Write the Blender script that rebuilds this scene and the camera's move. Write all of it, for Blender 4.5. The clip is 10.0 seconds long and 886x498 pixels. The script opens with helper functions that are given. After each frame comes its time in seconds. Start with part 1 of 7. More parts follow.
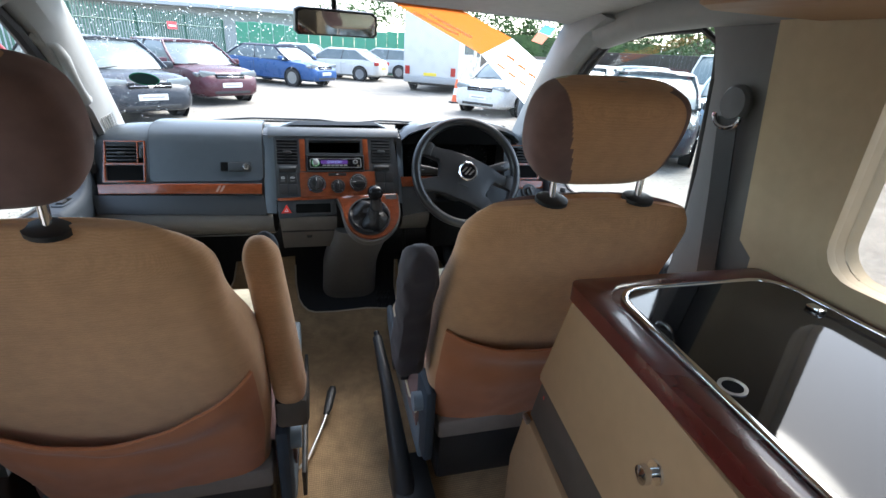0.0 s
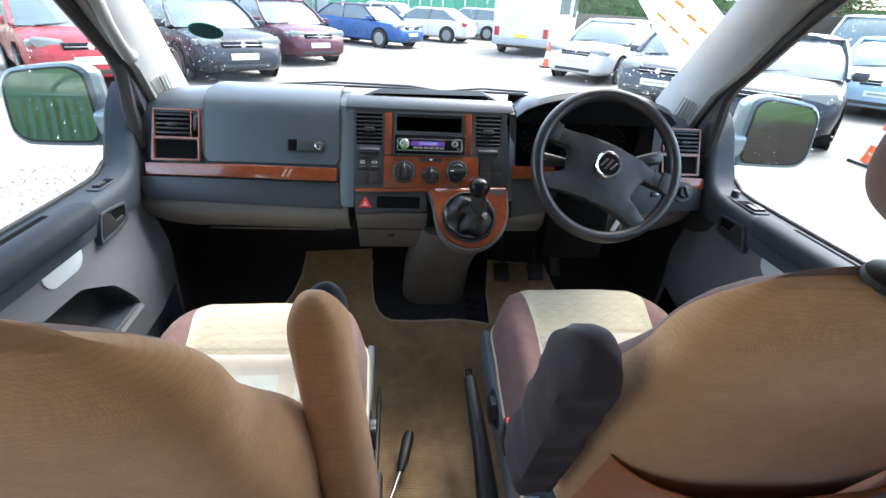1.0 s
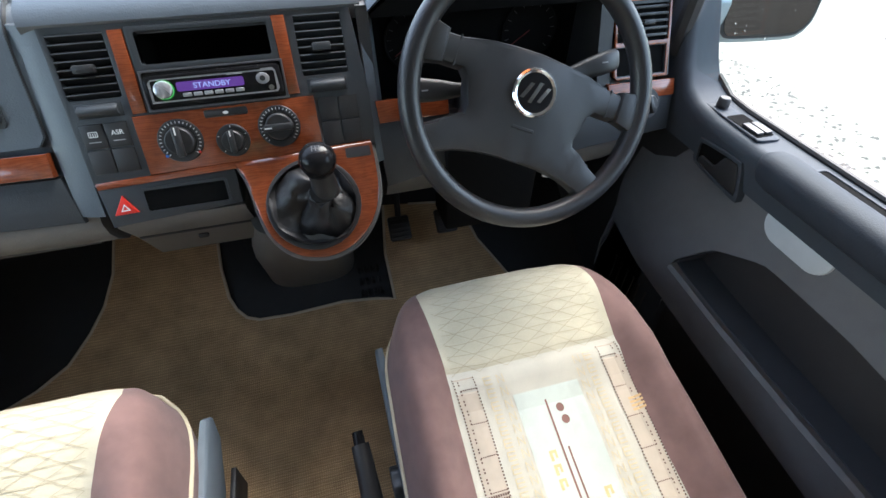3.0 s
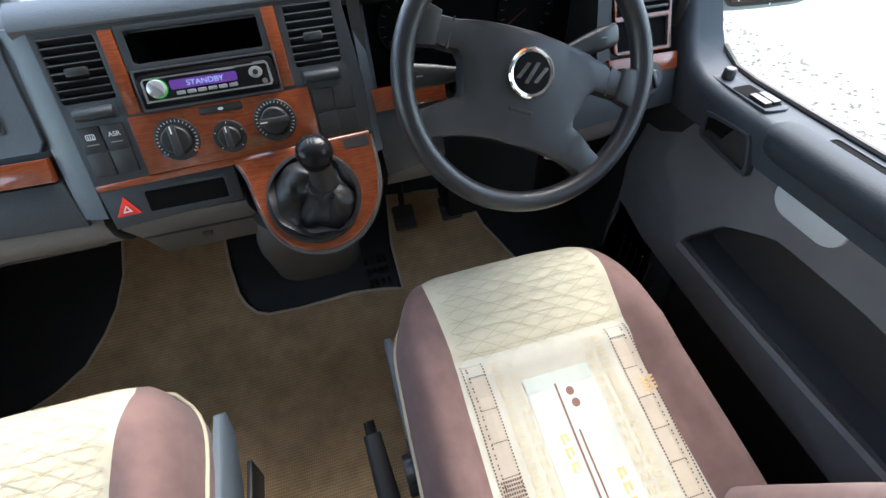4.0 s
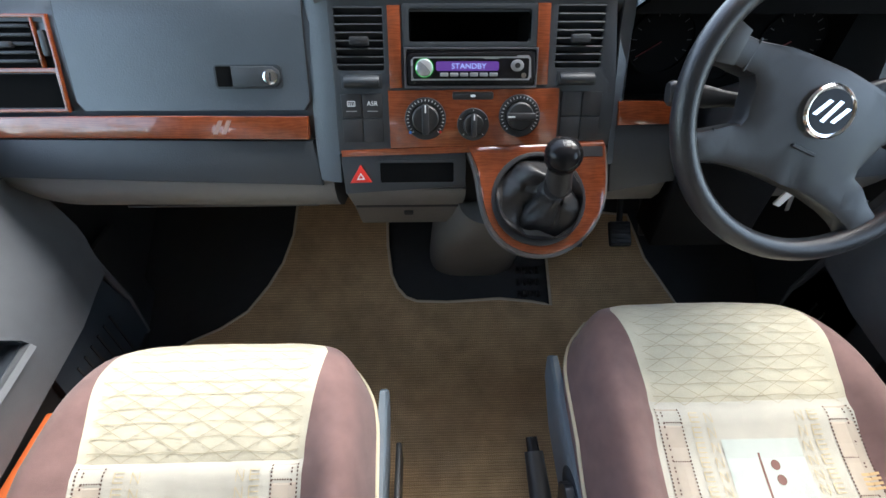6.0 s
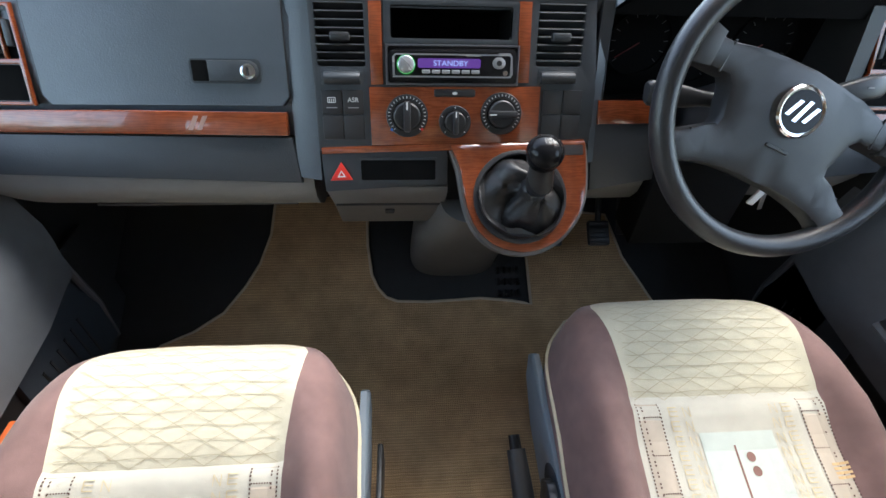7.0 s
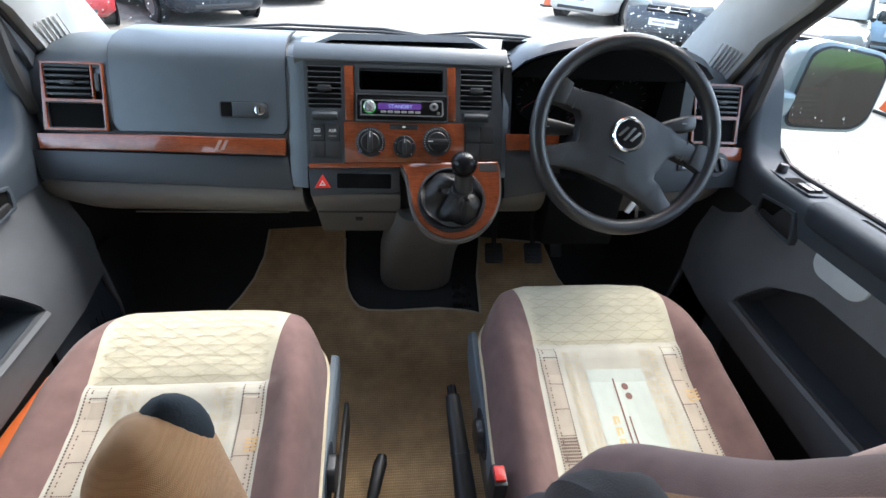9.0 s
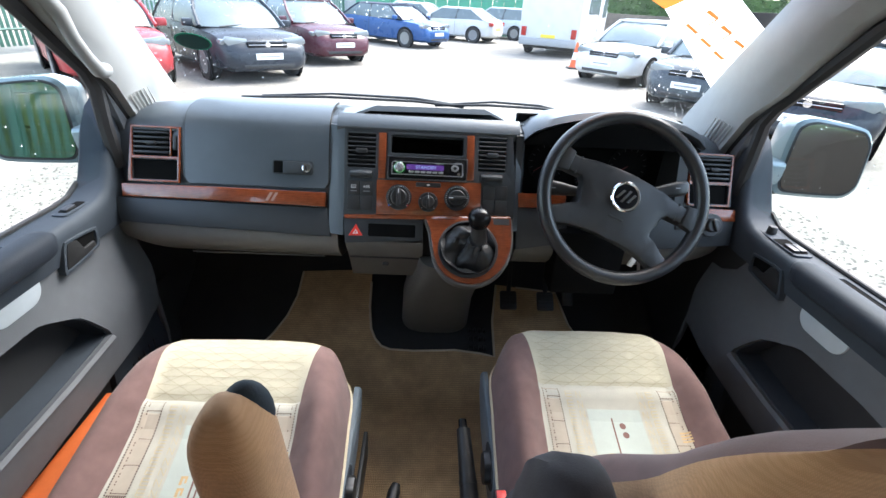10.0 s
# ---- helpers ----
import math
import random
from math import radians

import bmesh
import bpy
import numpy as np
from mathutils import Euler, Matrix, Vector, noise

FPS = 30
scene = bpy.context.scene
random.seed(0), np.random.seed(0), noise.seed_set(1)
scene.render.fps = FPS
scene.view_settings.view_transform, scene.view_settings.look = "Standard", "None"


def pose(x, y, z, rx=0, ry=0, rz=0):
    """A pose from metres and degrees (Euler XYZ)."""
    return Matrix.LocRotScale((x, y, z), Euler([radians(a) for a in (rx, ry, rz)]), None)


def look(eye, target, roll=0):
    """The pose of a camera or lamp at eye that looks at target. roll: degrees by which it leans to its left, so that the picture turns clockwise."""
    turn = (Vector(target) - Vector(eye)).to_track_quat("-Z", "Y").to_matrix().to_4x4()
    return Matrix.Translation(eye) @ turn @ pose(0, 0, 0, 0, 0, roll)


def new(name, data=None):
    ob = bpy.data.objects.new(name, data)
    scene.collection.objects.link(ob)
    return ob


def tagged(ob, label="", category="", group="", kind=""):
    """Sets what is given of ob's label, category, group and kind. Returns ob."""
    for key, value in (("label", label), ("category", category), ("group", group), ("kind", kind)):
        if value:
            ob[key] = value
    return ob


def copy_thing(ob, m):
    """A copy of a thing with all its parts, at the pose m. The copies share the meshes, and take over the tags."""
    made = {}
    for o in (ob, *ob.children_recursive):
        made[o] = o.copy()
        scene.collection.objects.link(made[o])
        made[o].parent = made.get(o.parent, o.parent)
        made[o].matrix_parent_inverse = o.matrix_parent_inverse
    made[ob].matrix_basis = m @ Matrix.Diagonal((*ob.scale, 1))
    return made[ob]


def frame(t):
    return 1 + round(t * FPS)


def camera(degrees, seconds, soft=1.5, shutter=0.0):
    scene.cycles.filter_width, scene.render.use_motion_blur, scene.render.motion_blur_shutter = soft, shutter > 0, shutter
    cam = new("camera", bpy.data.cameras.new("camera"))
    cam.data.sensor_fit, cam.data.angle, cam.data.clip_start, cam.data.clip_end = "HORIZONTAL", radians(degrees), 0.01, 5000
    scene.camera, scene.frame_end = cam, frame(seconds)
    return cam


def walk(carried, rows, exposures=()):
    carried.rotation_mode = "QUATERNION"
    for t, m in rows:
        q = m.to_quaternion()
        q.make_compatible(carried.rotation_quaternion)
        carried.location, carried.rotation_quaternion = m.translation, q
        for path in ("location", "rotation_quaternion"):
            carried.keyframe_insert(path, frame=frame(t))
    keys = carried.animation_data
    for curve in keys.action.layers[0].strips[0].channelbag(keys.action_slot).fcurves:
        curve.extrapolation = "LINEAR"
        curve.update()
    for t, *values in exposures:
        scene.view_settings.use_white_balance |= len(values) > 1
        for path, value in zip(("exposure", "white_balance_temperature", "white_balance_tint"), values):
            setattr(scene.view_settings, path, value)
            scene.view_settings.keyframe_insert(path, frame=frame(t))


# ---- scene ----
cam = camera(86.2, 10.0)
PATH = [
    (0, (-0.059, -0.073, 1.129), (0.434, 1.702, 0.35), 3.6),
    (0.1, (-0.06, -0.034, 1.125), (0.359, 1.756, 0.338), 3.2),
    (0.3, (-0.063, 0.056, 1.125), (0.283, 1.854, 0.323), 3.4),
    (0.5, (-0.079, 0.152, 1.129), (0.157, 1.958, 0.303), 2.7),
    (0.7, (-0.082, 0.237, 1.122), (0.13, 2.039, 0.282), 3.3),
    (1, (-0.083, 0.35, 1.079), (0.107, 2.115, 0.159), 3.6),
    (1.5, (-0.029, 0.555, 1.051), (0.142, 2.179, -0.104), 4.1),
    (2, (0.037, 0.726, 1.019), (0.203, 2.238, -0.28), 4.0),
    (2.5, (0.092, 0.84, 1.038), (0.354, 2.274, -0.332), 3.0),
    (2.7, (0.108, 0.86, 1.045), (0.469, 2.277, -0.319), 3.2),
    (3.8, (0.184, 0.902, 1.05), (0.616, 2.223, -0.389), -1.2),
    (4, (0.149, 0.882, 1.044), (0.505, 2.244, -0.376), -2.6),
    (4.5, (0.058, 0.877, 1.045), (0.212, 2.291, -0.36), -2.4),
    (5, (-0.007, 0.909, 1.05), (0.066, 2.339, -0.346), -0.8),
    (5.5, (-0.051, 0.927, 1.033), (-0.008, 2.367, -0.354), 0.3),
    (7, (-0.071, 0.926, 1.018), (0.078, 2.373, -0.356), 3.1),
    (7.5, (-0.047, 0.851, 1.005), (0.154, 2.297, -0.361), 3.8),
    (8, (-0.013, 0.747, 1.004), (0.189, 2.199, -0.356), 4.3),
    (8.5, (-0.013, 0.669, 1.017), (0.181, 2.152, -0.31), 4.3),
    (9, (-0.016, 0.602, 1.049), (0.185, 2.257, -0.054), 3.7),
    (9.5, (-0.022, 0.57, 1.064), (0.168, 2.332, 0.138), 3.3),
    (10, (-0.011, 0.49, 1.106), (0.086, 2.259, 0.177), 3.7),
]
walk(cam, [(t, look(eye, target, roll)) for t, eye, target, roll in PATH],
     [(0, 2.85), (0.5, 3.2), (1.0, 3.2), (2.0, 3.1), (2.7, 3.2), (5.0, 3.3), (7.0, 3.25), (8.0, 3.05), (8.5, 2.95), (9.0, 3.05), (9.5, 3.1), (10, 3.05)])

# ---- daylight: bright overcast sky, weak wide sun ----
world = bpy.data.worlds.new("world")
scene.world = world
world.use_nodes = True
_wn = world.node_tree.nodes
_sky = _wn.new("ShaderNodeTexSky")
_sky.sky_type = "NISHITA"
_sky.sun_disc = False
_sky.sun_elevation = radians(52)
_sky.sun_rotation = radians(50)
_sky.air_density, _sky.dust_density, _sky.ozone_density = 1.0, 1.5, 1.5
_hue = _wn.new("ShaderNodeHueSaturation")
_hue.inputs["Saturation"].default_value = 0.72
world.node_tree.links.new(_sky.outputs[0], _hue.inputs["Color"])
world.node_tree.links.new(_hue.outputs[0], _wn["Background"].inputs[0])
_wn["Background"].inputs[1].default_value = 0.15
sun = new("sun", bpy.data.lights.new("sun", "SUN"))
sun.data.energy, sun.data.angle, sun.data.color = 1.1, radians(40), (1.0, 0.985, 0.96)
sun.matrix_world = pose(0, 0, 30, 38, 0, 130)


# ---- materials ----
def material(name, base, rough=0.5, metal=0.0, vary=0.12, scale=40.0, bump=0.15, fine=600.0, coat=0.0, sheen=0.0, stain=0.0, spec=0.5):
    """A principled surface with colour variation at two scales and fine relief."""
    m = bpy.data.materials.new(name)
    m.use_nodes = True
    nt = m.node_tree
    b = nt.nodes["Principled BSDF"]
    tc = nt.nodes.new("ShaderNodeTexCoord")
    n1 = nt.nodes.new("ShaderNodeTexNoise")
    n1.inputs["Scale"].default_value, n1.inputs["Detail"].default_value = scale, 5
    n2 = nt.nodes.new("ShaderNodeTexNoise")
    n2.inputs["Scale"].default_value, n2.inputs["Detail"].default_value = max(1.5, scale * 0.09), 4
    for n in (n1, n2):
        nt.links.new(tc.outputs["Object"], n.inputs["Vector"])
    add = nt.nodes.new("ShaderNodeMath")
    nt.links.new(n1.outputs[0], add.inputs[0])
    nt.links.new(n2.outputs[0], add.inputs[1])
    ramp = nt.nodes.new("ShaderNodeMapRange")
    ramp.inputs[1].default_value, ramp.inputs[2].default_value = 0.7, 1.3
    ramp.inputs[3].default_value, ramp.inputs[4].default_value = 1 - vary, 1 + vary
    nt.links.new(add.outputs[0], ramp.inputs[0])
    mix = nt.nodes.new("ShaderNodeVectorMath")
    mix.operation = "SCALE"
    mix.inputs[0].default_value = base
    nt.links.new(ramp.outputs[0], mix.inputs["Scale"])
    nt.links.new(mix.outputs[0], b.inputs["Base Color"])
    if stain:
        n3 = nt.nodes.new("ShaderNodeTexNoise")
        n3.inputs["Scale"].default_value, n3.inputs["Detail"].default_value = 6, 6
        nt.links.new(tc.outputs["Object"], n3.inputs["Vector"])
        r3 = nt.nodes.new("ShaderNodeMapRange")
        r3.inputs[1].default_value, r3.inputs[2].default_value, r3.inputs[3].default_value, r3.inputs[4].default_value = 0.52, 0.75, 1.0, 1.0 - stain
        nt.links.new(n3.outputs[0], r3.inputs[0])
        m3 = nt.nodes.new("ShaderNodeVectorMath")
        m3.operation = "SCALE"
        nt.links.new(mix.outputs[0], m3.inputs[0])
        nt.links.new(r3.outputs[0], m3.inputs["Scale"])
        nt.links.new(m3.outputs[0], b.inputs["Base Color"])
    rr = nt.nodes.new("ShaderNodeMapRange")
    rr.inputs[1].default_value, rr.inputs[2].default_value = 0.3, 0.7
    rr.inputs[3].default_value, rr.inputs[4].default_value = max(0.02, rough - 0.07), min(1, rough + 0.07)
    nt.links.new(n2.outputs[0], rr.inputs[0])
    nt.links.new(rr.outputs[0], b.inputs["Roughness"])
    b.inputs["Metallic"].default_value = metal
    b.inputs["Coat Weight"].default_value = coat
    b.inputs["Sheen Weight"].default_value = sheen
    b.inputs["Specular IOR Level"].default_value = spec
    if bump:
        n4 = nt.nodes.new("ShaderNodeTexNoise")
        n4.inputs["Scale"].default_value, n4.inputs["Detail"].default_value = fine, 3
        nt.links.new(tc.outputs["Object"], n4.inputs["Vector"])
        bp = nt.nodes.new("ShaderNodeBump")
        bp.inputs["Strength"].default_value, bp.inputs["Distance"].default_value = bump, 0.001
        nt.links.new(n4.outputs[0], bp.inputs["Height"])
        nt.links.new(bp.outputs[0], b.inputs["Normal"])
    return m


def wave_layer(m, base, other, scale, axis, distortion, lo=0.35, hi=0.75, dscale=2.0, stretch=(1, 1, 1)):
    """Lays a banded figure (wood grain, weave, ribs) into a material's colour."""
    nt = m.node_tree
    b = nt.nodes["Principled BSDF"]
    tc = nt.nodes.new("ShaderNodeTexCoord")
    mp = nt.nodes.new("ShaderNodeMapping")
    mp.inputs["Scale"].default_value = stretch
    nt.links.new(tc.outputs["Object"], mp.inputs["Vector"])
    w = nt.nodes.new("ShaderNodeTexWave")
    w.bands_direction = axis
    w.inputs["Scale"].default_value, w.inputs["Distortion"].default_value = scale, distortion
    w.inputs["Detail"].default_value, w.inputs["Detail Scale"].default_value = 4, dscale
    nt.links.new(mp.outputs[0], w.inputs["Vector"])
    r = nt.nodes.new("ShaderNodeMapRange")
    r.inputs[1].default_value, r.inputs[2].default_value = lo, hi
    nt.links.new(w.outputs["Fac"], r.inputs[0])
    mx = nt.nodes.new("ShaderNodeMix")
    mx.data_type = "RGBA"
    mx.inputs[6].default_value, mx.inputs[7].default_value = (*base, 1), (*other, 1)
    nt.links.new(r.outputs[0], mx.inputs[0])
    old = b.inputs["Base Color"].links[0].from_socket
    mul = nt.nodes.new("ShaderNodeMix")
    mul.data_type, mul.blend_type = "RGBA", "MULTIPLY"
    mul.inputs[0].default_value = 1
    nt.links.new(old, mul.inputs[6])
    nt.links.new(mx.outputs[2], mul.inputs[7])
    nt.links.new(mul.outputs[2], b.inputs["Base Color"])
    return m


def weave(m, fineness=900.0, dark=0.75, strength=0.5):
    """Crossed threads: two wave textures, in colour and relief."""
    nt = m.node_tree
    b = nt.nodes["Principled BSDF"]
    tc = nt.nodes.new("ShaderNodeTexCoord")
    hs = []
    for axis in ("X", "Y"):
        w = nt.nodes.new("ShaderNodeTexWave")
        w.bands_direction = axis
        w.inputs["Scale"].default_value, w.inputs["Distortion"].default_value, w.inputs["Detail"].default_value, w.inputs["Detail Scale"].default_value = fineness / 6.0, 6.0, 3, 0.6
        nt.links.new(tc.outputs["Object"], w.inputs["Vector"])
        hs.append(w)
    mu = nt.nodes.new("ShaderNodeMath")
    mu.operation = "MULTIPLY"
    nt.links.new(hs[0].outputs["Fac"], mu.inputs[0])
    nt.links.new(hs[1].outputs["Fac"], mu.inputs[1])
    r = nt.nodes.new("ShaderNodeMapRange")
    r.inputs[3].default_value, r.inputs[4].default_value = dark, 1.12
    nt.links.new(mu.outputs[0], r.inputs[0])
    old = b.inputs["Base Color"].links[0].from_socket
    sc = nt.nodes.new("ShaderNodeVectorMath")
    sc.operation = "SCALE"
    nt.links.new(old, sc.inputs[0])
    nt.links.new(r.outputs[0], sc.inputs["Scale"])
    nt.links.new(sc.outputs[0], b.inputs["Base Color"])
    bp = nt.nodes.new("ShaderNodeBump")
    bp.inputs["Strength"].default_value, bp.inputs["Distance"].default_value = strength, 0.0015
    nt.links.new(mu.outputs[0], bp.inputs["Height"])
    nt.links.new(bp.outputs[0], b.inputs["Normal"])
    return m


def glow(name, color, strength):
    m = bpy.data.materials.new(name)
    m.use_nodes = True
    b = m.node_tree.nodes["Principled BSDF"]
    b.inputs["Base Color"].default_value = (0.01, 0.01, 0.01, 1)
    b.inputs["Emission Color"].default_value, b.inputs["Emission Strength"].default_value = (*color, 1), strength
    return m


def glass(name, tint=(0.93, 0.97, 0.96), gloss=0.04, rough=0.0):
    m = bpy.data.materials.new(name)
    m.use_nodes = True
    nt = m.node_tree
    out = nt.nodes["Material Output"]
    tr, gl, mx = nt.nodes.new("ShaderNodeBsdfTransparent"), nt.nodes.new("ShaderNodeBsdfGlossy"), nt.nodes.new("ShaderNodeMixShader")
    tr.inputs[0].default_value = (*tint, 1)
    gl.inputs["Roughness"].default_value = rough
    mx.inputs[0].default_value = gloss
    nt.links.new(tr.outputs[0], mx.inputs[1])
    nt.links.new(gl.outputs[0], mx.inputs[2])
    nt.links.new(mx.outputs[0], out.inputs[0])
    return m


# DASH raised, DASH_LOW and KNEE lowered: top light put into the plastics' own tones
DASH = material("dash_plastic", (0.052, 0.066, 0.078), 0.36, vary=0.06, bump=0.35, fine=420, spec=0.75)
DASH_LOW = material("dash_dark_shaded_plastic", (0.026, 0.031, 0.035), 0.48, vary=0.06, bump=0.3, fine=420)
KNEE = material("knee_grey_plastic", (0.125, 0.122, 0.113), 0.55, vary=0.06, bump=0.3, fine=420, stain=0.12)
DOOR_GREY = material("door_grey_plastic", (0.094, 0.100, 0.108), 0.55, vary=0.07, bump=0.3, fine=420, stain=0.12)
DOOR_DARK = material("door_dark_plastic", (0.036, 0.045, 0.056), 0.66, vary=0.06, bump=0.3, fine=420, spec=0.25)
ARM_PAD = material("navy_arm_pad", (0.020, 0.025, 0.033), 0.7, vary=0.1, bump=0.35, fine=420, spec=0.22)
PALE = material("pale_grey_plastic", (0.42, 0.47, 0.5), 0.5, vary=0.05)
BLACK = material("black_plastic", (0.018, 0.0185, 0.0195), 0.45, vary=0.1)
BLACK_GLOSS = material("gloss_black_plastic", (0.010, 0.010, 0.011), 0.18, vary=0.1, bump=0.0, spec=0.15)
# darkened print: the gauges carry the hood's shade; also the gear pattern
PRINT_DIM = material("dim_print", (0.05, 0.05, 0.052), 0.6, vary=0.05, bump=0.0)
TAUPE = material("taupe_plastic", (0.075, 0.058, 0.046), 0.5, vary=0.1, bump=0.1)
TAUPE_PALE = material("pale_taupe_plastic", (0.20, 0.165, 0.14), 0.55, vary=0.08, bump=0.2)
# near-black base colour that holds the shade inside slots, bins and hollows
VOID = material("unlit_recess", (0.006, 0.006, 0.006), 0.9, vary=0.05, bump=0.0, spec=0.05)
LEATHER = material("black_leather", (0.012, 0.012, 0.013), 0.46, vary=0.15, bump=0.5, fine=260)
WHEEL_RUBBER = material("wheel_grip", (0.019, 0.020, 0.022), 0.34, vary=0.08, bump=0.35, fine=500)
HUB_GREY = material("hub_plastic", (0.022, 0.023, 0.025), 0.40, vary=0.08, bump=0.12, fine=700)
WOOD = material("wood_film", (0.215, 0.050, 0.016), 0.22, vary=0.25, scale=70, bump=0.05, coat=0.7)
wave_layer(WOOD, (1.0, 1.0, 1.0), (0.74, 0.66, 0.6), 90, "Z", 16.0, 0.35, 0.9, 1.2, (0.12, 1, 1))
CHROME = material("chrome", (0.75, 0.76, 0.78), 0.12, metal=1.0, vary=0.05, bump=0.0)
STEEL = material("brushed_steel", (0.5, 0.5, 0.5), 0.35, metal=1.0, vary=0.1)
DARK_SILVER = material("dark_silver_plastic", (0.16, 0.165, 0.18), 0.3, metal=0.7, vary=0.05, bump=0.0)
SILVER = material("silver_plastic", (0.42, 0.43, 0.45), 0.3, metal=0.6, vary=0.05, bump=0.0)
WHITE_PRINT = material("white_print", (0.72, 0.73, 0.72), 0.6, vary=0.05, bump=0.0)
GREY_PRINT = material("grey_print", (0.3, 0.31, 0.32), 0.6, vary=0.05, bump=0.0)
RED = material("red_plastic", (0.62, 0.03, 0.02), 0.35, vary=0.08, bump=0.0)
BLUE = material("blue_print", (0.03, 0.16, 0.5), 0.5, vary=0.08, bump=0.0)
CREAM = weave(material("cream_fabric", (0.58, 0.525, 0.385), 0.9, vary=0.06, sheen=0.2, stain=0.06), 1500, 0.9, 0.25)
CREAM_PALE = weave(material("pale_panel_fabric", (0.51, 0.475, 0.39), 0.9, vary=0.06, sheen=0.2, stain=0.08), 1500, 0.92, 0.2)
SEAFOAM = weave(material("pale_green_fabric", (0.48, 0.51, 0.45), 0.9, vary=0.05, sheen=0.2), 1500, 0.94, 0.2)
MAUVE = material("mauve_suede", (0.180, 0.104, 0.093), 0.95, vary=0.2, scale=30, bump=0.35, fine=900, sheen=0.15, stain=0.1)
TAN = weave(material("tan_fabric", (0.56, 0.302, 0.150), 0.9, vary=0.1, sheen=0.2, stain=0.12), 2200, 0.92, 0.2)
wave_layer(TAN, (1, 1, 1), (0.94, 0.92, 0.89), 70, "Z", 7.0, 0.4, 0.8, 2.5, (0.25, 0.25, 1))
RUST = material("rust_fabric", (0.40, 0.138, 0.054), 0.92, vary=0.14, scale=24, bump=0.4, fine=700, sheen=0.2, stain=0.2)
PIPING = material("cream_piping", (0.62, 0.54, 0.38), 0.8, vary=0.08)
PLUM = material("plum_cloth", (0.030, 0.022, 0.026), 0.85, vary=0.2, bump=0.4, fine=700, sheen=0.06)
CARPET = weave(material("brown_carpet", (0.62, 0.420, 0.232), 1.0, vary=0.2, scale=26, bump=0.6, fine=900, stain=0.3), 420, 0.7, 0.9)
wave_layer(CARPET, (1.08, 1.08, 1.08), (0.86, 0.85, 0.83), 46, "Y", 1.6, 0.3, 0.75, 3.0)
CARPET_EDGE = material("carpet_binding", (0.50, 0.42, 0.31), 0.9, vary=0.1)
RUBBER = material("rubber_floor", (0.015, 0.0165, 0.0185), 0.6, vary=0.15, bump=0.4)
SEAT_TRIM = material("seat_trim_plastic", (0.17, 0.205, 0.235), 0.5, vary=0.06, bump=0.3, fine=420)
HEADLINER = material("headliner_cloth", (0.40, 0.40, 0.385), 0.95, vary=0.06, bump=0.3, fine=700)
# pillar trim grey darkened for the weaker light on the rear door posts
PILLAR_SHADED = material("shaded_post_trim", (0.13, 0.132, 0.131), 0.65, vary=0.05, bump=0.3, fine=500)
PILLAR = material("pillar_trim", (0.26, 0.266, 0.262), 0.65, vary=0.04, bump=0.3, fine=500)
SEAL = material("rubber_seal", (0.012, 0.012, 0.013), 0.6, vary=0.1)
PANEL = material("cream_wall_panel", (0.46, 0.365, 0.24), 0.8, vary=0.05, bump=0.2, fine=700, stain=0.06)
CABINET = material("cream_cabinet_laminate", (0.36, 0.220, 0.117), 0.55, vary=0.05, bump=0.1)
MAHOGANY = material("mahogany_edge", (0.085, 0.012, 0.009), 0.3, vary=0.18, scale=60, bump=0.05, coat=0.4)
HOB_GLASS = material("smoked_glass_lid", (0.008, 0.008, 0.009), 0.03, vary=0.1, bump=0.0, coat=0.0, spec=0.4)
GLASS = glass("window_glass")
TINTED = glass("tinted_window_glass", (0.8, 0.8, 0.78), 0.05)
MIRROR = material("mirror_silver", (0.8, 0.82, 0.82), 0.02, metal=1.0, vary=0.02, bump=0.0)
# wing mirror silver darkened so that the reflected yard comes out dimmer
WING_GLASS = material("dimmed_mirror_glass", (0.42, 0.43, 0.43), 0.02, metal=1.0, vary=0.02, bump=0.0)
VAN_PAINT = material("pale_blue_paint", (0.19, 0.25, 0.275), 0.3, metal=0.3, vary=0.04, bump=0.0, coat=0.8)
STICKER_GREEN = material("green_sticker", (0.008, 0.15, 0.085), 0.7, vary=0.06, bump=0.0, spec=0.1)
STICKER_DARK = material("dark_sticker", (0.006, 0.030, 0.026), 0.7, vary=0.06, bump=0.0, spec=0.1)
WATER = material("water_drop", (0.98, 0.98, 0.98), 0.1, vary=0.0, bump=0.0)
WATER.node_tree.nodes["Principled BSDF"].inputs["Transmission Weight"].default_value = 1.0
WATER.node_tree.nodes["Principled BSDF"].inputs["IOR"].default_value = 1.33


def cloth_light(name, c, through_=0.6):
    """Thin cloth or film that lets light through."""
    m = bpy.data.materials.new(name)
    m.use_nodes = True
    nt = m.node_tree
    d, t, mx = nt.nodes.new("ShaderNodeBsdfDiffuse"), nt.nodes.new("ShaderNodeBsdfTranslucent"), nt.nodes.new("ShaderNodeMixShader")
    d.inputs[0].default_value = t.inputs[0].default_value = (*c, 1)
    mx.inputs[0].default_value = through_
    nt.links.new(d.outputs[0], mx.inputs[1])
    nt.links.new(t.outputs[0], mx.inputs[2])
    nt.links.new(mx.outputs[0], nt.nodes["Material Output"].inputs[0])
    return m



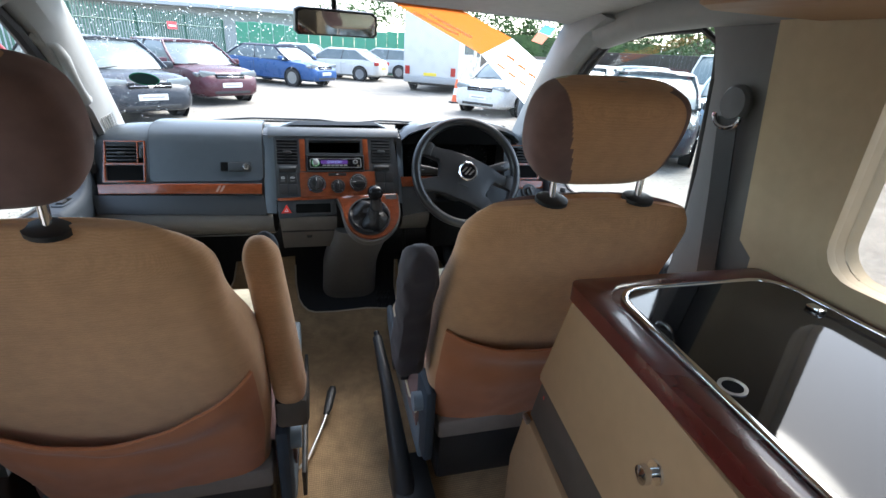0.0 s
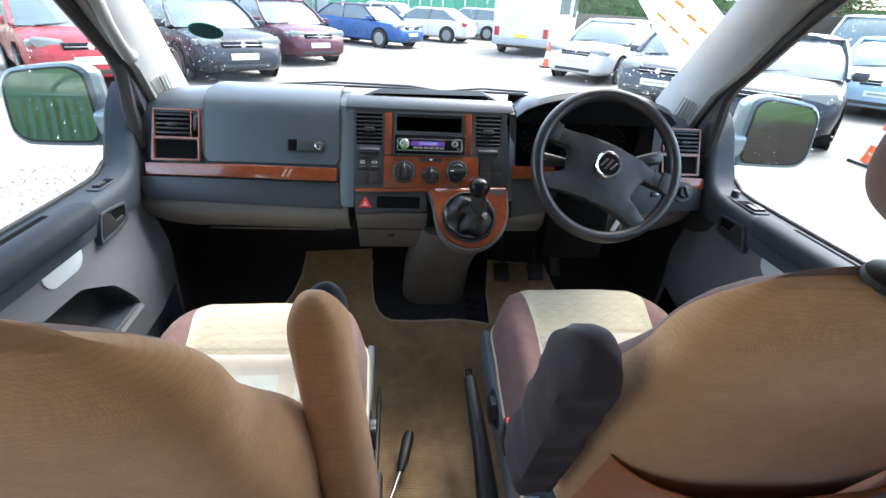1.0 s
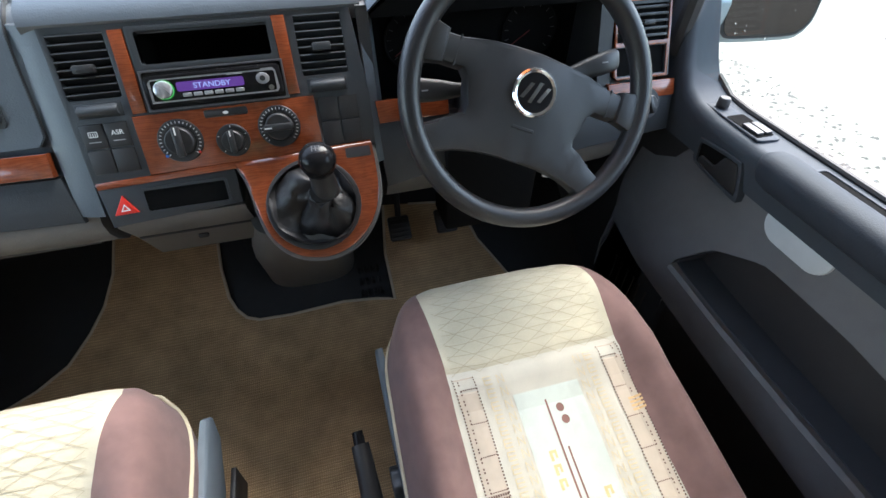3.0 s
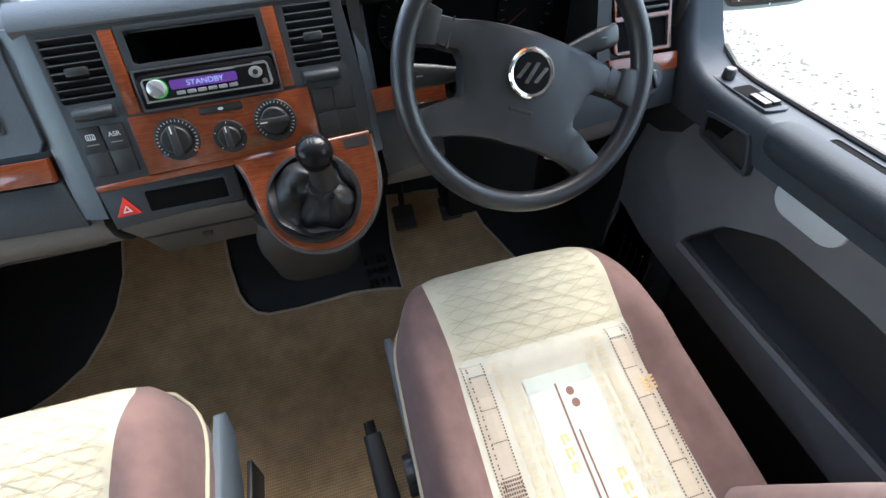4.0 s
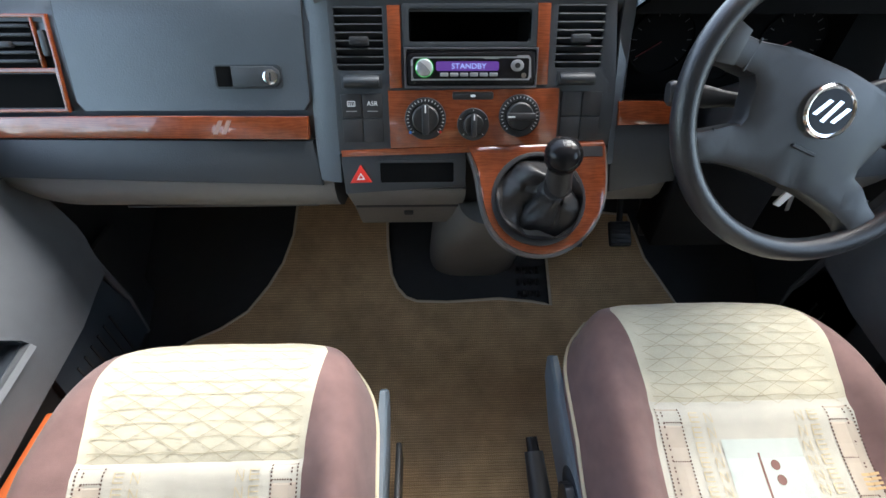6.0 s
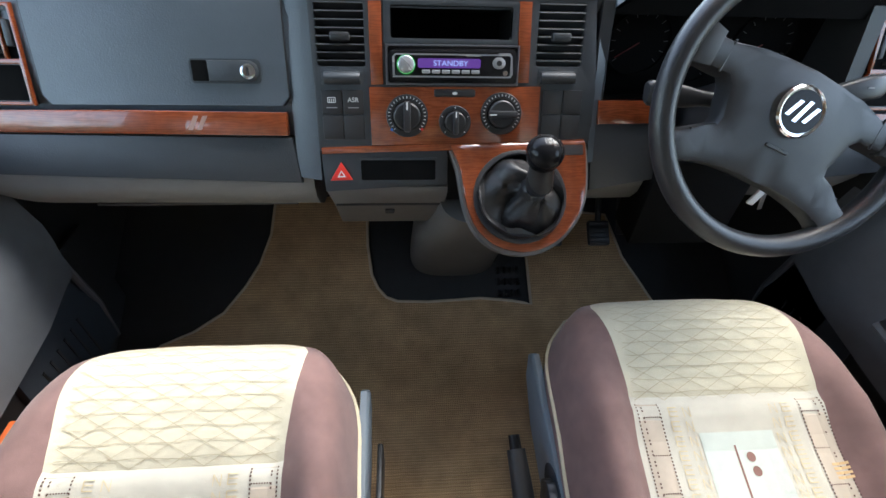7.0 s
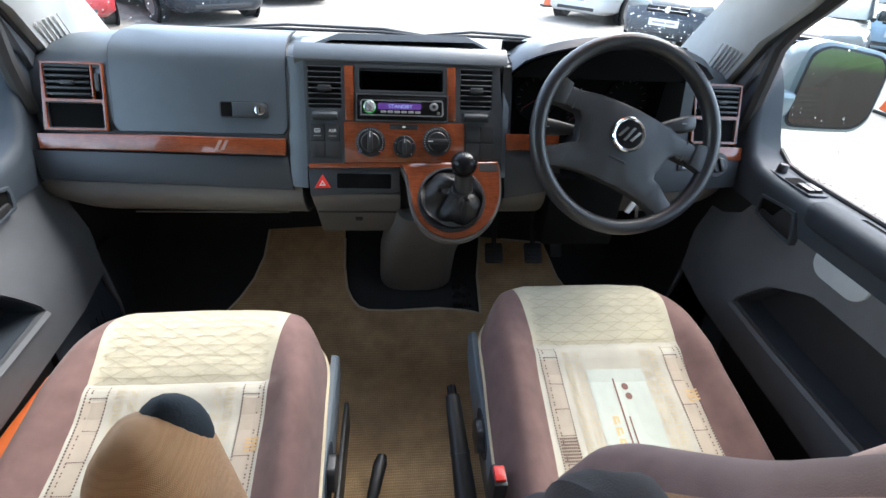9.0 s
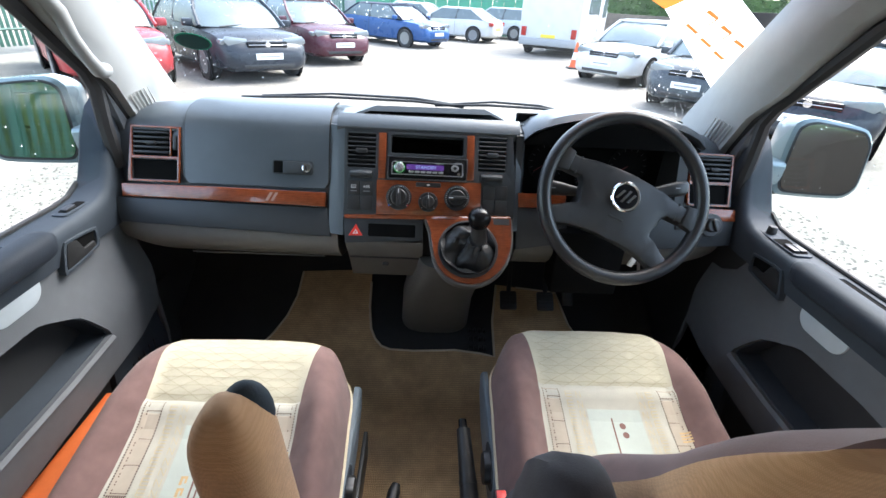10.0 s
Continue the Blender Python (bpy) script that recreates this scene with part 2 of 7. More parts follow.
# ---- mesh helpers ----
def part(name, bm, mat, parent=None, label="", smooth=True):
    """Links a bmesh as one mesh object, under a thing or a part where given."""
    me = bpy.data.meshes.new(name)
    bmesh.ops.recalc_face_normals(bm, faces=bm.faces)
    for f in bm.faces:
        f.smooth = smooth
    bm.to_mesh(me)
    bm.free()
    if smooth:
        me.set_sharp_from_angle(angle=radians(38))
    me.materials.append(mat)
    ob = new(name, me)
    if parent:
        ob.parent = parent
    if label:
        ob["label"] = label
    return ob


def thing(name, label, category, at=(0, 0, 0), group="", kind=""):
    """An Empty at a thing's base, to parent its parts. Parts keep world coordinates when at is the origin."""
    ob = new(name)
    ob.location = at
    ob.empty_display_size = 0.05
    return tagged(ob, label, category, group, kind)


def boxm(x0, x1, y0, y1, z0, z1, bevel=0.0, seg=2, m=None, bm=None):
    """A box, bevelled, as a bmesh (or added to one)."""
    b = bmesh.new()
    bmesh.ops.create_cube(b, size=1)
    for v in b.verts:
        v.co = (x0 + (v.co.x + 0.5) * (x1 - x0), y0 + (v.co.y + 0.5) * (y1 - y0), z0 + (v.co.z + 0.5) * (z1 - z0))
    if bevel:
        bmesh.ops.bevel(b, geom=b.edges[:], offset=bevel, segments=seg, profile=0.5, affect="EDGES", clamp_overlap=True)
    if m is not None:
        b.transform(m)
    return join(bm, b)


def join(bm, b):
    if bm is None:
        return b
    me = bpy.data.meshes.new("tmp")
    b.to_mesh(me)
    b.free()
    bm.from_mesh(me)
    bpy.data.meshes.remove(me)
    return bm


def prism(points, h0, h1, m=None, holes=(), bevel=0.0, bm=None):
    """A plate: a polygon of (u, v), with holes, from height h0 to h1 along w."""
    b = bmesh.new()
    edges = []
    for ring in (points, *holes):
        vs = [b.verts.new((u, v, h1)) for u, v in ring]
        edges += [b.edges.new((vs[i], vs[(i + 1) % len(vs)])) for i in range(len(vs))]
    if holes:
        bmesh.ops.triangle_fill(b, edges=edges, use_beauty=True)
    else:
        b.faces.new(list(b.verts))
    faces = b.faces[:]
    got = bmesh.ops.extrude_face_region(b, geom=faces)
    for v in (g for g in got["geom"] if isinstance(g, bmesh.types.BMVert)):
        v.co.z = h0
    if bevel:
        rim = [e for e in b.edges if len(e.link_faces) == 2 and abs(e.verts[0].co.z - h1) < 1e-6 and abs(e.verts[1].co.z - h1) < 1e-6 and e.calc_face_angle(0) > 0.5]
        bmesh.ops.bevel(b, geom=rim, offset=bevel, segments=2, profile=0.5, affect="EDGES", clamp_overlap=True)
    if m is not None:
        b.transform(m)
    return join(bm, b)


def rrect(x0, x1, y0, y1, r, n=5):
    """A rounded rectangle's outline."""
    out = []
    for cx, cy, a in ((x1 - r, y0 + r, -90), (x1 - r, y1 - r, 0), (x0 + r, y1 - r, 90), (x0 + r, y0 + r, 180)):
        for i in range(n + 1):
            t = radians(a + 90 * i / n)
            out.append((cx + r * math.cos(t), cy + r * math.sin(t)))
    return out


def ellipse(cx, cy, a, b, n=32):
    return [(cx + a * math.cos(2 * math.pi * i / n), cy + b * math.sin(2 * math.pi * i / n)) for i in range(n)]


def loft(rings, closed=True, caps=True, bm=None):
    """Skins a row of rings, each with the same number of points."""
    b = bmesh.new()
    vs = [[b.verts.new(p) for p in r] for r in rings]
    n = len(rings[0])
    for a, c in zip(vs, vs[1:]):
        for i in range(n if closed else n - 1):
            b.faces.new((a[i], a[(i + 1) % n], c[(i + 1) % n], c[i]))
    if caps and closed:
        b.faces.new(vs[0])
        b.faces.new(vs[-1])
    return join(bm, b)


def tube(path, radius, n=10, caps=True, bm=None, flat=1.0, ref=Vector((0.13, 0.21, 0.97))):
    """A round bar along a path; radius may be a list."""
    pts = [Vector(p) for p in path]
    rings = []
    for i, p in enumerate(pts):
        d = (pts[min(i + 1, len(pts) - 1)] - pts[max(i - 1, 0)]).normalized()
        s = d.cross(ref).normalized()
        u = s.cross(d)
        r = radius[i] if isinstance(radius, (list, tuple)) else radius
        rings.append([p + s * (r * math.cos(2 * math.pi * k / n)) + u * (r * flat * math.sin(2 * math.pi * k / n)) for k in range(n)])
    return loft(rings, True, caps, bm)


def lathe(profile, m=None, n=32, bm=None):
    """Turns a profile of (radius, height) round the w axis."""
    rings = [[(r * math.cos(2 * math.pi * k / n), r * math.sin(2 * math.pi * k / n), h) for k in range(n)] for r, h in profile]
    b = loft(rings, True, True)
    if m is not None:
        b.transform(m)
    return join(bm, b)


def gridm(fn, nu, nv, keep=None, thick=0.0):
    """A sheet: fn(u, v) with u, v from 0 to 1; keep(u, v) picks its faces."""
    b = bmesh.new()
    vs = {}

    def vert(i, j):
        if (i, j) not in vs:
            vs[i, j] = b.verts.new(fn(i / nu, j / nv))
        return vs[i, j]

    for i in range(nu):
        for j in range(nv):
            if keep is None or keep((i + 0.5) / nu, (j + 0.5) / nv):
                b.faces.new((vert(i, j), vert(i + 1, j), vert(i + 1, j + 1), vert(i, j + 1)))
    return b


def text_mesh(body, size, m, depth=0.0004):
    """Writing in the built-in font, as a bmesh, centred."""
    cu = bpy.data.curves.new("txt", "FONT")
    cu.body, cu.size, cu.align_x, cu.align_y, cu.extrude = body, size, "CENTER", "CENTER", depth
    ob = new("txt", cu)
    me = bpy.data.meshes.new_from_object(ob.evaluated_get(bpy.context.evaluated_depsgraph_get()))
    b = bmesh.new()
    b.from_mesh(me)
    bpy.data.objects.remove(ob)
    bpy.data.curves.remove(cu)
    bpy.data.meshes.remove(me)
    b.transform(m)
    return b


def smoothstep(a, b, x):
    t = min(1.0, max(0.0, (x - a) / (b - a)))
    return t * t * (3 - 2 * t)

# ---- floor, walls, roof ----
def floor_z(y):
    return max(0.0, 0.55 * (y - 1.6)) if y < 2.0 else 0.22 + 1.4 * (y - 2.0)


floor = part("floor", gridm(lambda u, v: (-0.86 + 1.72 * u, -1.6 + 3.85 * v, floor_z(-1.6 + 3.85 * v) - 0.006), 8, 70), RUBBER)
tagged(floor, "black rubber cab floor rising to the footwells", "floor", kind="structure")

mat_pts = [(-0.425, 1.975), (-0.430, 1.89), (-0.452, 1.82), (-0.485, 1.765), (-0.532, 1.708), (-0.60, 1.668), (-0.70, 1.63), (-0.70, 0.2), (0.70, 0.2), (0.66, 1.60), (0.585, 1.70), (0.548, 1.765), (0.515, 1.82), (0.485, 1.93), (0.27, 1.95), (0.249, 1.824), (0.250, 1.711), (0.20, 1.720), (0.116, 1.728), (-0.02, 1.722), (-0.099, 1.725), (-0.128, 1.735), (-0.150, 1.757), (-0.166, 1.789), (-0.177, 1.858), (-0.181, 1.99)]


def drape(bm, lift):
    bmesh.ops.triangulate(bm, faces=bm.faces[:])
    for _ in range(3):
        bmesh.ops.subdivide_edges(bm, edges=[e for e in bm.edges if e.calc_length() > 0.07], cuts=1)
        bmesh.ops.triangulate(bm, faces=bm.faces[:])
    for v in bm.verts:
        v.co.z += floor_z(v.co.y) + lift
    return bm


carpet = part("carpet_mat", drape(prism(mat_pts, 0.0, 0.007), 0.001), CARPET)
tagged(carpet, "worn brown woven carpet mat cut round the gear console", "carpet")
edge_path = []
for (x0, y0), (x1, y1) in zip(mat_pts[:7], mat_pts[1:7]):
    edge_path += [(x0 + (x1 - x0) * k / 4, y0 + (y1 - y0) * k / 4) for k in range(4)]
part("binding", tube([(x, y, floor_z(y) + 0.006) for x, y in edge_path], 0.0042, 8), CARPET_EDGE, carpet)
edge_path = []
for (x0, y0), (x1, y1) in zip(mat_pts[14:], mat_pts[15:]):
    edge_path += [(x0 + (x1 - x0) * k / 3, y0 + (y1 - y0) * k / 3) for k in range(3)]
part("binding", tube([(x, y, floor_z(y) + 0.006) for x, y in edge_path], 0.0042, 8), CARPET_EDGE, carpet)
edge_path = []
for (x0, y0), (x1, y1) in zip(mat_pts[9:14], mat_pts[10:15]):
    edge_path += [(x0 + (x1 - x0) * k / 3, y0 + (y1 - y0) * k / 3) for k in range(3)]
part("binding", tube([(x, y, floor_z(y) + 0.006) for x, y in edge_path], 0.0042, 8), CARPET_EDGE, carpet)
# ribbed rubber by the console
ribs = thing("floor_ribs", "short raised ribs moulded in the black rubber floor", "floor", kind="structure")
for i in range(4):
    for j in range(3):
        x, y = 0.165 + 0.017 * i, 1.735 + 0.028 * j
        part("rib", boxm(x, x + 0.009, y, y + 0.016, floor_z(y) - 0.004, floor_z(y + 0.016) + 0.0, 0.002), RUBBER, ribs)

# firewall and sides of the footwells
fw = part("wall_front", boxm(-0.86, 0.86, 2.17, 2.20, 0.0, 0.75), RUBBER)
tagged(fw, "black bulkhead behind the footwells", "wall", kind="structure")
for s, nm in ((-1, "left"), (1, "right")):
    kick = part("kick_panel", prism([(1.50, -0.02), (1.50, 0.58), (1.60, 0.68), (1.72, 0.77), (2.18, 0.72), (2.18, 0.1)], 0.0, 0.02, Matrix(((0, 0, s, s * 0.815), (1, 0, 0, 0), (0, 1, 0, 0), (0, 0, 0, 1)))), BLACK)
    tagged(kick, "black plastic kick panel beside the footwell", "trim", kind="structure")
    # wheel-arch step by the seat base
    st = part("door_step", boxm(s * 0.62 if s > 0 else -0.86, 0.86 if s > 0 else -0.62, 1.0, 1.52, -0.22, -0.012, 0.01), RUBBER)
    tagged(st, "black rubber entry step inside the door", "step", kind="structure")

roof = part("ceiling", gridm(lambda u, v: (-0.84 + 1.68 * u, -1.6 + 3.05 * v, 1.30 - 0.05 * (2 * u - 1) ** 4 - 0.05 * max(0, v - 0.85) / 0.15), 16, 24), HEADLINER)
tagged(roof, "light grey cloth headliner", "ceiling", kind="structure")
roof_skin = part("roof_skin", gridm(lambda u, v: (-0.90 + 1.80 * u, -1.62 + 3.12 * v, 1.35 - 0.07 * (2 * u - 1) ** 4 - 0.05 * max(0, v - 0.85) / 0.15), 12, 16), VAN_PAINT)
tagged(roof_skin, "pale blue painted van roof", "roof", kind="structure")

# side walls of the living part, each with a window; the left and rear openings are unseen, added to admit light
MX = Matrix(((0, 0, 1, 0), (1, 0, 0, 0), (0, 1, 0, 0), (0, 0, 0, 1)))
wr = part("wall_right", prism([(-1.6, -0.02), (0.56, -0.02), (0.60, 0.785), (0.635, 0.81), (0.70, 1.25), (-1.6, 1.25)], 0.755, 0.82, MX, [rrect(-0.85, 0.47, 0.815, 1.17, 0.06)]), PANEL)
tagged(wr, "cream padded wall panel with a rounded window opening", "wall", kind="structure")
wl = part("wall_left", prism([(-1.6, -0.02), (0.62, -0.02), (0.70, 1.25), (-1.6, 1.25)], -0.82, -0.755, MX, [rrect(-0.85, 0.40, 0.50, 1.16, 0.08)]), PANEL)
tagged(wl, "unseen cream-lined side wall, its wide opening sized to admit light", "wall", kind="structure")
wb = part("wall_rear", prism([(-0.82, -0.02), (0.82, -0.02), (0.82, 1.30), (-0.82, 1.30)], -1.64, -1.6, Matrix(((1, 0, 0, 0), (0, 0, 1, 0), (0, 1, 0, 0), (0, 0, 0, 1))), [rrect(-0.60, 0.60, 0.74, 1.16, 0.08)]), PANEL)
tagged(wb, "unseen cream rear wall, its wide opening added to admit light", "wall", kind="structure")
for nm, y0, y1, z0, z1, x in (("window_1", -0.85, 0.47, 0.815, 1.17, 0.79),):
    w = thing(nm, "fixed side window with a cream rounded frame", "window", kind="structure")
    fr = prism(rrect(y0 - 0.012, y1 + 0.012, z0 - 0.012, z1 + 0.012, 0.066), x - 0.045 if x > 0 else x + 0.025, x - 0.025 if x > 0 else x + 0.045, MX, [rrect(y0 + 0.004, y1 - 0.004, z0 + 0.004, z1 - 0.004, 0.056)], 0.004)
    part("window_frame", fr, PANEL, w)
    g = part("pane", prism(rrect(y0, y1, z0, z1, 0.06), x - 0.002, x + 0.002, MX), TINTED, w)
    g.visible_shadow = False

# cab door frame and B-pillars
for s, nm in ((-1, "left"), (1, "right")):
    SM = Matrix(((0, 0, s, 0), (1, 0, 0, 0), (0, 1, 0, 0), (0, 0, 0, 1)))
    bp = part("pillar_b_" + nm, loft([[(s * x, y, z) for x, y in ((0.775, 0.60 + d), (0.765, 0.66 + d), (0.772, 0.78 + d), (0.795, 0.835 + d), (0.90, 0.835 + d), (0.90, 0.60 + d))] for z, d in ((0.0, 0.02), (0.45, 0.02), (0.75, 0.0), (0.9, 0.0), (1.10, 0.02), (1.19, 0.05), (1.26, 0.10))]), PILLAR_SHADED)
    tagged(bp, "grey plastic-trimmed pillar behind the cab door", "pillar", kind="structure")
    # A-pillar: inner edge at the windscreen, outer edge at the door frame
    inner = [(0.865, 2.19, 0.70), (0.835, 2.03, 0.83), (0.818, 1.93, 0.91), (0.800, 1.83, 0.99), (0.765, 1.62, 1.15), (0.745, 1.50, 1.235), (0.735, 1.40, 1.29)]
    outer = [(0.800, 1.745, 0.70), (0.800, 1.700, 0.80), (0.800, 1.640, 0.895), (0.800, 1.555, 0.965), (0.795, 1.415, 1.112), (0.785, 1.30, 1.185), (0.770, 1.15, 1.225)]
    secs = []
    for a, b_ in zip(inner, outer):
        A, B = Vector(a), Vector(b_)
        mid1, mid2 = A.lerp(B, 0.3), A.lerp(B, 0.72)
        secs.append([(s * p.x, p.y, p.z) for p in (A + Vector((0.04, 0.01, 0)), A, mid1 + Vector((-0.028, -0.012, -0.004)), mid2 + Vector((-0.040, -0.008, -0.01)), B + Vector((-0.022, 0.012, -0.004)), B + Vector((0.010, 0.004, 0)), B + Vector((0.030, 0.045, 0.0)))])
    ap = part("pillar_a_" + nm, loft(secs), PILLAR)
    ap.location.x = 0.052 if s < 0 else 0.0
    tagged(ap, "light grey moulded windscreen pillar trim", "pillar", kind="structure")
    # the door's own window frame between the pillar and the glass
    fr_ = part("door_frame_" + nm, loft([[(s * 0.803, y0, z), (s * 0.799, (y0 + y1) / 2, z), (s * 0.803, y1, z), (s * 0.830, y1, z), (s * 0.830, y0, z)] for y0, y1, z in ((1.70, 1.745, 0.70), (1.675, 1.715, 0.80), (1.648, 1.672, 0.875), (1.60, 1.612, 0.93), (1.556, 1.562, 0.965))]), DOOR_GREY)
    fr_.location.x = 0.052 if s < 0 else 0.0
    tagged(fr_, "grey painted door frame in front of the window glass", "frame", kind="structure")
    # black tube drawn for the dark gap between pillar and door frame
    gap = part("pillar_seal_" + nm, tube([(s * 0.802, 1.748, 0.70), (s * 0.802, 1.704, 0.80), (s * 0.802, 1.652, 0.885), (s * 0.802, 1.565, 0.962)], 0.0075, 8), SEAL)
    gap.location.x = 0.052 if s < 0 else 0.0
    tagged(gap, "dark strip standing in for the gap along the windscreen pillar", "seal", kind="structure")
    # ribbed vent low on the pillar
    for k in range(6):
        p0 = Vector((s * (0.776 - 0.002 * k), 1.728 + 0.012 * k, 0.800 + 0.002 * k))
        part("vent_rib", tube([p0, p0 + Vector((s * -0.004, -0.040, 0.062))], 0.0018, 6), HEADLINER, ap)
    # header above the door
    hd = part("door_header_" + nm, tube([(s * 0.775, 1.30, 1.195), (s * 0.775, 1.12, 1.232), (s * 0.772, 0.9, 1.245), (s * 0.77, 0.6, 1.25)], 0.042, 12), PILLAR)
    hd.location.x = 0.04 if s < 0 else 0.0
    tagged(hd, "light grey trim rail above the cab door", "trim", kind="structure")
    # black window seal
    seal = [(0.814, 1.640, 0.70), (0.814, 1.632, 0.80), (0.814, 1.632, 0.885), (0.812, 1.605, 0.930), (0.810, 1.545, 0.982), (0.806, 1.405, 1.108), (0.80, 1.30, 1.176), (0.80, 1.12, 1.197), (0.80, 0.93, 1.203), (0.802, 0.878, 1.175), (0.804, 0.865, 1.10), (0.808, 0.848, 0.86), (0.81, 0.84, 0.70)]
    sl = part("door_seal_" + nm, tube([(s * x, y, z) for x, y, z in seal], [0.0165] * 6 + [0.012] + [0.008] * 6, 8), SEAL)
    sl.location.x = 0.052 if s < 0 else 0.0
    tagged(sl, "black rubber seal round the cab door window", "seal", kind="structure")
    w = thing("window_3" if s < 0 else "window_4", "clear cab door window spotted with rain", "window", (0.052 if s < 0 else 0.0, 0, 0), kind="structure")
    g = part("pane", prism([(1.64, 0.69), (1.61, 0.82), (1.505, 0.965), (1.382, 1.112), (1.28, 1.165), (1.12, 1.19), (0.93, 1.196), (0.875, 1.15), (0.86, 0.86), (0.85, 0.69)], 0.826, 0.829, SM), GLASS, w)
    g.visible_shadow = False
    dr = None
    rnd = random.Random(4 + s)
    for k in range(150):
        y, z = rnd.uniform(0.88, 1.60), rnd.uniform(0.72, 1.18)
        if z - 0.82 > (1.60 - y) * 1.3:
            continue
        r = rnd.uniform(0.0007, 0.0021)
        b = bmesh.new()
        bmesh.ops.create_icosphere(b, subdivisions=1, radius=r)
        b.transform(Matrix.Translation((s * 0.8235, y, z)) @ Matrix.Diagonal((0.5, 1, rnd.uniform(1, 1.5), 1)))
        dr = join(dr, b)
    ob = part("rain_drops", dr, WATER, w)
    ob.visible_shadow = False

# windscreen, header and drops
ws = thing("window_5", "wide windscreen spotted with rain, an oval sticker in its corner", "windscreen", kind="structure")


def ws_pt(x, z, out=0.0):
    return (x, 1.852 + 1.3 * (0.972 - z) + 0.05 * (1 - (x / 0.85) ** 2) + out, z)


pane = part("pane", gridm(lambda u, v: ws_pt((2 * u - 1) * (0.90 - 0.14 * v), 0.70 + 0.58 * v), 14, 8), GLASS, ws)
pane.visible_shadow = False
dr = None
rnd = random.Random(11)
spots = [(rnd.uniform(-0.80, -0.1), rnd.uniform(1.06, 1.22)) for _ in range(800)] + [(rnd.uniform(-0.80, -0.62), rnd.uniform(0.80, 1.12)) for _ in range(220)] + [(rnd.uniform(0.62, 0.84), rnd.uniform(0.78, 1.02)) for _ in range(200)] + [(rnd.uniform(-0.6, 0.7), rnd.uniform(0.85, 1.2)) for _ in range(40)]
for x, z in spots:
    r = rnd.uniform(0.0007, 0.0021)
    b = bmesh.new()
    bmesh.ops.create_icosphere(b, subdivisions=1, radius=r)
    b.transform(Matrix.Translation(ws_pt(x, z, 0.004)) @ Matrix.Rotation(radians(52), 4, "X") @ Matrix.Diagonal((1, rnd.uniform(1, 1.6), 0.5, 1)))
    dr = join(dr, b)
rd = part("rain_drops", dr, WATER, ws)
rd.visible_shadow = False
hdr = part("windscreen_header", loft([[(x, y, z + 0.02 - 0.03 * abs(x)) for y, z in ((1.56, 1.235), (1.40, 1.255), (1.30, 1.285), (1.40, 1.32), (1.56, 1.30))] for x in (-0.8, -0.5, -0.2, 0, 0.2, 0.5, 0.8)]), HEADLINER)
tagged(hdr, "light grey roof lining above the windscreen", "trim", kind="structure")
# sticker
stk = thing("windscreen_sticker", "dark oval sticker with a green rim on the windscreen", "sticker")
tilt = Matrix.Translation(Vector(ws_pt(-0.632, 0.972, -0.004))) @ Matrix.Rotation(radians(-37.6), 4, "X")
part("rim", prism(ellipse(0, 0, 0.047, 0.037), -0.001, 0.0, tilt), STICKER_GREEN, stk)
part("field", prism(ellipse(0, 0, 0.042, 0.032), -0.002, -0.001, tilt), STICKER_DARK, stk)
# banner across the windscreen's upper corner
ban = thing("windscreen_banner", "white and orange banner film across the windscreen corner", "banner")
BAN_W, BAN_O = cloth_light("white_film", (0.85, 0.85, 0.84)), cloth_light("orange_film", (0.60, 0.15, 0.03))


def ban_sheet(p, out, n=8):
    """A four-cornered patch of film on the glass: corners (x, z)."""
    a, b_, c, d = [Vector(q) for q in p]
    def f(u, v):
        q = a.lerp(b_, u).lerp(d.lerp(c, u), v)
        return ws_pt(q.x, q.y, out)
    return gridm(f, n, 4)


part("white_half", ban_sheet(((0.533, 1.117), (0.900, 0.875), (0.860, 1.055), (0.615, 1.175)), 0.010), BAN_W, ban)
part("orange_half", ban_sheet(((0.170, 1.255), (0.533, 1.117), (0.615, 1.175), (0.310, 1.275)), 0.010), BAN_O, ban, "orange half of the film")
for (x0, z0), (x1, z1) in (((0.250, 1.226), (0.420, 1.172)), ((0.300, 1.224), (0.470, 1.166))):
    part("white_bar", ban_sheet(((x0, z0), (x1, z1), (x1 + 0.003, z1 + 0.006), (x0 + 0.003, z0 + 0.006)), 0.006), BAN_W, ban)
for k in range(3):
    ox, oz = 0.605 + 0.062 * k, 1.086 - 0.030 * k
    for q in (((0, 0), (0.040, -0.018), (0.043, -0.013), (0.003, 0.005)), ((0.040, -0.018), (0.043, -0.019), (0.062, 0.018), (0.057, 0.021)), ((0.020, 0.030), (0.057, 0.016), (0.060, 0.021), (0.023, 0.036))):
        part("orange_bar", ban_sheet([(ox + x, oz + z) for x, z in q], 0.006, 3), BAN_O, ban)
tx = thing("tax_disc", "small blue and orange paper disc stuck to the windscreen", "sticker")
part("upper", ban_sheet(((0.690, 1.200), (0.735, 1.190), (0.742, 1.212), (0.697, 1.222)), 0.004, 3), cloth_light("blue_paper", (0.10, 0.30, 0.62)), tx)
part("lower", ban_sheet(((0.684, 1.172), (0.729, 1.162), (0.735, 1.190), (0.690, 1.200)), 0.0042, 3), cloth_light("red_paper", (0.70, 0.22, 0.15)), tx)
# inside mirror
rv = thing("rear_view_mirror", "black-framed interior rear-view mirror below the roof edge", "mirror")
RMX = Matrix.Translation((0.012, 1.50, 1.178)) @ Matrix.Rotation(radians(9), 4, "Z") @ Matrix.Rotation(radians(8), 4, "X")
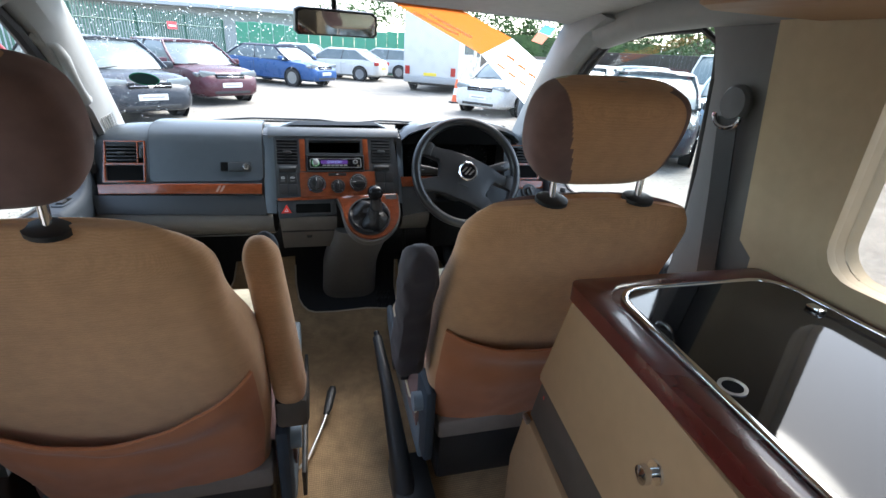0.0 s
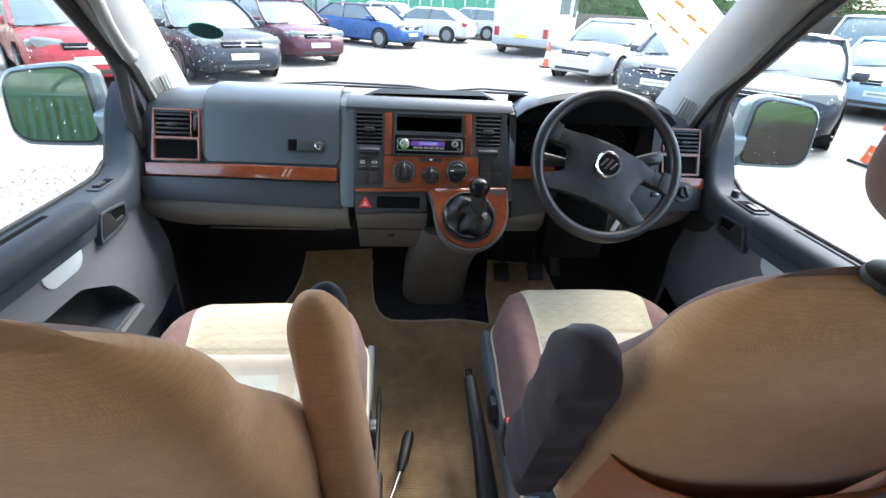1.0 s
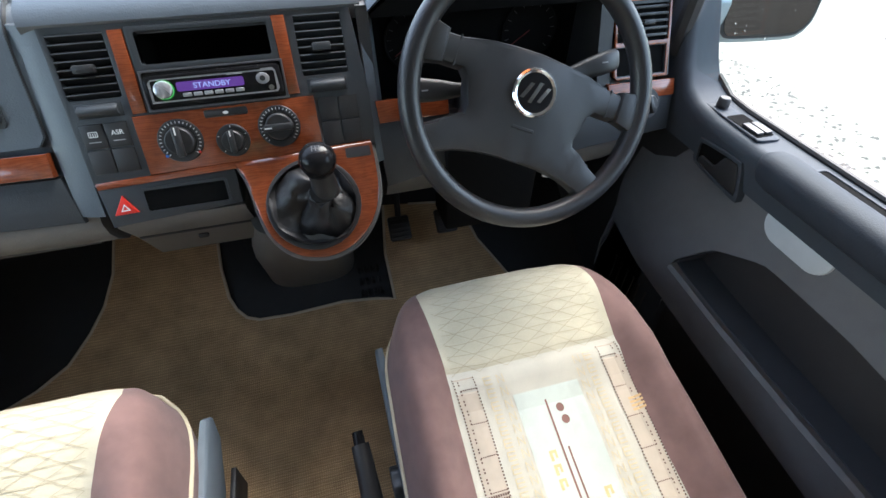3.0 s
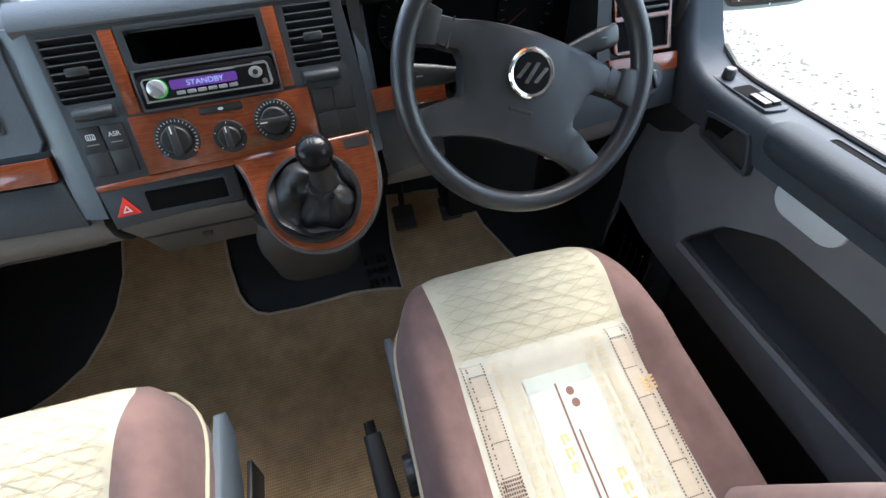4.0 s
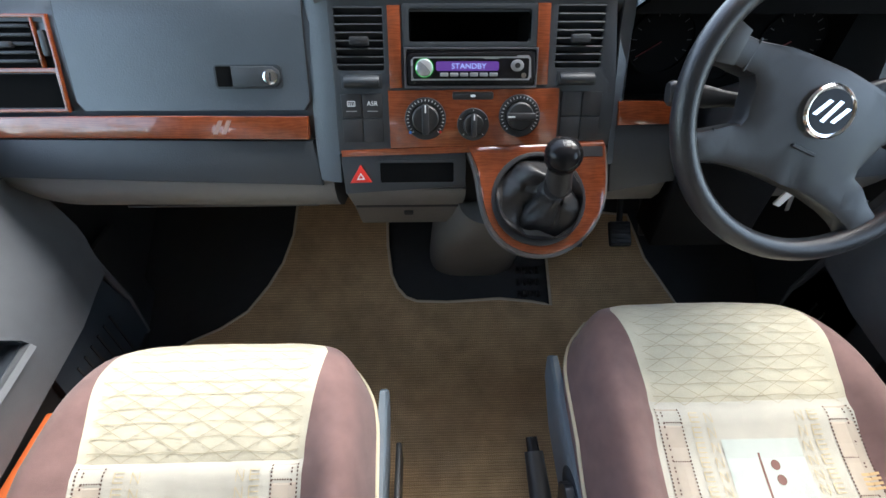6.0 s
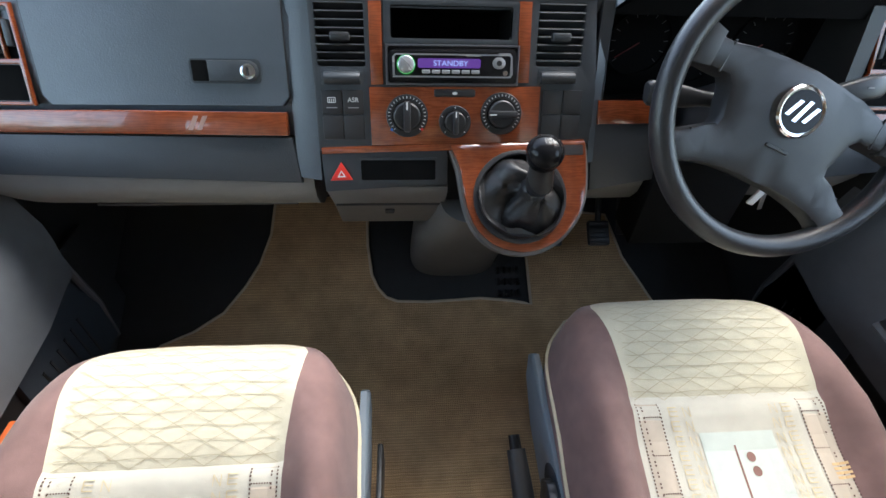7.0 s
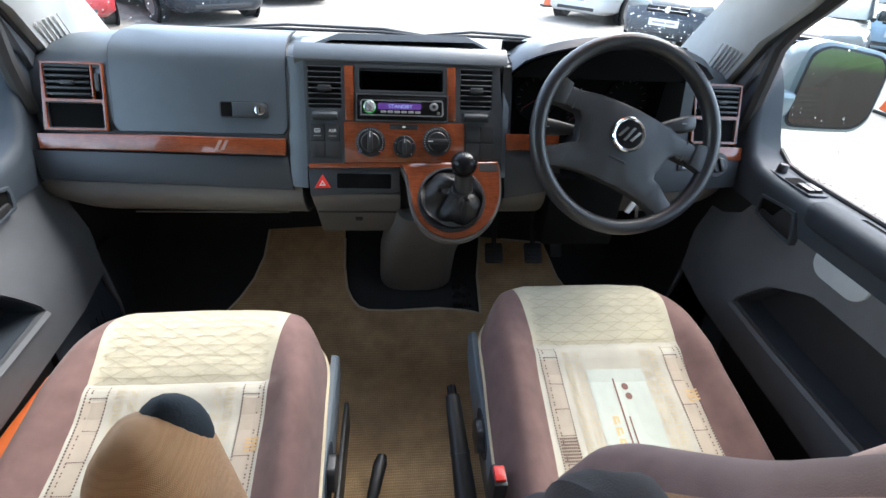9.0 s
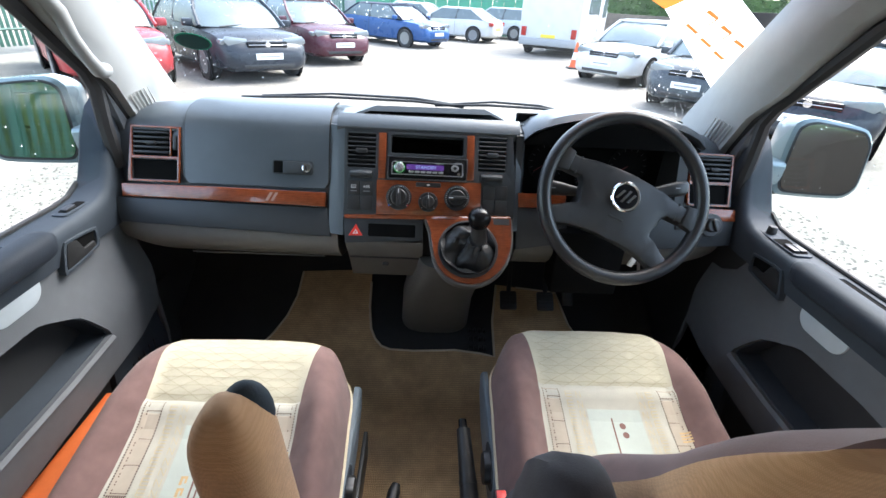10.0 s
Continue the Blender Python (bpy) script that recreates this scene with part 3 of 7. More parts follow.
shape = [(-0.122, -0.028), (-0.112, -0.036), (0.112, -0.034), (0.122, -0.024), (0.120, 0.026), (0.105, 0.036), (-0.105, 0.036), (-0.120, 0.028)]
to_back = Matrix(((1, 0, 0, 0), (0, 0, -1, 0), (0, 1, 0, 0), (0, 0, 0, 1)))
part("housing", prism(shape, -0.03, 0.004, RMX @ to_back, (), 0.005), BLACK, rv)
part("mirror_glass", prism([(x * 0.93, y * 0.86) for x, y in shape], 0.004, 0.0048, RMX @ to_back), MIRROR, rv, "mirror glass", smooth=False)
part("stem", tube([RMX @ Vector((0, 0.03, 0.01)), RMX @ Vector((0, 0.05, 0.05)), RMX @ Vector((0, 0.06, 0.09))], 0.009, 10), BLACK, rv)
# sun visor on the driver's side
for s in (-1, 1):
    sv = part("sun_visor", boxm(-0.19, 0.19, -0.085, 0.085, -0.010, 0.010, 0.009, 3, Matrix.Translation((s * 0.42, 1.385, 1.272)) @ Matrix.Rotation(radians(-14), 4, "X")), HEADLINER)
    tagged(sv, "folded light grey sun visor under the roof lining", "sun visor")
# grab handle on the passenger side pillar
gh = thing("grab_handle", "pale grey moulded grab handle on the windscreen pillar", "handle")
gpts = [(-0.755, 1.435, 1.105), (-0.724, 1.485, 1.082), (-0.710, 1.508, 1.045), (-0.704, 1.516, 1.002), (-0.706, 1.546, 0.962), (-0.712, 1.582, 0.931), (-0.726, 1.622, 0.926), (-0.770, 1.672, 0.942)]
part("grip", tube(gpts, [0.022, 0.019, 0.015, 0.013, 0.013, 0.015, 0.017, 0.020], 14), PILLAR, gh)

# seat belt guides
belt = thing("seat_belt", "grey seat belt hanging from a round pillar guide", "seat belt")
gm = Matrix.Translation((0.755, 0.735, 1.062)) @ Matrix.Rotation(radians(-90), 4, "Y")
part("guide_cover", lathe([(0.036, 0.0), (0.036, 0.008), (0.030, 0.014), (0.001, 0.016)], gm), DOOR_GREY, belt)
part("guide_loop", tube([(0.738, 0.735 + 0.034 * math.cos(a), 1.040 + 0.026 * math.sin(a)) for a in [math.pi + math.pi * i / 10 for i in range(11)]], 0.005, 8), CHROME, belt, "chrome belt loop")
part("strap", loft([[(0.742, 0.712 + dy, 1.035), (0.742, 0.762 + dy, 1.035), (0.745, 0.762 + dy, 1.035), (0.745, 0.712 + dy, 1.035)] if k == 0 else [(0.742 + 0.004 * k, 0.700 - 0.018 * k + dy, 1.035 - 0.16 * k), (0.742 + 0.004 * k, 0.748 - 0.018 * k + dy, 1.035 - 0.16 * k), (0.7445 + 0.004 * k, 0.748 - 0.018 * k + dy, 1.035 - 0.16 * k), (0.7445 + 0.004 * k, 0.700 - 0.018 * k + dy, 1.035 - 0.16 * k)] for k, dy in ((0, 0), (1, 0.004), (2, 0.0), (3, 0.0))]), BLACK, belt)

# ---- wipers on the outside ----
for pts, nm in (([(-0.62, 2.11), (-0.35, 2.16), (-0.05, 2.17), (0.12, 2.17)], 0), ([(0.02, 2.175), (0.20, 2.16), (0.38, 2.13), (0.50, 2.10)], 1)):
    wp = thing("windscreen_wiper", "black wiper lying along the foot of the windscreen", "wiper")
    path = [(x, ws_pt(x, 0.792)[1] + 0.02, 0.786 + 0.010 * (i in (1, 2))) for i, (x, y) in enumerate(pts)]
    part("blade", tube(path, 0.0045, 8), SEAL, wp)
    part("arm", tube([(path[0][0] + 0.06, path[0][1] + 0.02, 0.790), (path[1][0] + 0.02, path[1][1] + 0.01, 0.806), (path[2][0], path[2][1] + 0.02, 0.802), (path[3][0], path[3][1] + 0.06, 0.775)], [0.003, 0.004, 0.005, 0.007], 8), BLACK, wp)
bonnet = part("bonnet", gridm(lambda u, v: (-0.82 + 1.64 * u, 2.22 + 0.9 * v, 0.73 - 0.20 * v - 0.10 * (2 * u - 1) ** 2), 10, 6), VAN_PAINT)
tagged(bonnet, "pale blue painted van bonnet below the windscreen", "bonnet")


# ---- cab doors ----
def rounded(pts, k=0.25):
    """Rounds a polygon's corners."""
    out, n = [], len(pts)
    for i in range(n):
        a, b_, c = Vector(pts[i - 1]), Vector(pts[i]), Vector(pts[(i + 1) % n])
        p, q = b_.lerp(a, k), b_.lerp(c, k)
        out += [tuple(p), tuple(p.lerp(b_, 0.55).lerp(q.lerp(b_, 0.55), 0.28)), tuple(p.lerp(b_, 0.7).lerp(q.lerp(b_, 0.7), 0.5)), tuple(p.lerp(b_, 0.55).lerp(q.lerp(b_, 0.55), 0.72)), tuple(q)]
    return out


def cab_door(s):
    d = thing("cab_door", "closed cab door with dark upper trim and a grey lower panel", "door", kind="")
    AX = 0.025  # the van's middle
    SM = Matrix(((0, 0, -s, AX + s * 0.80), (1, 0, 0, 0), (0, 1, 0, 0), (0, 0, 0, 1)))  # (y, z, inwards)

    def bulge(b):
        """The lower door swells inwards to its pocket."""
        for v in b.verts:
            v.co.z += 0.034 * smoothstep(0.56, 0.38, v.co.y) - 0.012 * smoothstep(1.48, 1.62, v.co.x)
        b.transform(SM)
        return b

    pocket = rounded([(1.412, 0.362), (1.350, 0.452), (1.26, 0.496), (1.10, 0.498), (0.90, 0.480), (0.90, 0.345), (1.06, 0.345), (1.25, 0.350)], 0.2)
    low = [(1.635, 0.566), (1.64, 0.42), (1.625, 0.30), (1.50, 0.283), (1.25, 0.262), (0.86, 0.235), (0.855, 0.572), (1.10, 0.570), (1.30, 0.569), (1.45, 0.567)]
    b = prism(low, -0.03, 0.012, None, [pocket])
    bmesh.ops.subdivide_edges(b, edges=[e for e in b.edges if e.calc_length() > 0.05], cuts=3, use_grid_fill=True)
    bmesh.ops.triangulate(b, faces=b.faces[:])
    part("lower_panel", bulge(b), DOOR_GREY, d, "grey plastic door panel")
    # black liner carries the shade inside the door pocket
    part("pocket_liner", bulge(prism(pocket, -0.062, -0.058)), BLACK, d)
    lip = [[(y, z - 0.014, 0.010), (y, z - 0.004, 0.020), (y, z + 0.004, 0.014), (y, z, 0.002)] for y, z in ((1.405, 0.360), (1.25, 0.350), (1.06, 0.345), (0.90, 0.345))]
    part("pocket_lip", bulge(loft(lip)), DOOR_GREY, d)
    part("pocket_wall", bulge(prism(pocket, -0.058, 0.0, None, [[(1.15 + (y - 1.15) * 0.985, 0.42 + (z - 0.42) * 0.97) for y, z in pocket]])), DOOR_DARK, d)
    # upper trim: an upright face rolling over into the flat sill, sweeping up at the front
    tops = ((1.70, 0.850), (1.67, 0.832), (1.64, 0.795), (1.615, 0.745), (1.59, 0.700), (1.565, 0.668), (1.53, 0.652), (1.48, 0.647), (1.36, 0.646), (1.20, 0.646), (0.86, 0.648))
    prof = []
    for y, zt in tops:
        zb, hgt = 0.566, zt - 0.566
        lift = smoothstep(0.66, 0.80, zt)
        ring = [(y, zb, 0.010), (y, zb + 0.003, 0.017), (y, zb + hgt * 0.35, 0.021), (y, zt - 0.024, 0.024 - 0.014 * lift)]
        for k in range(1, 6):
            a = math.pi / 2 * k / 5
            ring.append((y, zt - 0.024 + 0.024 * math.sin(a), 0.006 - 0.016 * lift + 0.018 * math.cos(a)))
        ring += [(y, zt + 0.002, -0.050), (y, zt - 0.02, -0.060), (y, zb, -0.060)]
        prof.append(ring)
    b = loft(prof)
    b.transform(SM)
    up = part("upper_trim", b, DOOR_DARK, d, "dark blue-grey door top trim")
    part("sill_edge", tube([SM @ Vector((y, z, -0.052)) for y, z in ((1.575, 0.676), (1.53, 0.655), (1.48, 0.651), (1.2, 0.650), (0.86, 0.652))], 0.006, 8), SEAL, d)
    # handle in its oval bezel
    hb_out = rounded([(1.488, 0.608), (1.382, 0.618), (1.356, 0.548), (1.482, 0.560)], 0.2)
    hb_in = rounded([(1.480, 0.602), (1.388, 0.611), (1.366, 0.556), (1.474, 0.566)], 0.2)
    hrec = part("handle_bezel", prism(hb_out, 0.0, 0.0275, SM, [hb_in], 0.003), DOOR_DARK, d)
    part("handle_cup", prism(hb_in, 0.014, 0.0225, SM), VOID, hrec)
    part("handle_lever", prism(rounded([(1.418, 0.606), (1.390, 0.609), (1.368, 0.558), (1.440, 0.563), (1.470, 0.568), (1.468, 0.580), (1.432, 0.578)], 0.25), 0.020, 0.0275, SM, (), 0.003), BLACK, hrec)
    # padded arm rest bar with a rounded front
    arm = []
    for y, k in ((1.348, 0.35), (1.343, 0.72), (1.334, 0.92), (1.318, 1.0), (1.20, 1.0), (1.05, 1.0), (0.90, 1.0)):
        arm.append([(y + 0.006 * math.sin(a), 0.639 + 0.0275 * k * math.copysign(abs(math.sin(a)) ** 0.75, math.sin(a)), 0.026 + 0.031 * k * math.copysign(abs(math.cos(a)) ** 0.75, math.cos(a))) for a in [2 * math.pi * i / 20 for i in range(20)]])
    b = loft(arm)
    b.transform(SM)
    part("armrest", b, ARM_PAD, d, "padded dark armrest")
    tm = Matrix(((0, -s, 0, AX + s * 0.8135), (1, 0, 0, 0), (0, 0, 1, 0.6475), (0, 0, 0, 1)))
    tb = part("top_bin", prism(rrect(0.95, 1.300, -0.022, 0.016, 0.008), 0.0, 0.003, tm, [rrect(0.955, 1.295, -0.018, 0.012, 0.006)], 0.001), DOOR_DARK, up)
    # near-black plate paints the shade of a deep bin into a shallow rim
    part("bin_floor", prism(rrect(0.955, 1.295, -0.018, 0.012, 0.006), -0.002, 0.0012, tm), VOID, tb)
    part("grip_recess", prism(rrect(1.180, 1.308, 0.530, 0.640, 0.034, 8), 0.004, 0.0165, SM, (), 0.004), PALE, d, "pale grey grip recess")
    # switches
    if s > 0:
        sp = part("switch_panel", prism(rounded([(1.530, -0.018), (1.530, 0.018), (1.390, 0.022), (1.385, -0.020)], 0.15), 0.0, 0.004, tm, (), 0.0015), DOOR_DARK, d)
        part("mirror_knob", lathe([(0.011, 0.003), (0.0105, 0.016), (0.008, 0.019), (0.001, 0.019)], tm @ Matrix.Translation((1.505, 0.0, 0.003))), BLACK, sp)
        part("switch_slot", prism(rrect(1.398, 1.472, -0.017, 0.018, 0.004), 0.0035, 0.0048, tm), VOID, sp)
        for k in (-1, 1):
            part("window_switch", boxm(1.402, 1.438, k * 0.0085 - 0.0072, k * 0.0085 + 0.0072, 0.004, 0.010, 0.002, 2, tm), HUB_GREY, sp)
    else:
        sp = part("switch_panel", prism(rrect(1.44, 1.53, -0.016, 0.016, 0.008), 0.0, 0.004, tm, (), 0.0015), DOOR_DARK, d)
        part("switch_slot", prism(rrect(1.455, 1.518, -0.010, 0.010, 0.003), 0.0035, 0.0048, tm), VOID, sp)
        part("window_switch", boxm(1.458, 1.490, -0.008, 0.008, 0.004, 0.010, 0.002, 2, tm), HUB_GREY, sp)
    # dark triangular grille below the panel's front, and the sill cover
    tri_ = part("speaker_grille", prism([(1.625, 0.296), (1.665, 0.18), (1.66, 0.06), (1.40, 0.06), (1.42, 0.27)], -0.02, 0.010, SM, (), 0.004), DOOR_DARK, d)
    for k in range(6):
        part("rib", boxm(1.46 + 0.026 * k, 1.465 + 0.026 * k, 0.08, 0.20, 0.009, 0.012, 0, 1, SM), BLACK, tri_)
    part("front_edge", tube([SM @ Vector((1.640, 0.44, 0.004)), SM @ Vector((1.632, 0.30, 0.026)), SM @ Vector((1.668, 0.17, 0.006)), SM @ Vector((1.664, 0.05, 0.0))], 0.008, 8), DOOR_GREY, d)
    part("sill_cover", boxm(0.84, 1.76, -0.20, 0.32, -0.016, -0.006, 0, 1, SM), BLACK, d)
    part("outer_skin", prism([(1.72, 0.62), (0.84, 0.62), (0.84, -0.20), (1.55, -0.20), (1.72, 0.1)], -0.115, -0.085, SM, (), 0.01), VAN_PAINT, d, "pale blue painted outer door skin")
    return d


for s in (-1, 1):
    cab_door(s)


# ---- outside mirrors ----
def wing_mirror(s):
    m = thing("wing_mirror", "large pale blue wing mirror wet with rain", "mirror")
    C = Vector((1.060, 1.70, 0.785)) if s > 0 else Vector((-0.978, 1.685, 0.788))
    MM = Matrix.Translation(C) @ Matrix.Rotation(radians(-14 * s), 4, "Z") @ Matrix.Rotation(radians(-7), 4, "X") @ to_back
    w, h = 0.095, 0.097
    sh = [(s * x, y) for x, y in ((-w, -h * 0.72), (-w * 0.86, -h), (w * 0.75, -h * 0.92), (w, -h * 0.62), (w * 0.98, h * 0.5), (w * 0.75, h * 0.85), (-w * 0.55, h), (-w * 0.92, h * 0.82))]
    n = len(sh)
    sm = []
    for i in range(n):
        a, b_, c = Vector(sh[i - 1]), Vector(sh[i]), Vector(sh[(i + 1) % n])
        sm += [tuple(b_.lerp(a, 0.45)), tuple(b_.lerp(a, 0.24).lerp(b_.lerp(c, 0.08), 0.3)), tuple(b_.lerp(a, 0.14).lerp(b_.lerp(c, 0.14), 0.5)), tuple(b_.lerp(c, 0.24).lerp(b_.lerp(a, 0.08), 0.3)), tuple(b_.lerp(c, 0.45))]
    rings = [[(x * k - s * dx, y * k, zz) for x, y in sm] for k, dx, zz in ((1.03, 0.0, 0.008), (1.10, 0.003, 0.004), (1.15, 0.008, -0.03), (1.10, 0.012, -0.07), (0.88, 0.014, -0.11), (0.45, 0.014, -0.13))]
    b = loft(rings, True, True)
    b.transform(MM)
    part("housing", b, VAN_PAINT, m)
    part("bezel", prism([(x * 1.01, y * 1.01) for x, y in sm], 0.004, 0.010, MM), BLACK, m)
    part("mirror_glass", prism([(x * 0.95, y * 0.95) for x, y in sm], 0.0102, 0.0115, MM), WING_GLASS, m, "mirror glass spotted with rain", smooth=False)
    xa, xb = sorted((C.x - s * 0.075, C.x - s * 0.215))
    part("arm", boxm(xa, xb, C.y + 0.005, C.y + 0.075, C.z - 0.085, C.z - 0.010, 0.018, 3), VAN_PAINT, m)
    part("arm_foot", boxm(xa, xb, C.y + 0.010, C.y + 0.070, C.z - 0.108, C.z - 0.083, 0.008, 2), BLACK, m)


for s in (-1, 1):
    wing_mirror(s)

# ---- the dashboard ----
# The face leans away: y = 1.563 + 0.42 (z - 0.585). DM maps (x, up the face, towards the seats).
_k = math.hypot(1, 0.42)
DM = Matrix(((1, 0, 0, 0), (0, 0.42 / _k, -1 / _k, 1.563), (0, 1 / _k, 0.42 / _k, 0.585), (0, 0, 0, 1)))


def V(z):
    return (z - 0.585) * _k


def dbox(x0, x1, z0, z1, n0, n1, bevel=0.0, bm=None):
    return boxm(x0, x1, V(z0), V(z1), n0, n1, bevel, 2, DM, bm)


def dplate(pts, n0, n1, holes=(), bevel=0.0, bm=None):
    return prism([(x, V(z)) for x, z in pts], n0, n1, DM, [[(x, V(z)) for x, z in h] for h in holes], bevel, bm)


def along_x(profile, xs, fn=None):
    """A body with one closed (y, z) profile, drawn along x; fn(x, y, z) bends it."""
    return loft([[fn(x, y, z) if fn else (x, y, z) for y, z in profile] for x in xs])


dashboard = thing("dashboard", "blue-grey plastic dashboard with wood-effect trim below the windscreen", "dashboard")

# upper body, drawn across the cab; its ends draw back to the doors
top_profile = [(1.612, 0.575), (1.607, 0.64), (1.616, 0.70), (1.650, 0.788), (1.668, 0.818), (1.700, 0.836), (1.76, 0.842), (1.90, 0.822), (2.14, 0.765), (2.16, 0.60), (2.16, 0.50), (1.75, 0.50)]


def dash_bend(x, y, z):
    a = max(0.0, abs(x) - 0.60) / 0.22
    drop = 0.05 * a * a * max(0.0, (z - 0.5) / 0.34)
    return (x, y + 0.05 * a * a, z - drop)


part("dash_body", along_x(top_profile, [-0.825 + 0.0275 * i for i in range(23)], dash_bend), DASH, dashboard)
part("dash_body", along_x(top_profile, [0.645 + 0.020 * i for i in range(10)], dash_bend), DASH, dashboard)
# over the instruments: the top shell stands above, hollow below it
shell = [(1.70, 0.836), (1.76, 0.842), (1.90, 0.822), (2.14, 0.765), (2.14, 0.735), (1.90, 0.79), (1.76, 0.81), (1.70, 0.81)]
part("dash_top", along_x(shell, [-0.275 + 0.0875 * i for i in range(11)]), DASH, dashboard)
part("dash_core", boxm(-0.28, 0.62, 1.80, 2.10, 0.50, 0.74), BLACK, dashboard)

# lower front below the wood strip, passenger side
part("lower_panel", dplate([(-0.76, 0.640), (-0.246, 0.634), (-0.236, 0.568), (-0.745, 0.584)], -0.03, -0.003, bevel=0.003), DASH_LOW, dashboard)

# light grey knee panel: a rolled lip that dives forward
knee = [(1.575, 0.574), (1.566, 0.555), (1.571, 0.530), (1.588, 0.505), (1.62, 0.480), (1.70, 0.455), (1.95, 0.44), (1.95, 0.56)]


def knee_bend(x, y, z):
    a = max(0.0, abs(x) - 0.66) / 0.15
    return (x, y + 0.05 * a * a, z + 0.010 * a + 0.02 * max(0, (abs(x) - 0.25)) * (1 if z > 0.56 else 0.6))


part("knee_panel", along_x(knee, [-0.80 + 0.029 * i for i in range(21)], knee_bend), KNEE, dashboard, "light grey plastic knee panel")
part("panel_groove", loft([[(x, y + 0.001, z - 0.003) for y, z in ((1.628, 0.4775), (1.690, 0.4565), (1.690, 0.452), (1.628, 0.473))] for x in (-0.62, -0.27)]), DASH_LOW, dashboard)
part("knee_panel", along_x([(y + 0.012, z - 0.004) for y, z in knee], [0.235 + 0.041 * i for i in range(15)], knee_bend), KNEE, dashboard, "light grey plastic knee panel")
# solid near-black box drawn for the shaded hollow under the column
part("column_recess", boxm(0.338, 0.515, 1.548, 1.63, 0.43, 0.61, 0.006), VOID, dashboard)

# glove box lid
lid_line = [(1.6010, 0.678), (1.6065, 0.690), (1.6220, 0.726), (1.6380, 0.766), (1.6500, 0.795), (1.6600, 0.814), (1.6740, 0.830), (1.6980, 0.8435), (1.7300, 0.8510), (1.7700, 0.8520), (1.8000, 0.8490)]


def lid_shell(x0, x1, off, r):
    """The lid's skin: bowed up the dash, its lower corners rounded, its upper left corner swept."""
    rows_ = []
    for k, (y, z) in enumerate(lid_line):
        f = k / (len(lid_line) - 1)
        ins = r * (1 - min(1, k / 1.2)) ** 2 + 0.045 * max(0, f - 0.62) ** 1.5 * 4 * 0.5
        a, b_ = x0 + ins, x1 - r * (1 - min(1, k / 1.2)) ** 2
        rows_.append([(a + (b_ - a) * i / 12, y - off * 0.9, z + off * 0.45) for i in range(13)])
    return rows_


lid_rows, under_rows = lid_shell(-0.588, -0.2435, 0.0015, 0.010), lid_shell(-0.588, -0.2435, -0.012, 0.010)
glove = part("glove_box_lid", loft([a + list(reversed(b_)) for a, b_ in zip(lid_rows, under_rows)]), DASH, dashboard)
part("lid_gap", loft([a + list(reversed(b_)) for a, b_ in zip(lid_shell(-0.5898, -0.2417, 0.0002, 0.010), lid_shell(-0.5898, -0.2417, -0.012, 0.010))]), BLACK, dashboard)
part("handle_recess", dplate(rrect(-0.378, -0.28, 0.706, 0.737, 0.006), -0.0005, 0.0052), DASH_LOW, glove)
part("handle_pull", dplate([(-0.352, 0.735), (-0.352, 0.708), (-0.292, 0.708), (-0.284, 0.713), (-0.281, 0.7215), (-0.284, 0.730), (-0.292, 0.735)], 0.004, 0.0095, bevel=0.002), DASH_LOW, glove)
part("handle_gap", dplate(rrect(-0.375, -0.353, 0.709, 0.735, 0.002), 0.0045, 0.0058), VOID, glove)
part("lock", lathe([(0.0105, 0.006), (0.0105, 0.0112), (0.008, 0.0118), (0.0078, 0.0110), (0.001, 0.0110)], DM @ Matrix.Translation((-0.2955, V(0.7215), 0))), CHROME, glove, "chrome lock barrel")
part("keyhole", dplate(rrect(-0.2968, -0.2942, 0.716, 0.727, 0.0012), 0.0110, 0.0114), BLACK, glove)

# wood strip, passenger side
strip = part("wood_strip", dplate([(-0.738, 0.670), (-0.50, 0.671), (-0.249, 0.669), (-0.250, 0.637), (-0.50, 0.640), (-0.736, 0.642)], -0.01, 0.004, bevel=0.0025), WOOD, dashboard, "glossy reddish wood-effect trim strip")
emb = None
for dx in (0, 0.013):
    emb = dplate([(-0.395 + dx, 0.645), (-0.388 + dx, 0.645), (-0.377 + dx, 0.664), (-0.384 + dx, 0.664)], 0.0035, 0.0045, bm=emb)
part("badge", emb, material("faint_badge", (0.33, 0.20, 0.155), 0.4, vary=0.2, bump=0.0), strip, "two faint slanted badge bars")


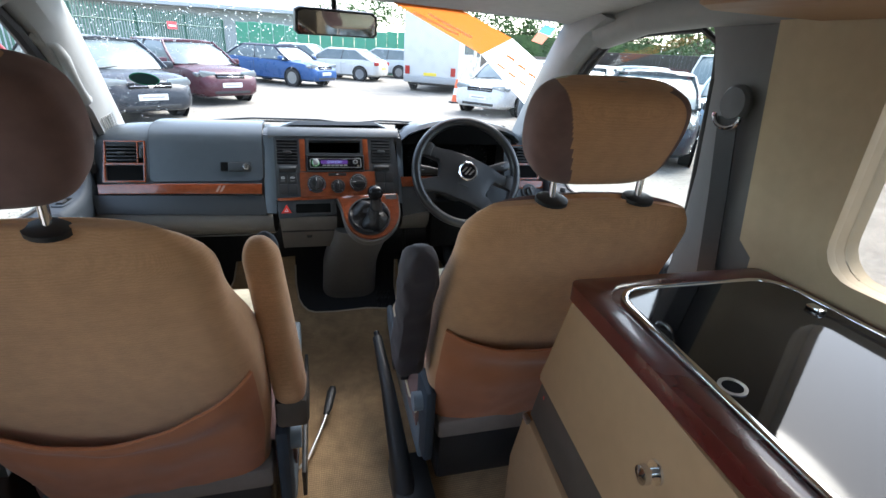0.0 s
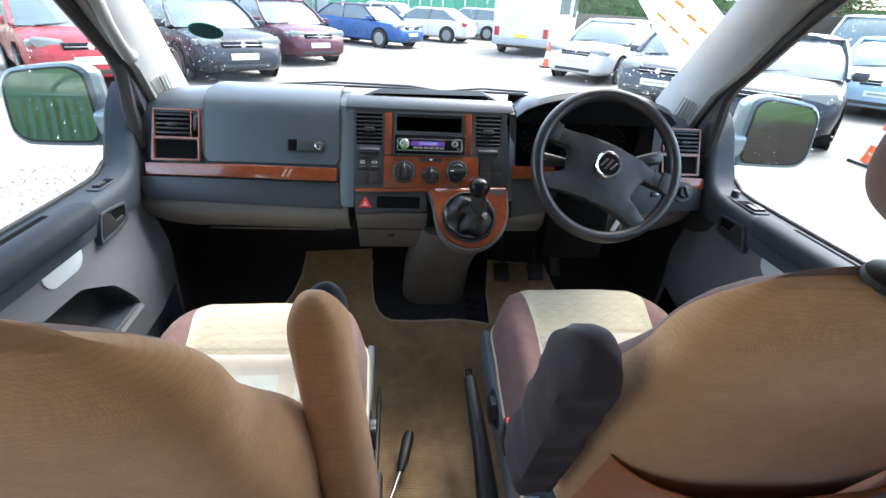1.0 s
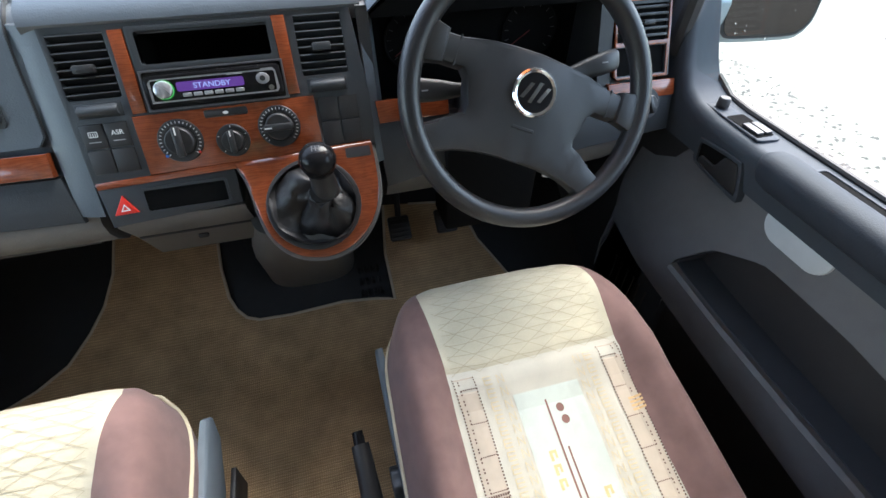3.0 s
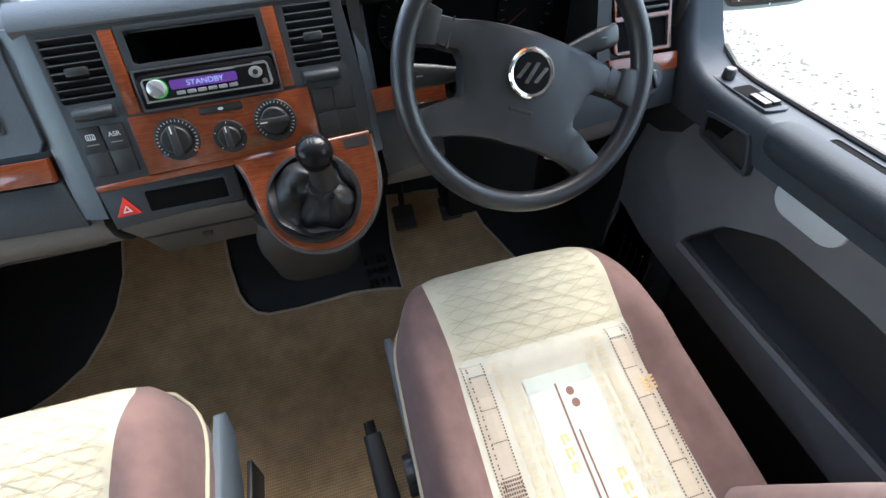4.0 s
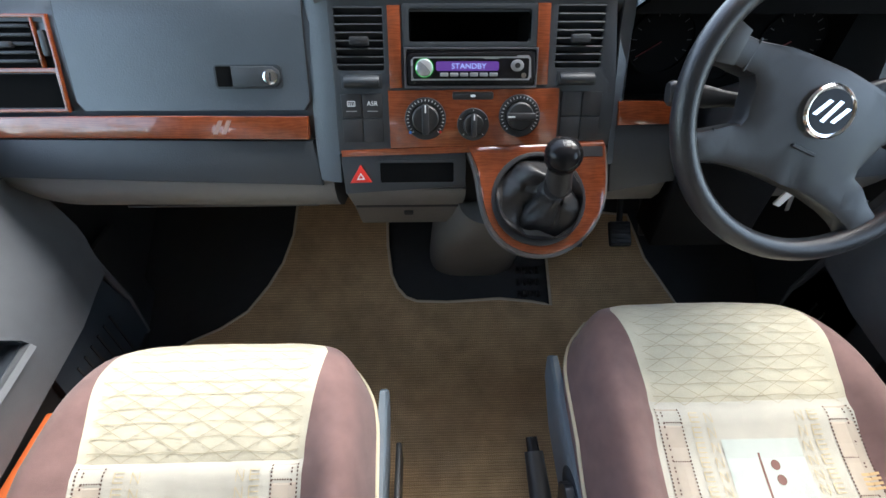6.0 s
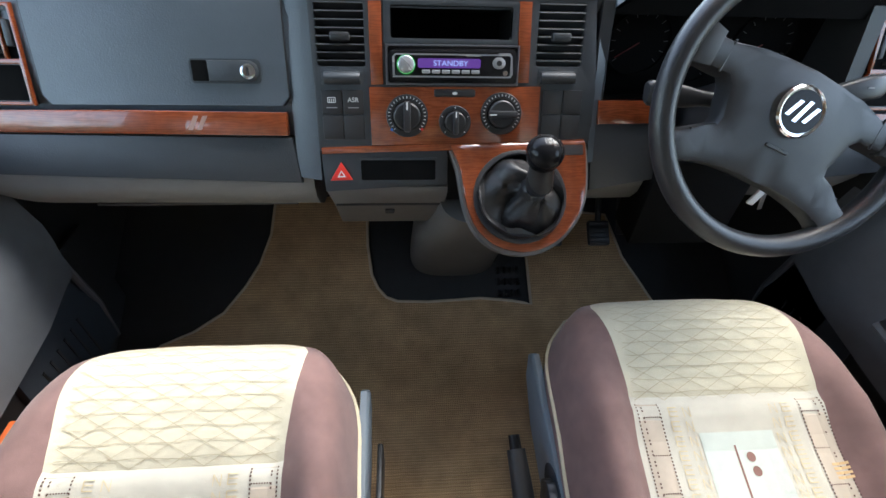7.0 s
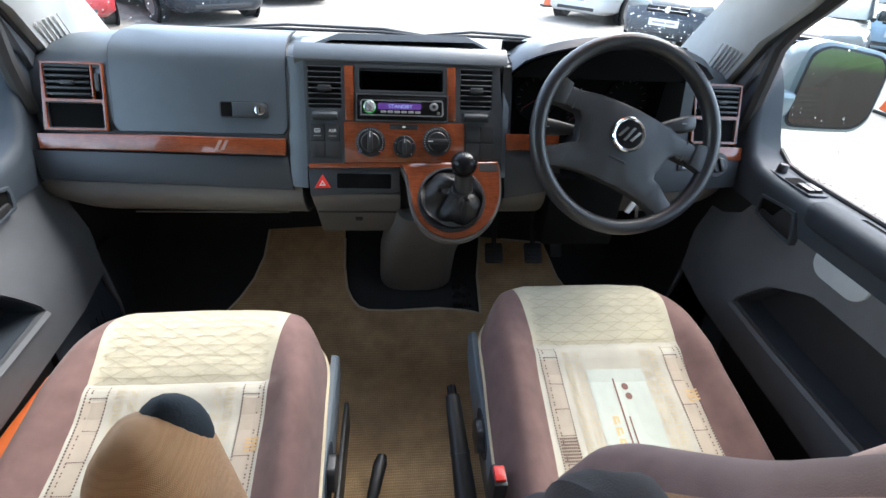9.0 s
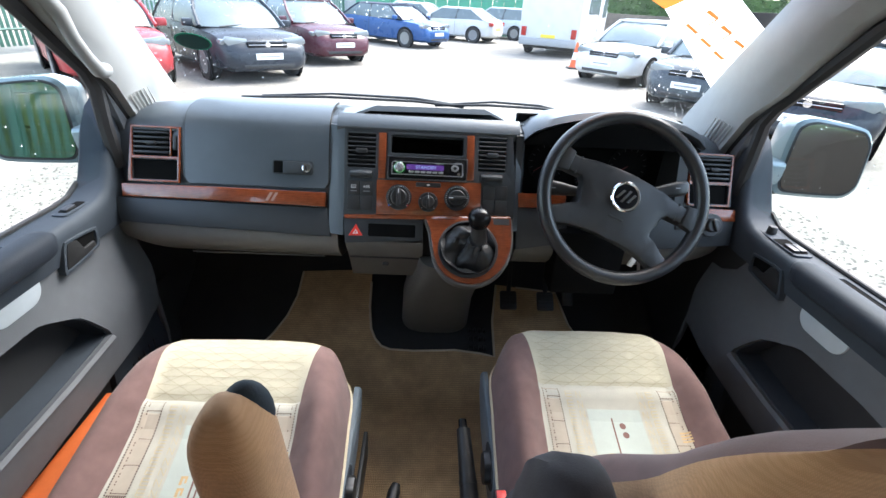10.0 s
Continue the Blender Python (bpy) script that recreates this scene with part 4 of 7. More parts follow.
def side_vent(x0, x1, knob_side):
    """The outer vent: wood frame, slats and a thumb wheel above an open bin."""
    v = part("side_vent", dplate([(x0, 0.797), (x1, 0.797), (x1 - 0.004 * knob_side, 0.677), (x0 - 0.010 * knob_side, 0.677)], -0.012, 0.002, [rrect(x0 + 0.005, x1 - 0.005, 0.7335, 0.790, 0.003), rrect(x0 + 0.003, x1 - 0.007, 0.682, 0.726, 0.003)]), DASH_LOW, dashboard)
    frame_ = dplate([(x0 - 0.001, 0.799), (x1 + 0.001, 0.799), (x1 - 0.001, 0.676), (x0 - 0.008 * knob_side, 0.676)], -0.002, 0.0045, [rrect(x0 + 0.0035, x1 - 0.0035, 0.7335, 0.7945, 0.003), rrect(x0 + 0.0015, x1 - 0.0055, 0.6805, 0.727, 0.003)], bevel=0.001)
    part("wood_frame", frame_, WOOD, v, "thin wood-effect vent surround")
    # shallow near-black plates carry the shade of the duct and the bin
    part("vent_cavity", dbox(x0 + 0.004, x1 - 0.004, 0.732, 0.793, -0.006, -0.0025), VOID, v)
    part("bin", dbox(x0 + 0.004, x1 - 0.008, 0.681, 0.727, -0.0065, -0.0015), VOID, v)
    xs = (x0 + 0.006, x1 - 0.026) if knob_side > 0 else (x0 + 0.026, x1 - 0.006)
    for i in range(5):
        z = 0.742 + i * 0.0107
        part("slat", dbox(xs[0], xs[1], z - 0.0022, z + 0.0022, -0.003, 0.004, 0.0008), BLACK, v)
    part("tab", dbox((xs[0] + xs[1]) / 2 - 0.012, (xs[0] + xs[1]) / 2 + 0.012, 0.758, 0.766, 0.0, 0.009, 0.002), BLACK, v)
    xa = x1 - 0.021 if knob_side > 0 else x0 + 0.005
    part("divider", dbox(xa - 0.002, xa + 0.0015, 0.7335, 0.7945, -0.003, 0.0045, 0.0008), WOOD, v)
    xk = xa + 0.0095 if knob_side > 0 else xa + 0.008
    part("thumb_wheel", dbox(xk - 0.004, xk + 0.004, 0.748, 0.780, -0.003, 0.006, 0.002), DASH_LOW, v)
    return v


side_vent(-0.714, -0.600, 1)
side_vent(0.664, 0.778, -1)

# centre stack
stack = part("fascia_tower", dplate([(-0.206, 0.822), (0.208, 0.826), (0.222, 0.70), (0.222, 0.626), (-0.204, 0.616), (-0.204, 0.70)], -0.05, 0.006, [rrect(-0.094, 0.0905, 0.764, 0.8055, 0.004), rrect(-0.197, -0.1285, 0.7295, 0.8075, 0.003), rrect(0.1255, 0.194, 0.7325, 0.8105, 0.003)], bevel=0.003), DASH_LOW, dashboard)
part("stack_flank", loft([[(x, y + dy, z) for y, z in ((1.657, 0.822), (1.606, 0.70), (1.556, 0.575), (1.58, 0.562), (1.70, 0.566), (1.72, 0.82))] for x, dy in ((-0.204, 0.0), (-0.214, 0.0015), (-0.224, 0.004), (-0.233, 0.007), (-0.2412, 0.010))]), DASH, dashboard)
part("stack_flank", loft([[(0.220, y, z) for y, z in ((1.66, 0.826), (1.562, 0.60), (1.66, 0.60), (1.72, 0.82))], [(0.234, y, z) for y, z in ((1.664, 0.826), (1.568, 0.60), (1.66, 0.60), (1.72, 0.82))], [(0.243, y, z) for y, z in ((1.678, 0.826), (1.584, 0.60), (1.66, 0.60), (1.72, 0.82))]]), DASH, dashboard)
part("stack_crown", loft([[(x, y, z) for y, z in ((1.6535, 0.822), (1.664, 0.838), (1.686, 0.8475), (1.70, 0.840), (1.70, 0.80), (1.66, 0.80))] for x in (-0.224, -0.2, 0.0, 0.2, 0.226)]), DASH, dashboard)

# shelf pockets on top of the stack
tp = part("top_pocket", loft([[(-0.19, 1.70, 0.843), (-0.135, 1.72, 0.862), (0.14, 1.72, 0.866), (0.19, 1.70, 0.846), (0.19, 1.80, 0.842), (-0.19, 1.80, 0.840)], [(-0.205, 1.69, 0.832), (-0.15, 1.71, 0.85), (0.155, 1.71, 0.855), (0.205, 1.69, 0.836), (0.205, 1.84, 0.82), (-0.205, 1.84, 0.82)]]), DASH, dashboard)
for x0, x1, sl in ((-0.176, -0.129, -1), (-0.121, 0.097, 0), (0.113, 0.172, 1)):
    pk = [(x0 + (0.016 if sl < 0 else 0), 0.858), (x1 - (0.02 if sl > 0 else 0), 0.858), (x1, 0.836), (x0, 0.836)]
    # thin near-black plate painted as the shade in the shelf pocket
    part("shelf_recess", prism(pk, 0, 0.004, Matrix(((1, 0, 0, 0), (0, 0.75, -0.66, 1.046), (0, 0.66, 0.75, 0.2795), (0, 0, 0, 1)))), VOID, tp)


def centre_vent(x0, x1, z0, z1, tab):
    # near-black backing gives the vent its shaded depth
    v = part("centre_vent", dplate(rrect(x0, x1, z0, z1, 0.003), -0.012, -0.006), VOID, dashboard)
    n = 8
    for i in range(n):
        z = z0 + 0.004 + (z1 - z0 - 0.008) * i / (n - 1)
        part("slat", boxm(x0, x1, -0.0075, 0.0075, -0.0012, 0.0012, 0.0006, 1, DM @ Matrix.Translation(((0, V(z), 0.0)) ) @ Matrix.Rotation(radians(62), 4, "X")), DASH_LOW if tab else BLACK, v)
    part("tab", dbox((x0 + x1) / 2 - 0.014, (x0 + x1) / 2 + 0.014, z0 + 0.031, z0 + 0.042, 0.002, 0.014, 0.0025), BLACK if x0 < 0 else DASH_LOW, v)
    part("wheel_well", dbox(x0 + 0.004, x1 - 0.004, z0 - 0.0235, z0 - 0.004, 0.004, 0.0068, 0.001), DASH_LOW, v)
    part("thumb_wheel", lathe([(0.002, -0.026), (0.0155, -0.026), (0.017, -0.022), (0.017, 0.022), (0.0155, 0.026), (0.002, 0.026)], DM @ Matrix.Translation(((x0 + x1) / 2, V(z0 - 0.0145), -0.001)) @ Matrix.Diagonal((1.0, 0.6, 1.0, 1)) @ Matrix.Rotation(radians(90), 4, "Y"), 28), DASH_LOW, v)
    return v


centre_vent(-0.197, -0.1285, 0.7295, 0.8075, False)
centre_vent(0.1255, 0.194, 0.7325, 0.8105, True)


def switch_bank(x0, x1, z0, z1, blank):
    for r in range(2):
        for c in range(2):
            a, b_ = x0 + (x1 - x0) * c / 2, x0 + (x1 - x0) * (c + 1) / 2
            lo, hi = z0 + (z1 - z0) * r / 2, z0 + (z1 - z0) * (r + 1) / 2
            s = part("switch", dbox(a + 0.001, b_ - 0.001, lo + 0.001, hi - 0.001, 0.002, 0.0085, 0.0012), BLACK, dashboard)
            if r == 1 and not blank:
                m = DM @ Matrix.Translation(((a + b_) / 2, V((lo + hi) / 2 + 0.003), 0.0087))
                if c:
                    part("caption", text_mesh("ASR", 0.0095, m, 0.0002), WHITE_PRINT, s, smooth=False)
                else:
                    ic = prism(rrect(-0.006, 0.006, -0.004, 0.004, 0.0012), 0, 0.0003, m, [rrect(-0.005, 0.005, -0.003, 0.003, 0.001)])
                    for dx in (-0.003, 0, 0.003):
                        ic = boxm(dx - 0.0005, dx + 0.0005, -0.0028, 0.002, 0, 0.0003, 0, 1, m, ic)
                    part("icon", ic, WHITE_PRINT, s, smooth=False)
                part("dash_mark", boxm(-0.008, 0.008, -0.0115, -0.0103, 0, 0.0003, 0, 1, m), GREY_PRINT, s, smooth=False)


switch_bank(-0.196, -0.1325, 0.632, 0.700, False)
switch_bank(0.139, 0.202, 0.634, 0.702, True)

# upright wood trims and the open bin above the radio
part("wood_upright", dplate([(-0.1215, 0.809), (-0.1025, 0.809), (-0.1025, 0.7065), (-0.1215, 0.7055)], 0.0, 0.0095, bevel=0.002), WOOD, dashboard)
part("wood_upright", dplate([(0.0945, 0.812), (0.1135, 0.812), (0.116, 0.710), (0.097, 0.710)], 0.0, 0.0095, bevel=0.002), WOOD, dashboard)
sb = part("storage_bin", dplate(rrect(-0.1005, 0.0955, 0.7575, 0.811, 0.003), -0.01, 0.0085, [rrect(-0.0905, 0.0865, 0.765, 0.8045, 0.004)], bevel=0.0015), DASH_LOW, dashboard)
# bin walls and back are near-black, the inside shade put into the colour
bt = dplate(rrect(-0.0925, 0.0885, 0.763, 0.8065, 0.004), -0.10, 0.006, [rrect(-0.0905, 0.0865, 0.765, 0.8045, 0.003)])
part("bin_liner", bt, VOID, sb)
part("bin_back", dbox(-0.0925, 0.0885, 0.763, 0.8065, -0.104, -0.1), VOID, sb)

# climate panel
cl = part("climate_panel", dplate([(-0.1245, 0.7035), (0.135, 0.706), (0.136, 0.630), (-0.1235, 0.624)], 0.0, 0.0095, bevel=0.002), WOOD, dashboard, "glossy wood-effect heater control panel")


def dial(x, z, r, turn, marks, big):
    m = DM @ Matrix.Translation((x, V(z), 0.0095))
    ring = part("dial", lathe([(r, -0.004), (r, 0.002), (r - 0.0012, 0.003), (r * 0.72, 0.003), (r * 0.70, 0.001), (0.001, 0.001)], m), BLACK, cl)
    part("knob", lathe([(r * 0.66, 0.0), (r * 0.64, 0.012), (r * 0.58, 0.0135), (0.001, 0.0135)], m), BLACK, ring)
    a = m @ Matrix.Rotation(radians(turn), 4, "Z")
    part("grip", boxm(-r * 0.17, r * 0.17, -r * 0.70, r * 0.70, 0.010, 0.021, 0.0025, 2, a), HUB_GREY, ring)
    part("pointer", boxm(-0.0009, 0.0009, r * 0.32, r * 0.66, 0.0205, 0.0213, 0, 1, a), WHITE_PRINT, ring)
    tick = None
    for i in range(marks):
        q = radians(-135 + 270 * i / (marks - 1))
        t = m @ Matrix.Rotation(-q, 4, "Z") @ Matrix.Translation((0, r * 0.86, 0.0031))
        tick = boxm(-0.0005, 0.0005, -r * 0.05, r * 0.05, 0, 0.0003, 0, 1, t, tick)
    part("scale", tick, WHITE_PRINT, ring, smooth=False)
    return ring


d1 = dial(-0.0685, 0.6655, 0.0315, 0, 25, True)
part("cold_mark", lathe([(0.0022, 0.003), (0.0022, 0.0034), (0.0003, 0.0034)], DM @ Matrix.Translation((-0.092, V(0.647), 0.0095)), 10), BLUE, d1)
part("hot_mark", lathe([(0.0022, 0.003), (0.0022, 0.0034), (0.0003, 0.0034)], DM @ Matrix.Translation((-0.046, V(0.6475), 0.0095)), 10), RED, d1)
dial(0.0045, 0.6575, 0.0245, 0, 5, False)
dial(0.0755, 0.6690, 0.0315, 90, 25, True)
rb = part("recirculation_button", dbox(-0.0275, 0.0345, 0.691, 0.7015, 0.004, 0.0125, 0.003), BLACK, cl)
part("icon", dplate(ellipse(0.0035, 0.696, 0.004, 0.002, 12), 0.0125, 0.0128), WHITE_PRINT, rb)

# wood line with the gear panel below it
part("wood_line", dplate([(-0.201, 0.6215), (0.212, 0.634), (0.212, 0.622), (-0.201, 0.612)], -0.006, 0.0085, bevel=0.002), WOOD, dashboard)
hz_panel = part("hazard_panel", dplate([(-0.203, 0.612), (-0.005, 0.618), (-0.005, 0.566), (-0.199, 0.556)], -0.05, 0.004, bevel=0.003), DASH_LOW, dashboard)
part("hazard_switch", dplate([(-0.1905, 0.5735), (-0.1555, 0.5745), (-0.1725, 0.6005)], 0.002, 0.0075, bevel=0.0015), RED, hz_panel, "red triangular hazard switch")
part("triangle_mark", dplate([(-0.1795, 0.5785), (-0.166, 0.579), (-0.1725, 0.589)], 0.0075, 0.0079, [[(-0.1765, 0.5803), (-0.169, 0.5807), (-0.1725, 0.5865)]]), WHITE_PRINT, hz_panel)
# near-black plate stands for the shaded depth of the slot
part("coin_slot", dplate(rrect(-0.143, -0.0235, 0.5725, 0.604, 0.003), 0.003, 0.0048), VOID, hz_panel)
part("slot_rim", dplate(rrect(-0.146, -0.0205, 0.5695, 0.607, 0.004), 0.002, 0.0058, [rrect(-0.142, -0.0245, 0.5735, 0.603, 0.003)]), DASH_LOW, hz_panel)
part("stack_core", boxm(-0.20, 0.215, 1.60, 1.80, 0.50, 0.62), BLACK, dashboard)

# drawer, diving forward
drw = part("drawer", loft([[(x, y, z) for y, z in ((1.556, 0.560), (1.557, 0.548), (1.60, 0.492), (1.655, 0.405), (1.72, 0.405), (1.72, 0.56))] for x in (-0.198, -0.190, -0.012, -0.004)]), KNEE, dashboard, "light grey pull-out drawer")
part("drawer_line", loft([[(x, y, z) for y, z in ((1.5975, 0.493), (1.599, 0.4885), (1.61, 0.49), (1.61, 0.496))] for x in (-0.195, -0.007)]), DASH_LOW, drw)
part("latch", boxm(-0.112, -0.094, 1.612, 1.63, 0.458, 0.468, 0.003), DASH_LOW, drw)

# gear panel: tilted 45 degrees below the wood line; QM maps (x, up the slope, out)
QM = Matrix(((1, 0, 0, 0.103), (0, 0.717, -0.697, 1.516), (0, 0.697, 0.717, 0.573), (0, 0, 0, 1)))
gear_outline = [(-0.106, 0.078), (0.110, 0.086), (0.112, 0.02), (0.104, -0.02), (0.086, -0.052), (0.058, -0.078), (0.022, -0.092), (-0.014, -0.090), (-0.046, -0.076), (-0.070, -0.050), (-0.083, -0.012), (-0.088, 0.03), (-0.093, 0.052)]
for _ in range(2):  # the surround's lower edge is one smooth sweep
    keep = gear_outline[:2]
    sweep = [gear_outline[1]] + gear_outline[2:] + [gear_outline[0]]
    fine_ = []
    for (xa, va), (xb, vb) in zip(sweep, sweep[1:]):
        fine_ += [(xa * 0.75 + xb * 0.25, va * 0.75 + vb * 0.25), (xa * 0.25 + xb * 0.75, va * 0.25 + vb * 0.75)]
    gear_outline = keep + fine_
gp = part("gear_surround", prism(gear_outline, -0.012, 0.004, QM, [ellipse(0.003, -0.004, 0.070, 0.070)], 0.003), WOOD, dashboard, "glossy wood-effect gear lever surround")
part("boot_ring", prism(ellipse(0.003, -0.004, 0.074, 0.074), -0.004, 0.0065, QM, [ellipse(0.003, -0.004, 0.065, 0.065)], 0.0015), BLACK, gp)
part("badge_slot", prism(rrect(0.066, 0.106, 0.062, 0.078, 0.002), 0.002, 0.005, QM), BLACK, gp)
# console column down to the floor
rings = []
for s in range(9):
    f = s / 8
    cy, cz = 1.615 + 0.265 * f ** 0.9, 0.500 - 0.410 * f
    w, d = 0.100 + 0.016 * f, 0.085
    cx = 0.088 - 0.038 * smoothstep(0.0, 0.5, f)
    rings.append([(cx + w * math.copysign(abs(math.cos(a)) ** 0.62, math.cos(a)), cy + d * math.copysign(abs(math.sin(a)) ** 0.7, math.sin(a)), cz) for a in [2 * math.pi * k / 36 for k in range(36)]])
part("console_column", loft(rings), KNEE, dashboard, "light grey gear console column")
# moulded pod under the wood surround, tapering back
pod = []
for k, w_ in ((1.045, -0.004), (1.060, -0.012), (1.060, -0.026), (1.02, -0.050), (0.93, -0.078), (0.78, -0.105)):
    pod.append([QM @ Vector((x * k, v * k - 0.001 + 0.10 * max(0.0, -w_ - 0.03), w_)) for x, v in gear_outline])
part("console_rim", loft(pod), KNEE, dashboard)

# instruments and binnacle; the shade under the hood is put into the colours
# red darkened to sit in the shade under the hood
NEEDLE = material("shaded_red_needle", (0.10, 0.008, 0.006), 0.6, vary=0.05, bump=0.0)
bn = part("instrument_hood", loft([[(0.235 + 0.46 * i / 18, y0, z0) for y0, z0 in (
    (1.640, 0.815 + 0.062 * math.sin(math.pi * i / 18) ** 0.6), (1.655, 0.828 + 0.062 * math.sin(math.pi * i / 18) ** 0.6), (1.75, 0.836 + 0.05 * math.sin(math.pi * i / 18) ** 0.6), (1.88, 0.82 + 0.02 * math.sin(math.pi * i / 18)),
    (1.88, 0.80), (1.75, 0.815 + 0.05 * math.sin(math.pi * i / 18) ** 0.6), (1.655, 0.805 + 0.062 * math.sin(math.pi * i / 18) ** 0.6))] for i in range(19)]), DASH, dashboard)
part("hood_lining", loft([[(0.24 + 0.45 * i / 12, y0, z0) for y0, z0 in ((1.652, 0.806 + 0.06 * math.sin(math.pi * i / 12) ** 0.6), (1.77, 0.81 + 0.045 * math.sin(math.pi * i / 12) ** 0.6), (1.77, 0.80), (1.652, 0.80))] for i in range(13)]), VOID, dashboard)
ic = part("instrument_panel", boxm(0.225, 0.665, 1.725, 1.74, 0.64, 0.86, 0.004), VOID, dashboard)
for cx, r in ((0.325, 0.056), (0.545, 0.056), (0.435, 0.034)):
    m = Matrix.Translation((cx, 1.7245, 0.735 if r > 0.04 else 0.70)) @ Matrix.Rotation(radians(90), 4, "X")
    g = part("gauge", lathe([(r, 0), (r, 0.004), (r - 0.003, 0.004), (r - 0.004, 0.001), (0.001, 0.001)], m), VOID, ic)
    tk = None
    for i in range(13):
        a = m @ Matrix.Rotation(radians(130 - 260 * i / 12), 4, "Z") @ Matrix.Translation((0, r * 0.82, 0.0015))
        tk = boxm(-0.0007, 0.0007, -0.004, 0.004, 0, 0.0003, 0, 1, a, tk)
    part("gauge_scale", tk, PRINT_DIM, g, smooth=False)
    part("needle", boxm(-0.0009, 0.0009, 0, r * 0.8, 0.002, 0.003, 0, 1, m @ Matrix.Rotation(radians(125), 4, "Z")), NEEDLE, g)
# cheeks black instead of dash colour, to hold the shade inside the hood
for x0, x1 in ((0.218, 0.236), (0.636, 0.662)):
    part("binnacle_cheek", loft([[(x, y, z) for y, z in ((1.590, 0.640), (1.622, 0.72), (1.650, 0.80 + (0.02 if x0 > 0.5 else 0.02)), (1.74, 0.84), (1.74, 0.64))] for x in (x0, x1)]), BLACK, dashboard)
part("lower_fascia", dplate([(0.224, 0.655), (0.36, 0.655), (0.36, 0.575), (0.232, 0.555)], -0.03, 0.002, bevel=0.003), DASH_LOW, dashboard)
part("wood_strip", dplate([(0.229, 0.688), (0.352, 0.688), (0.352, 0.656), (0.232, 0.654)], -0.01, 0.006, bevel=0.0025), WOOD, dashboard)
part("sill_fascia", dbox(0.23, 0.66, 0.60, 0.66, -0.06, -0.03), BLACK, dashboard)
part("lower_fascia", dplate([(0.56, 0.668), (0.80, 0.668), (0.79, 0.585), (0.56, 0.565)], -0.03, 0.001, bevel=0.003), DASH_LOW, dashboard)
part("wood_strip", dplate([(0.655, 0.672), (0.795, 0.670), (0.797, 0.642), (0.655, 0.642)], -0.01, 0.005, bevel=0.0025), WOOD, dashboard)
ls = part("light_switch", lathe([(0.030, 0.0), (0.030, 0.004), (0.028, 0.006), (0.018, 0.006), (0.017, 0.018), (0.015, 0.02), (0.001, 0.02)], DM @ Matrix.Translation((0.733, V(0.632), 0.003))), BLACK, dashboard)
part("grip", boxm(-0.004, 0.004, -0.016, 0.016, 0.016, 0.027, 0.002, 2, DM @ Matrix.Translation((0.733, V(0.632), 0.003)) @ Matrix.Rotation(radians(20), 4, "Z")), HUB_GREY, ls)
part("dimmer", dbox(0.640, 0.665, 0.618, 0.632, 0.0, 0.006, 0.002), BLACK, dashboard)
part("dimmer_wheel", dbox(0.648, 0.662, 0.6225, 0.628, 0.005, 0.0085, 0.001), SILVER, dashboard)

# ---- radio ----
radio = thing("car_radio", "silver and black car radio with a purple display on standby", "radio")
part("body", dbox(-0.0985, 0.0985, 0.7075, 0.757, -0.05, 0.009, 0.003), BLACK_GLOSS, radio)
face = part("faceplate", dplate([(-0.093, 0.7125), (0.091, 0.7125), (0.095, 0.717), (0.093, 0.749), (0.088, 0.753), (-0.089, 0.751), (-0.094, 0.746)], 0.008, 0.017, bevel=0.003), BLACK_GLOSS, radio)
part("chrome_rim", dplate([(-0.0885, 0.7165), (0.085, 0.7165), (0.0885, 0.721), (0.0865, 0.744), (0.083, 0.748), (-0.084, 0.746), (-0.0885, 0.742)], 0.0165, 0.018, [rrect(-0.0855, 0.0845, 0.7185, 0.7445, 0.003)]), SILVER, face)
part("outer_frame", dplate([(-0.0985, 0.7065), (0.0985, 0.7065), (0.0985, 0.758), (-0.0985, 0.758)], 0.006, 0.0115, [rrect(-0.0955, 0.0955, 0.7090, 0.7555, 0.003)], bevel=0.001), DARK_SILVER, radio, "dark silver surround")
part("disc_slot", dbox(-0.063, 0.066, 0.7465, 0.749, 0.0165, 0.0185, 0.0005), VOID, face)
part("display", dplate(rrect(-0.052, 0.040, 0.7285, 0.7405, 0.003), 0.0168, 0.0183), glow("purple_display", (0.10, 0.03, 0.28), 0.10), face, "purple radio display")
part("display_text", text_mesh("STANDBY", 0.0105, DM @ Matrix.Translation((-0.004, V(0.7342), 0.0186)) @ Matrix.Diagonal((1.1, 1, 1, 1)), 0.0002), glow("blue_white_digits", (0.35, 0.5, 1.0), 0.13), face, smooth=False)
part("volume_knob", lathe([(0.0125, 0.017), (0.0120, 0.026), (0.010, 0.0275), (0.001, 0.0275)], DM @ Matrix.Translation((-0.069, V(0.7325), 0))), SILVER, face, "silver volume knob")
part("knob_glow", lathe([(0.0136, 0.0175), (0.0136, 0.0187), (0.0125, 0.0187), (0.0125, 0.0175)], DM @ Matrix.Translation((-0.069, V(0.7325), 0))), glow("green_ring", (0.02, 0.6, 0.08), 0.07), face, "green lit ring")
for i in range(6):
    part("preset_button", dbox(-0.046 + i * 0.0145, -0.034 + i * 0.0145, 0.7215, 0.7262, 0.0175, 0.020, 0.001), SILVER, face)
part("cursor_pad", dplate(ellipse(0.067, 0.7352, 0.0095, 0.0075, 20), 0.017, 0.0205, bevel=0.0012), SILVER, face)
part("cursor_button", dplate(ellipse(0.067, 0.7352, 0.004, 0.0035, 14), 0.0205, 0.022), BLACK, face)
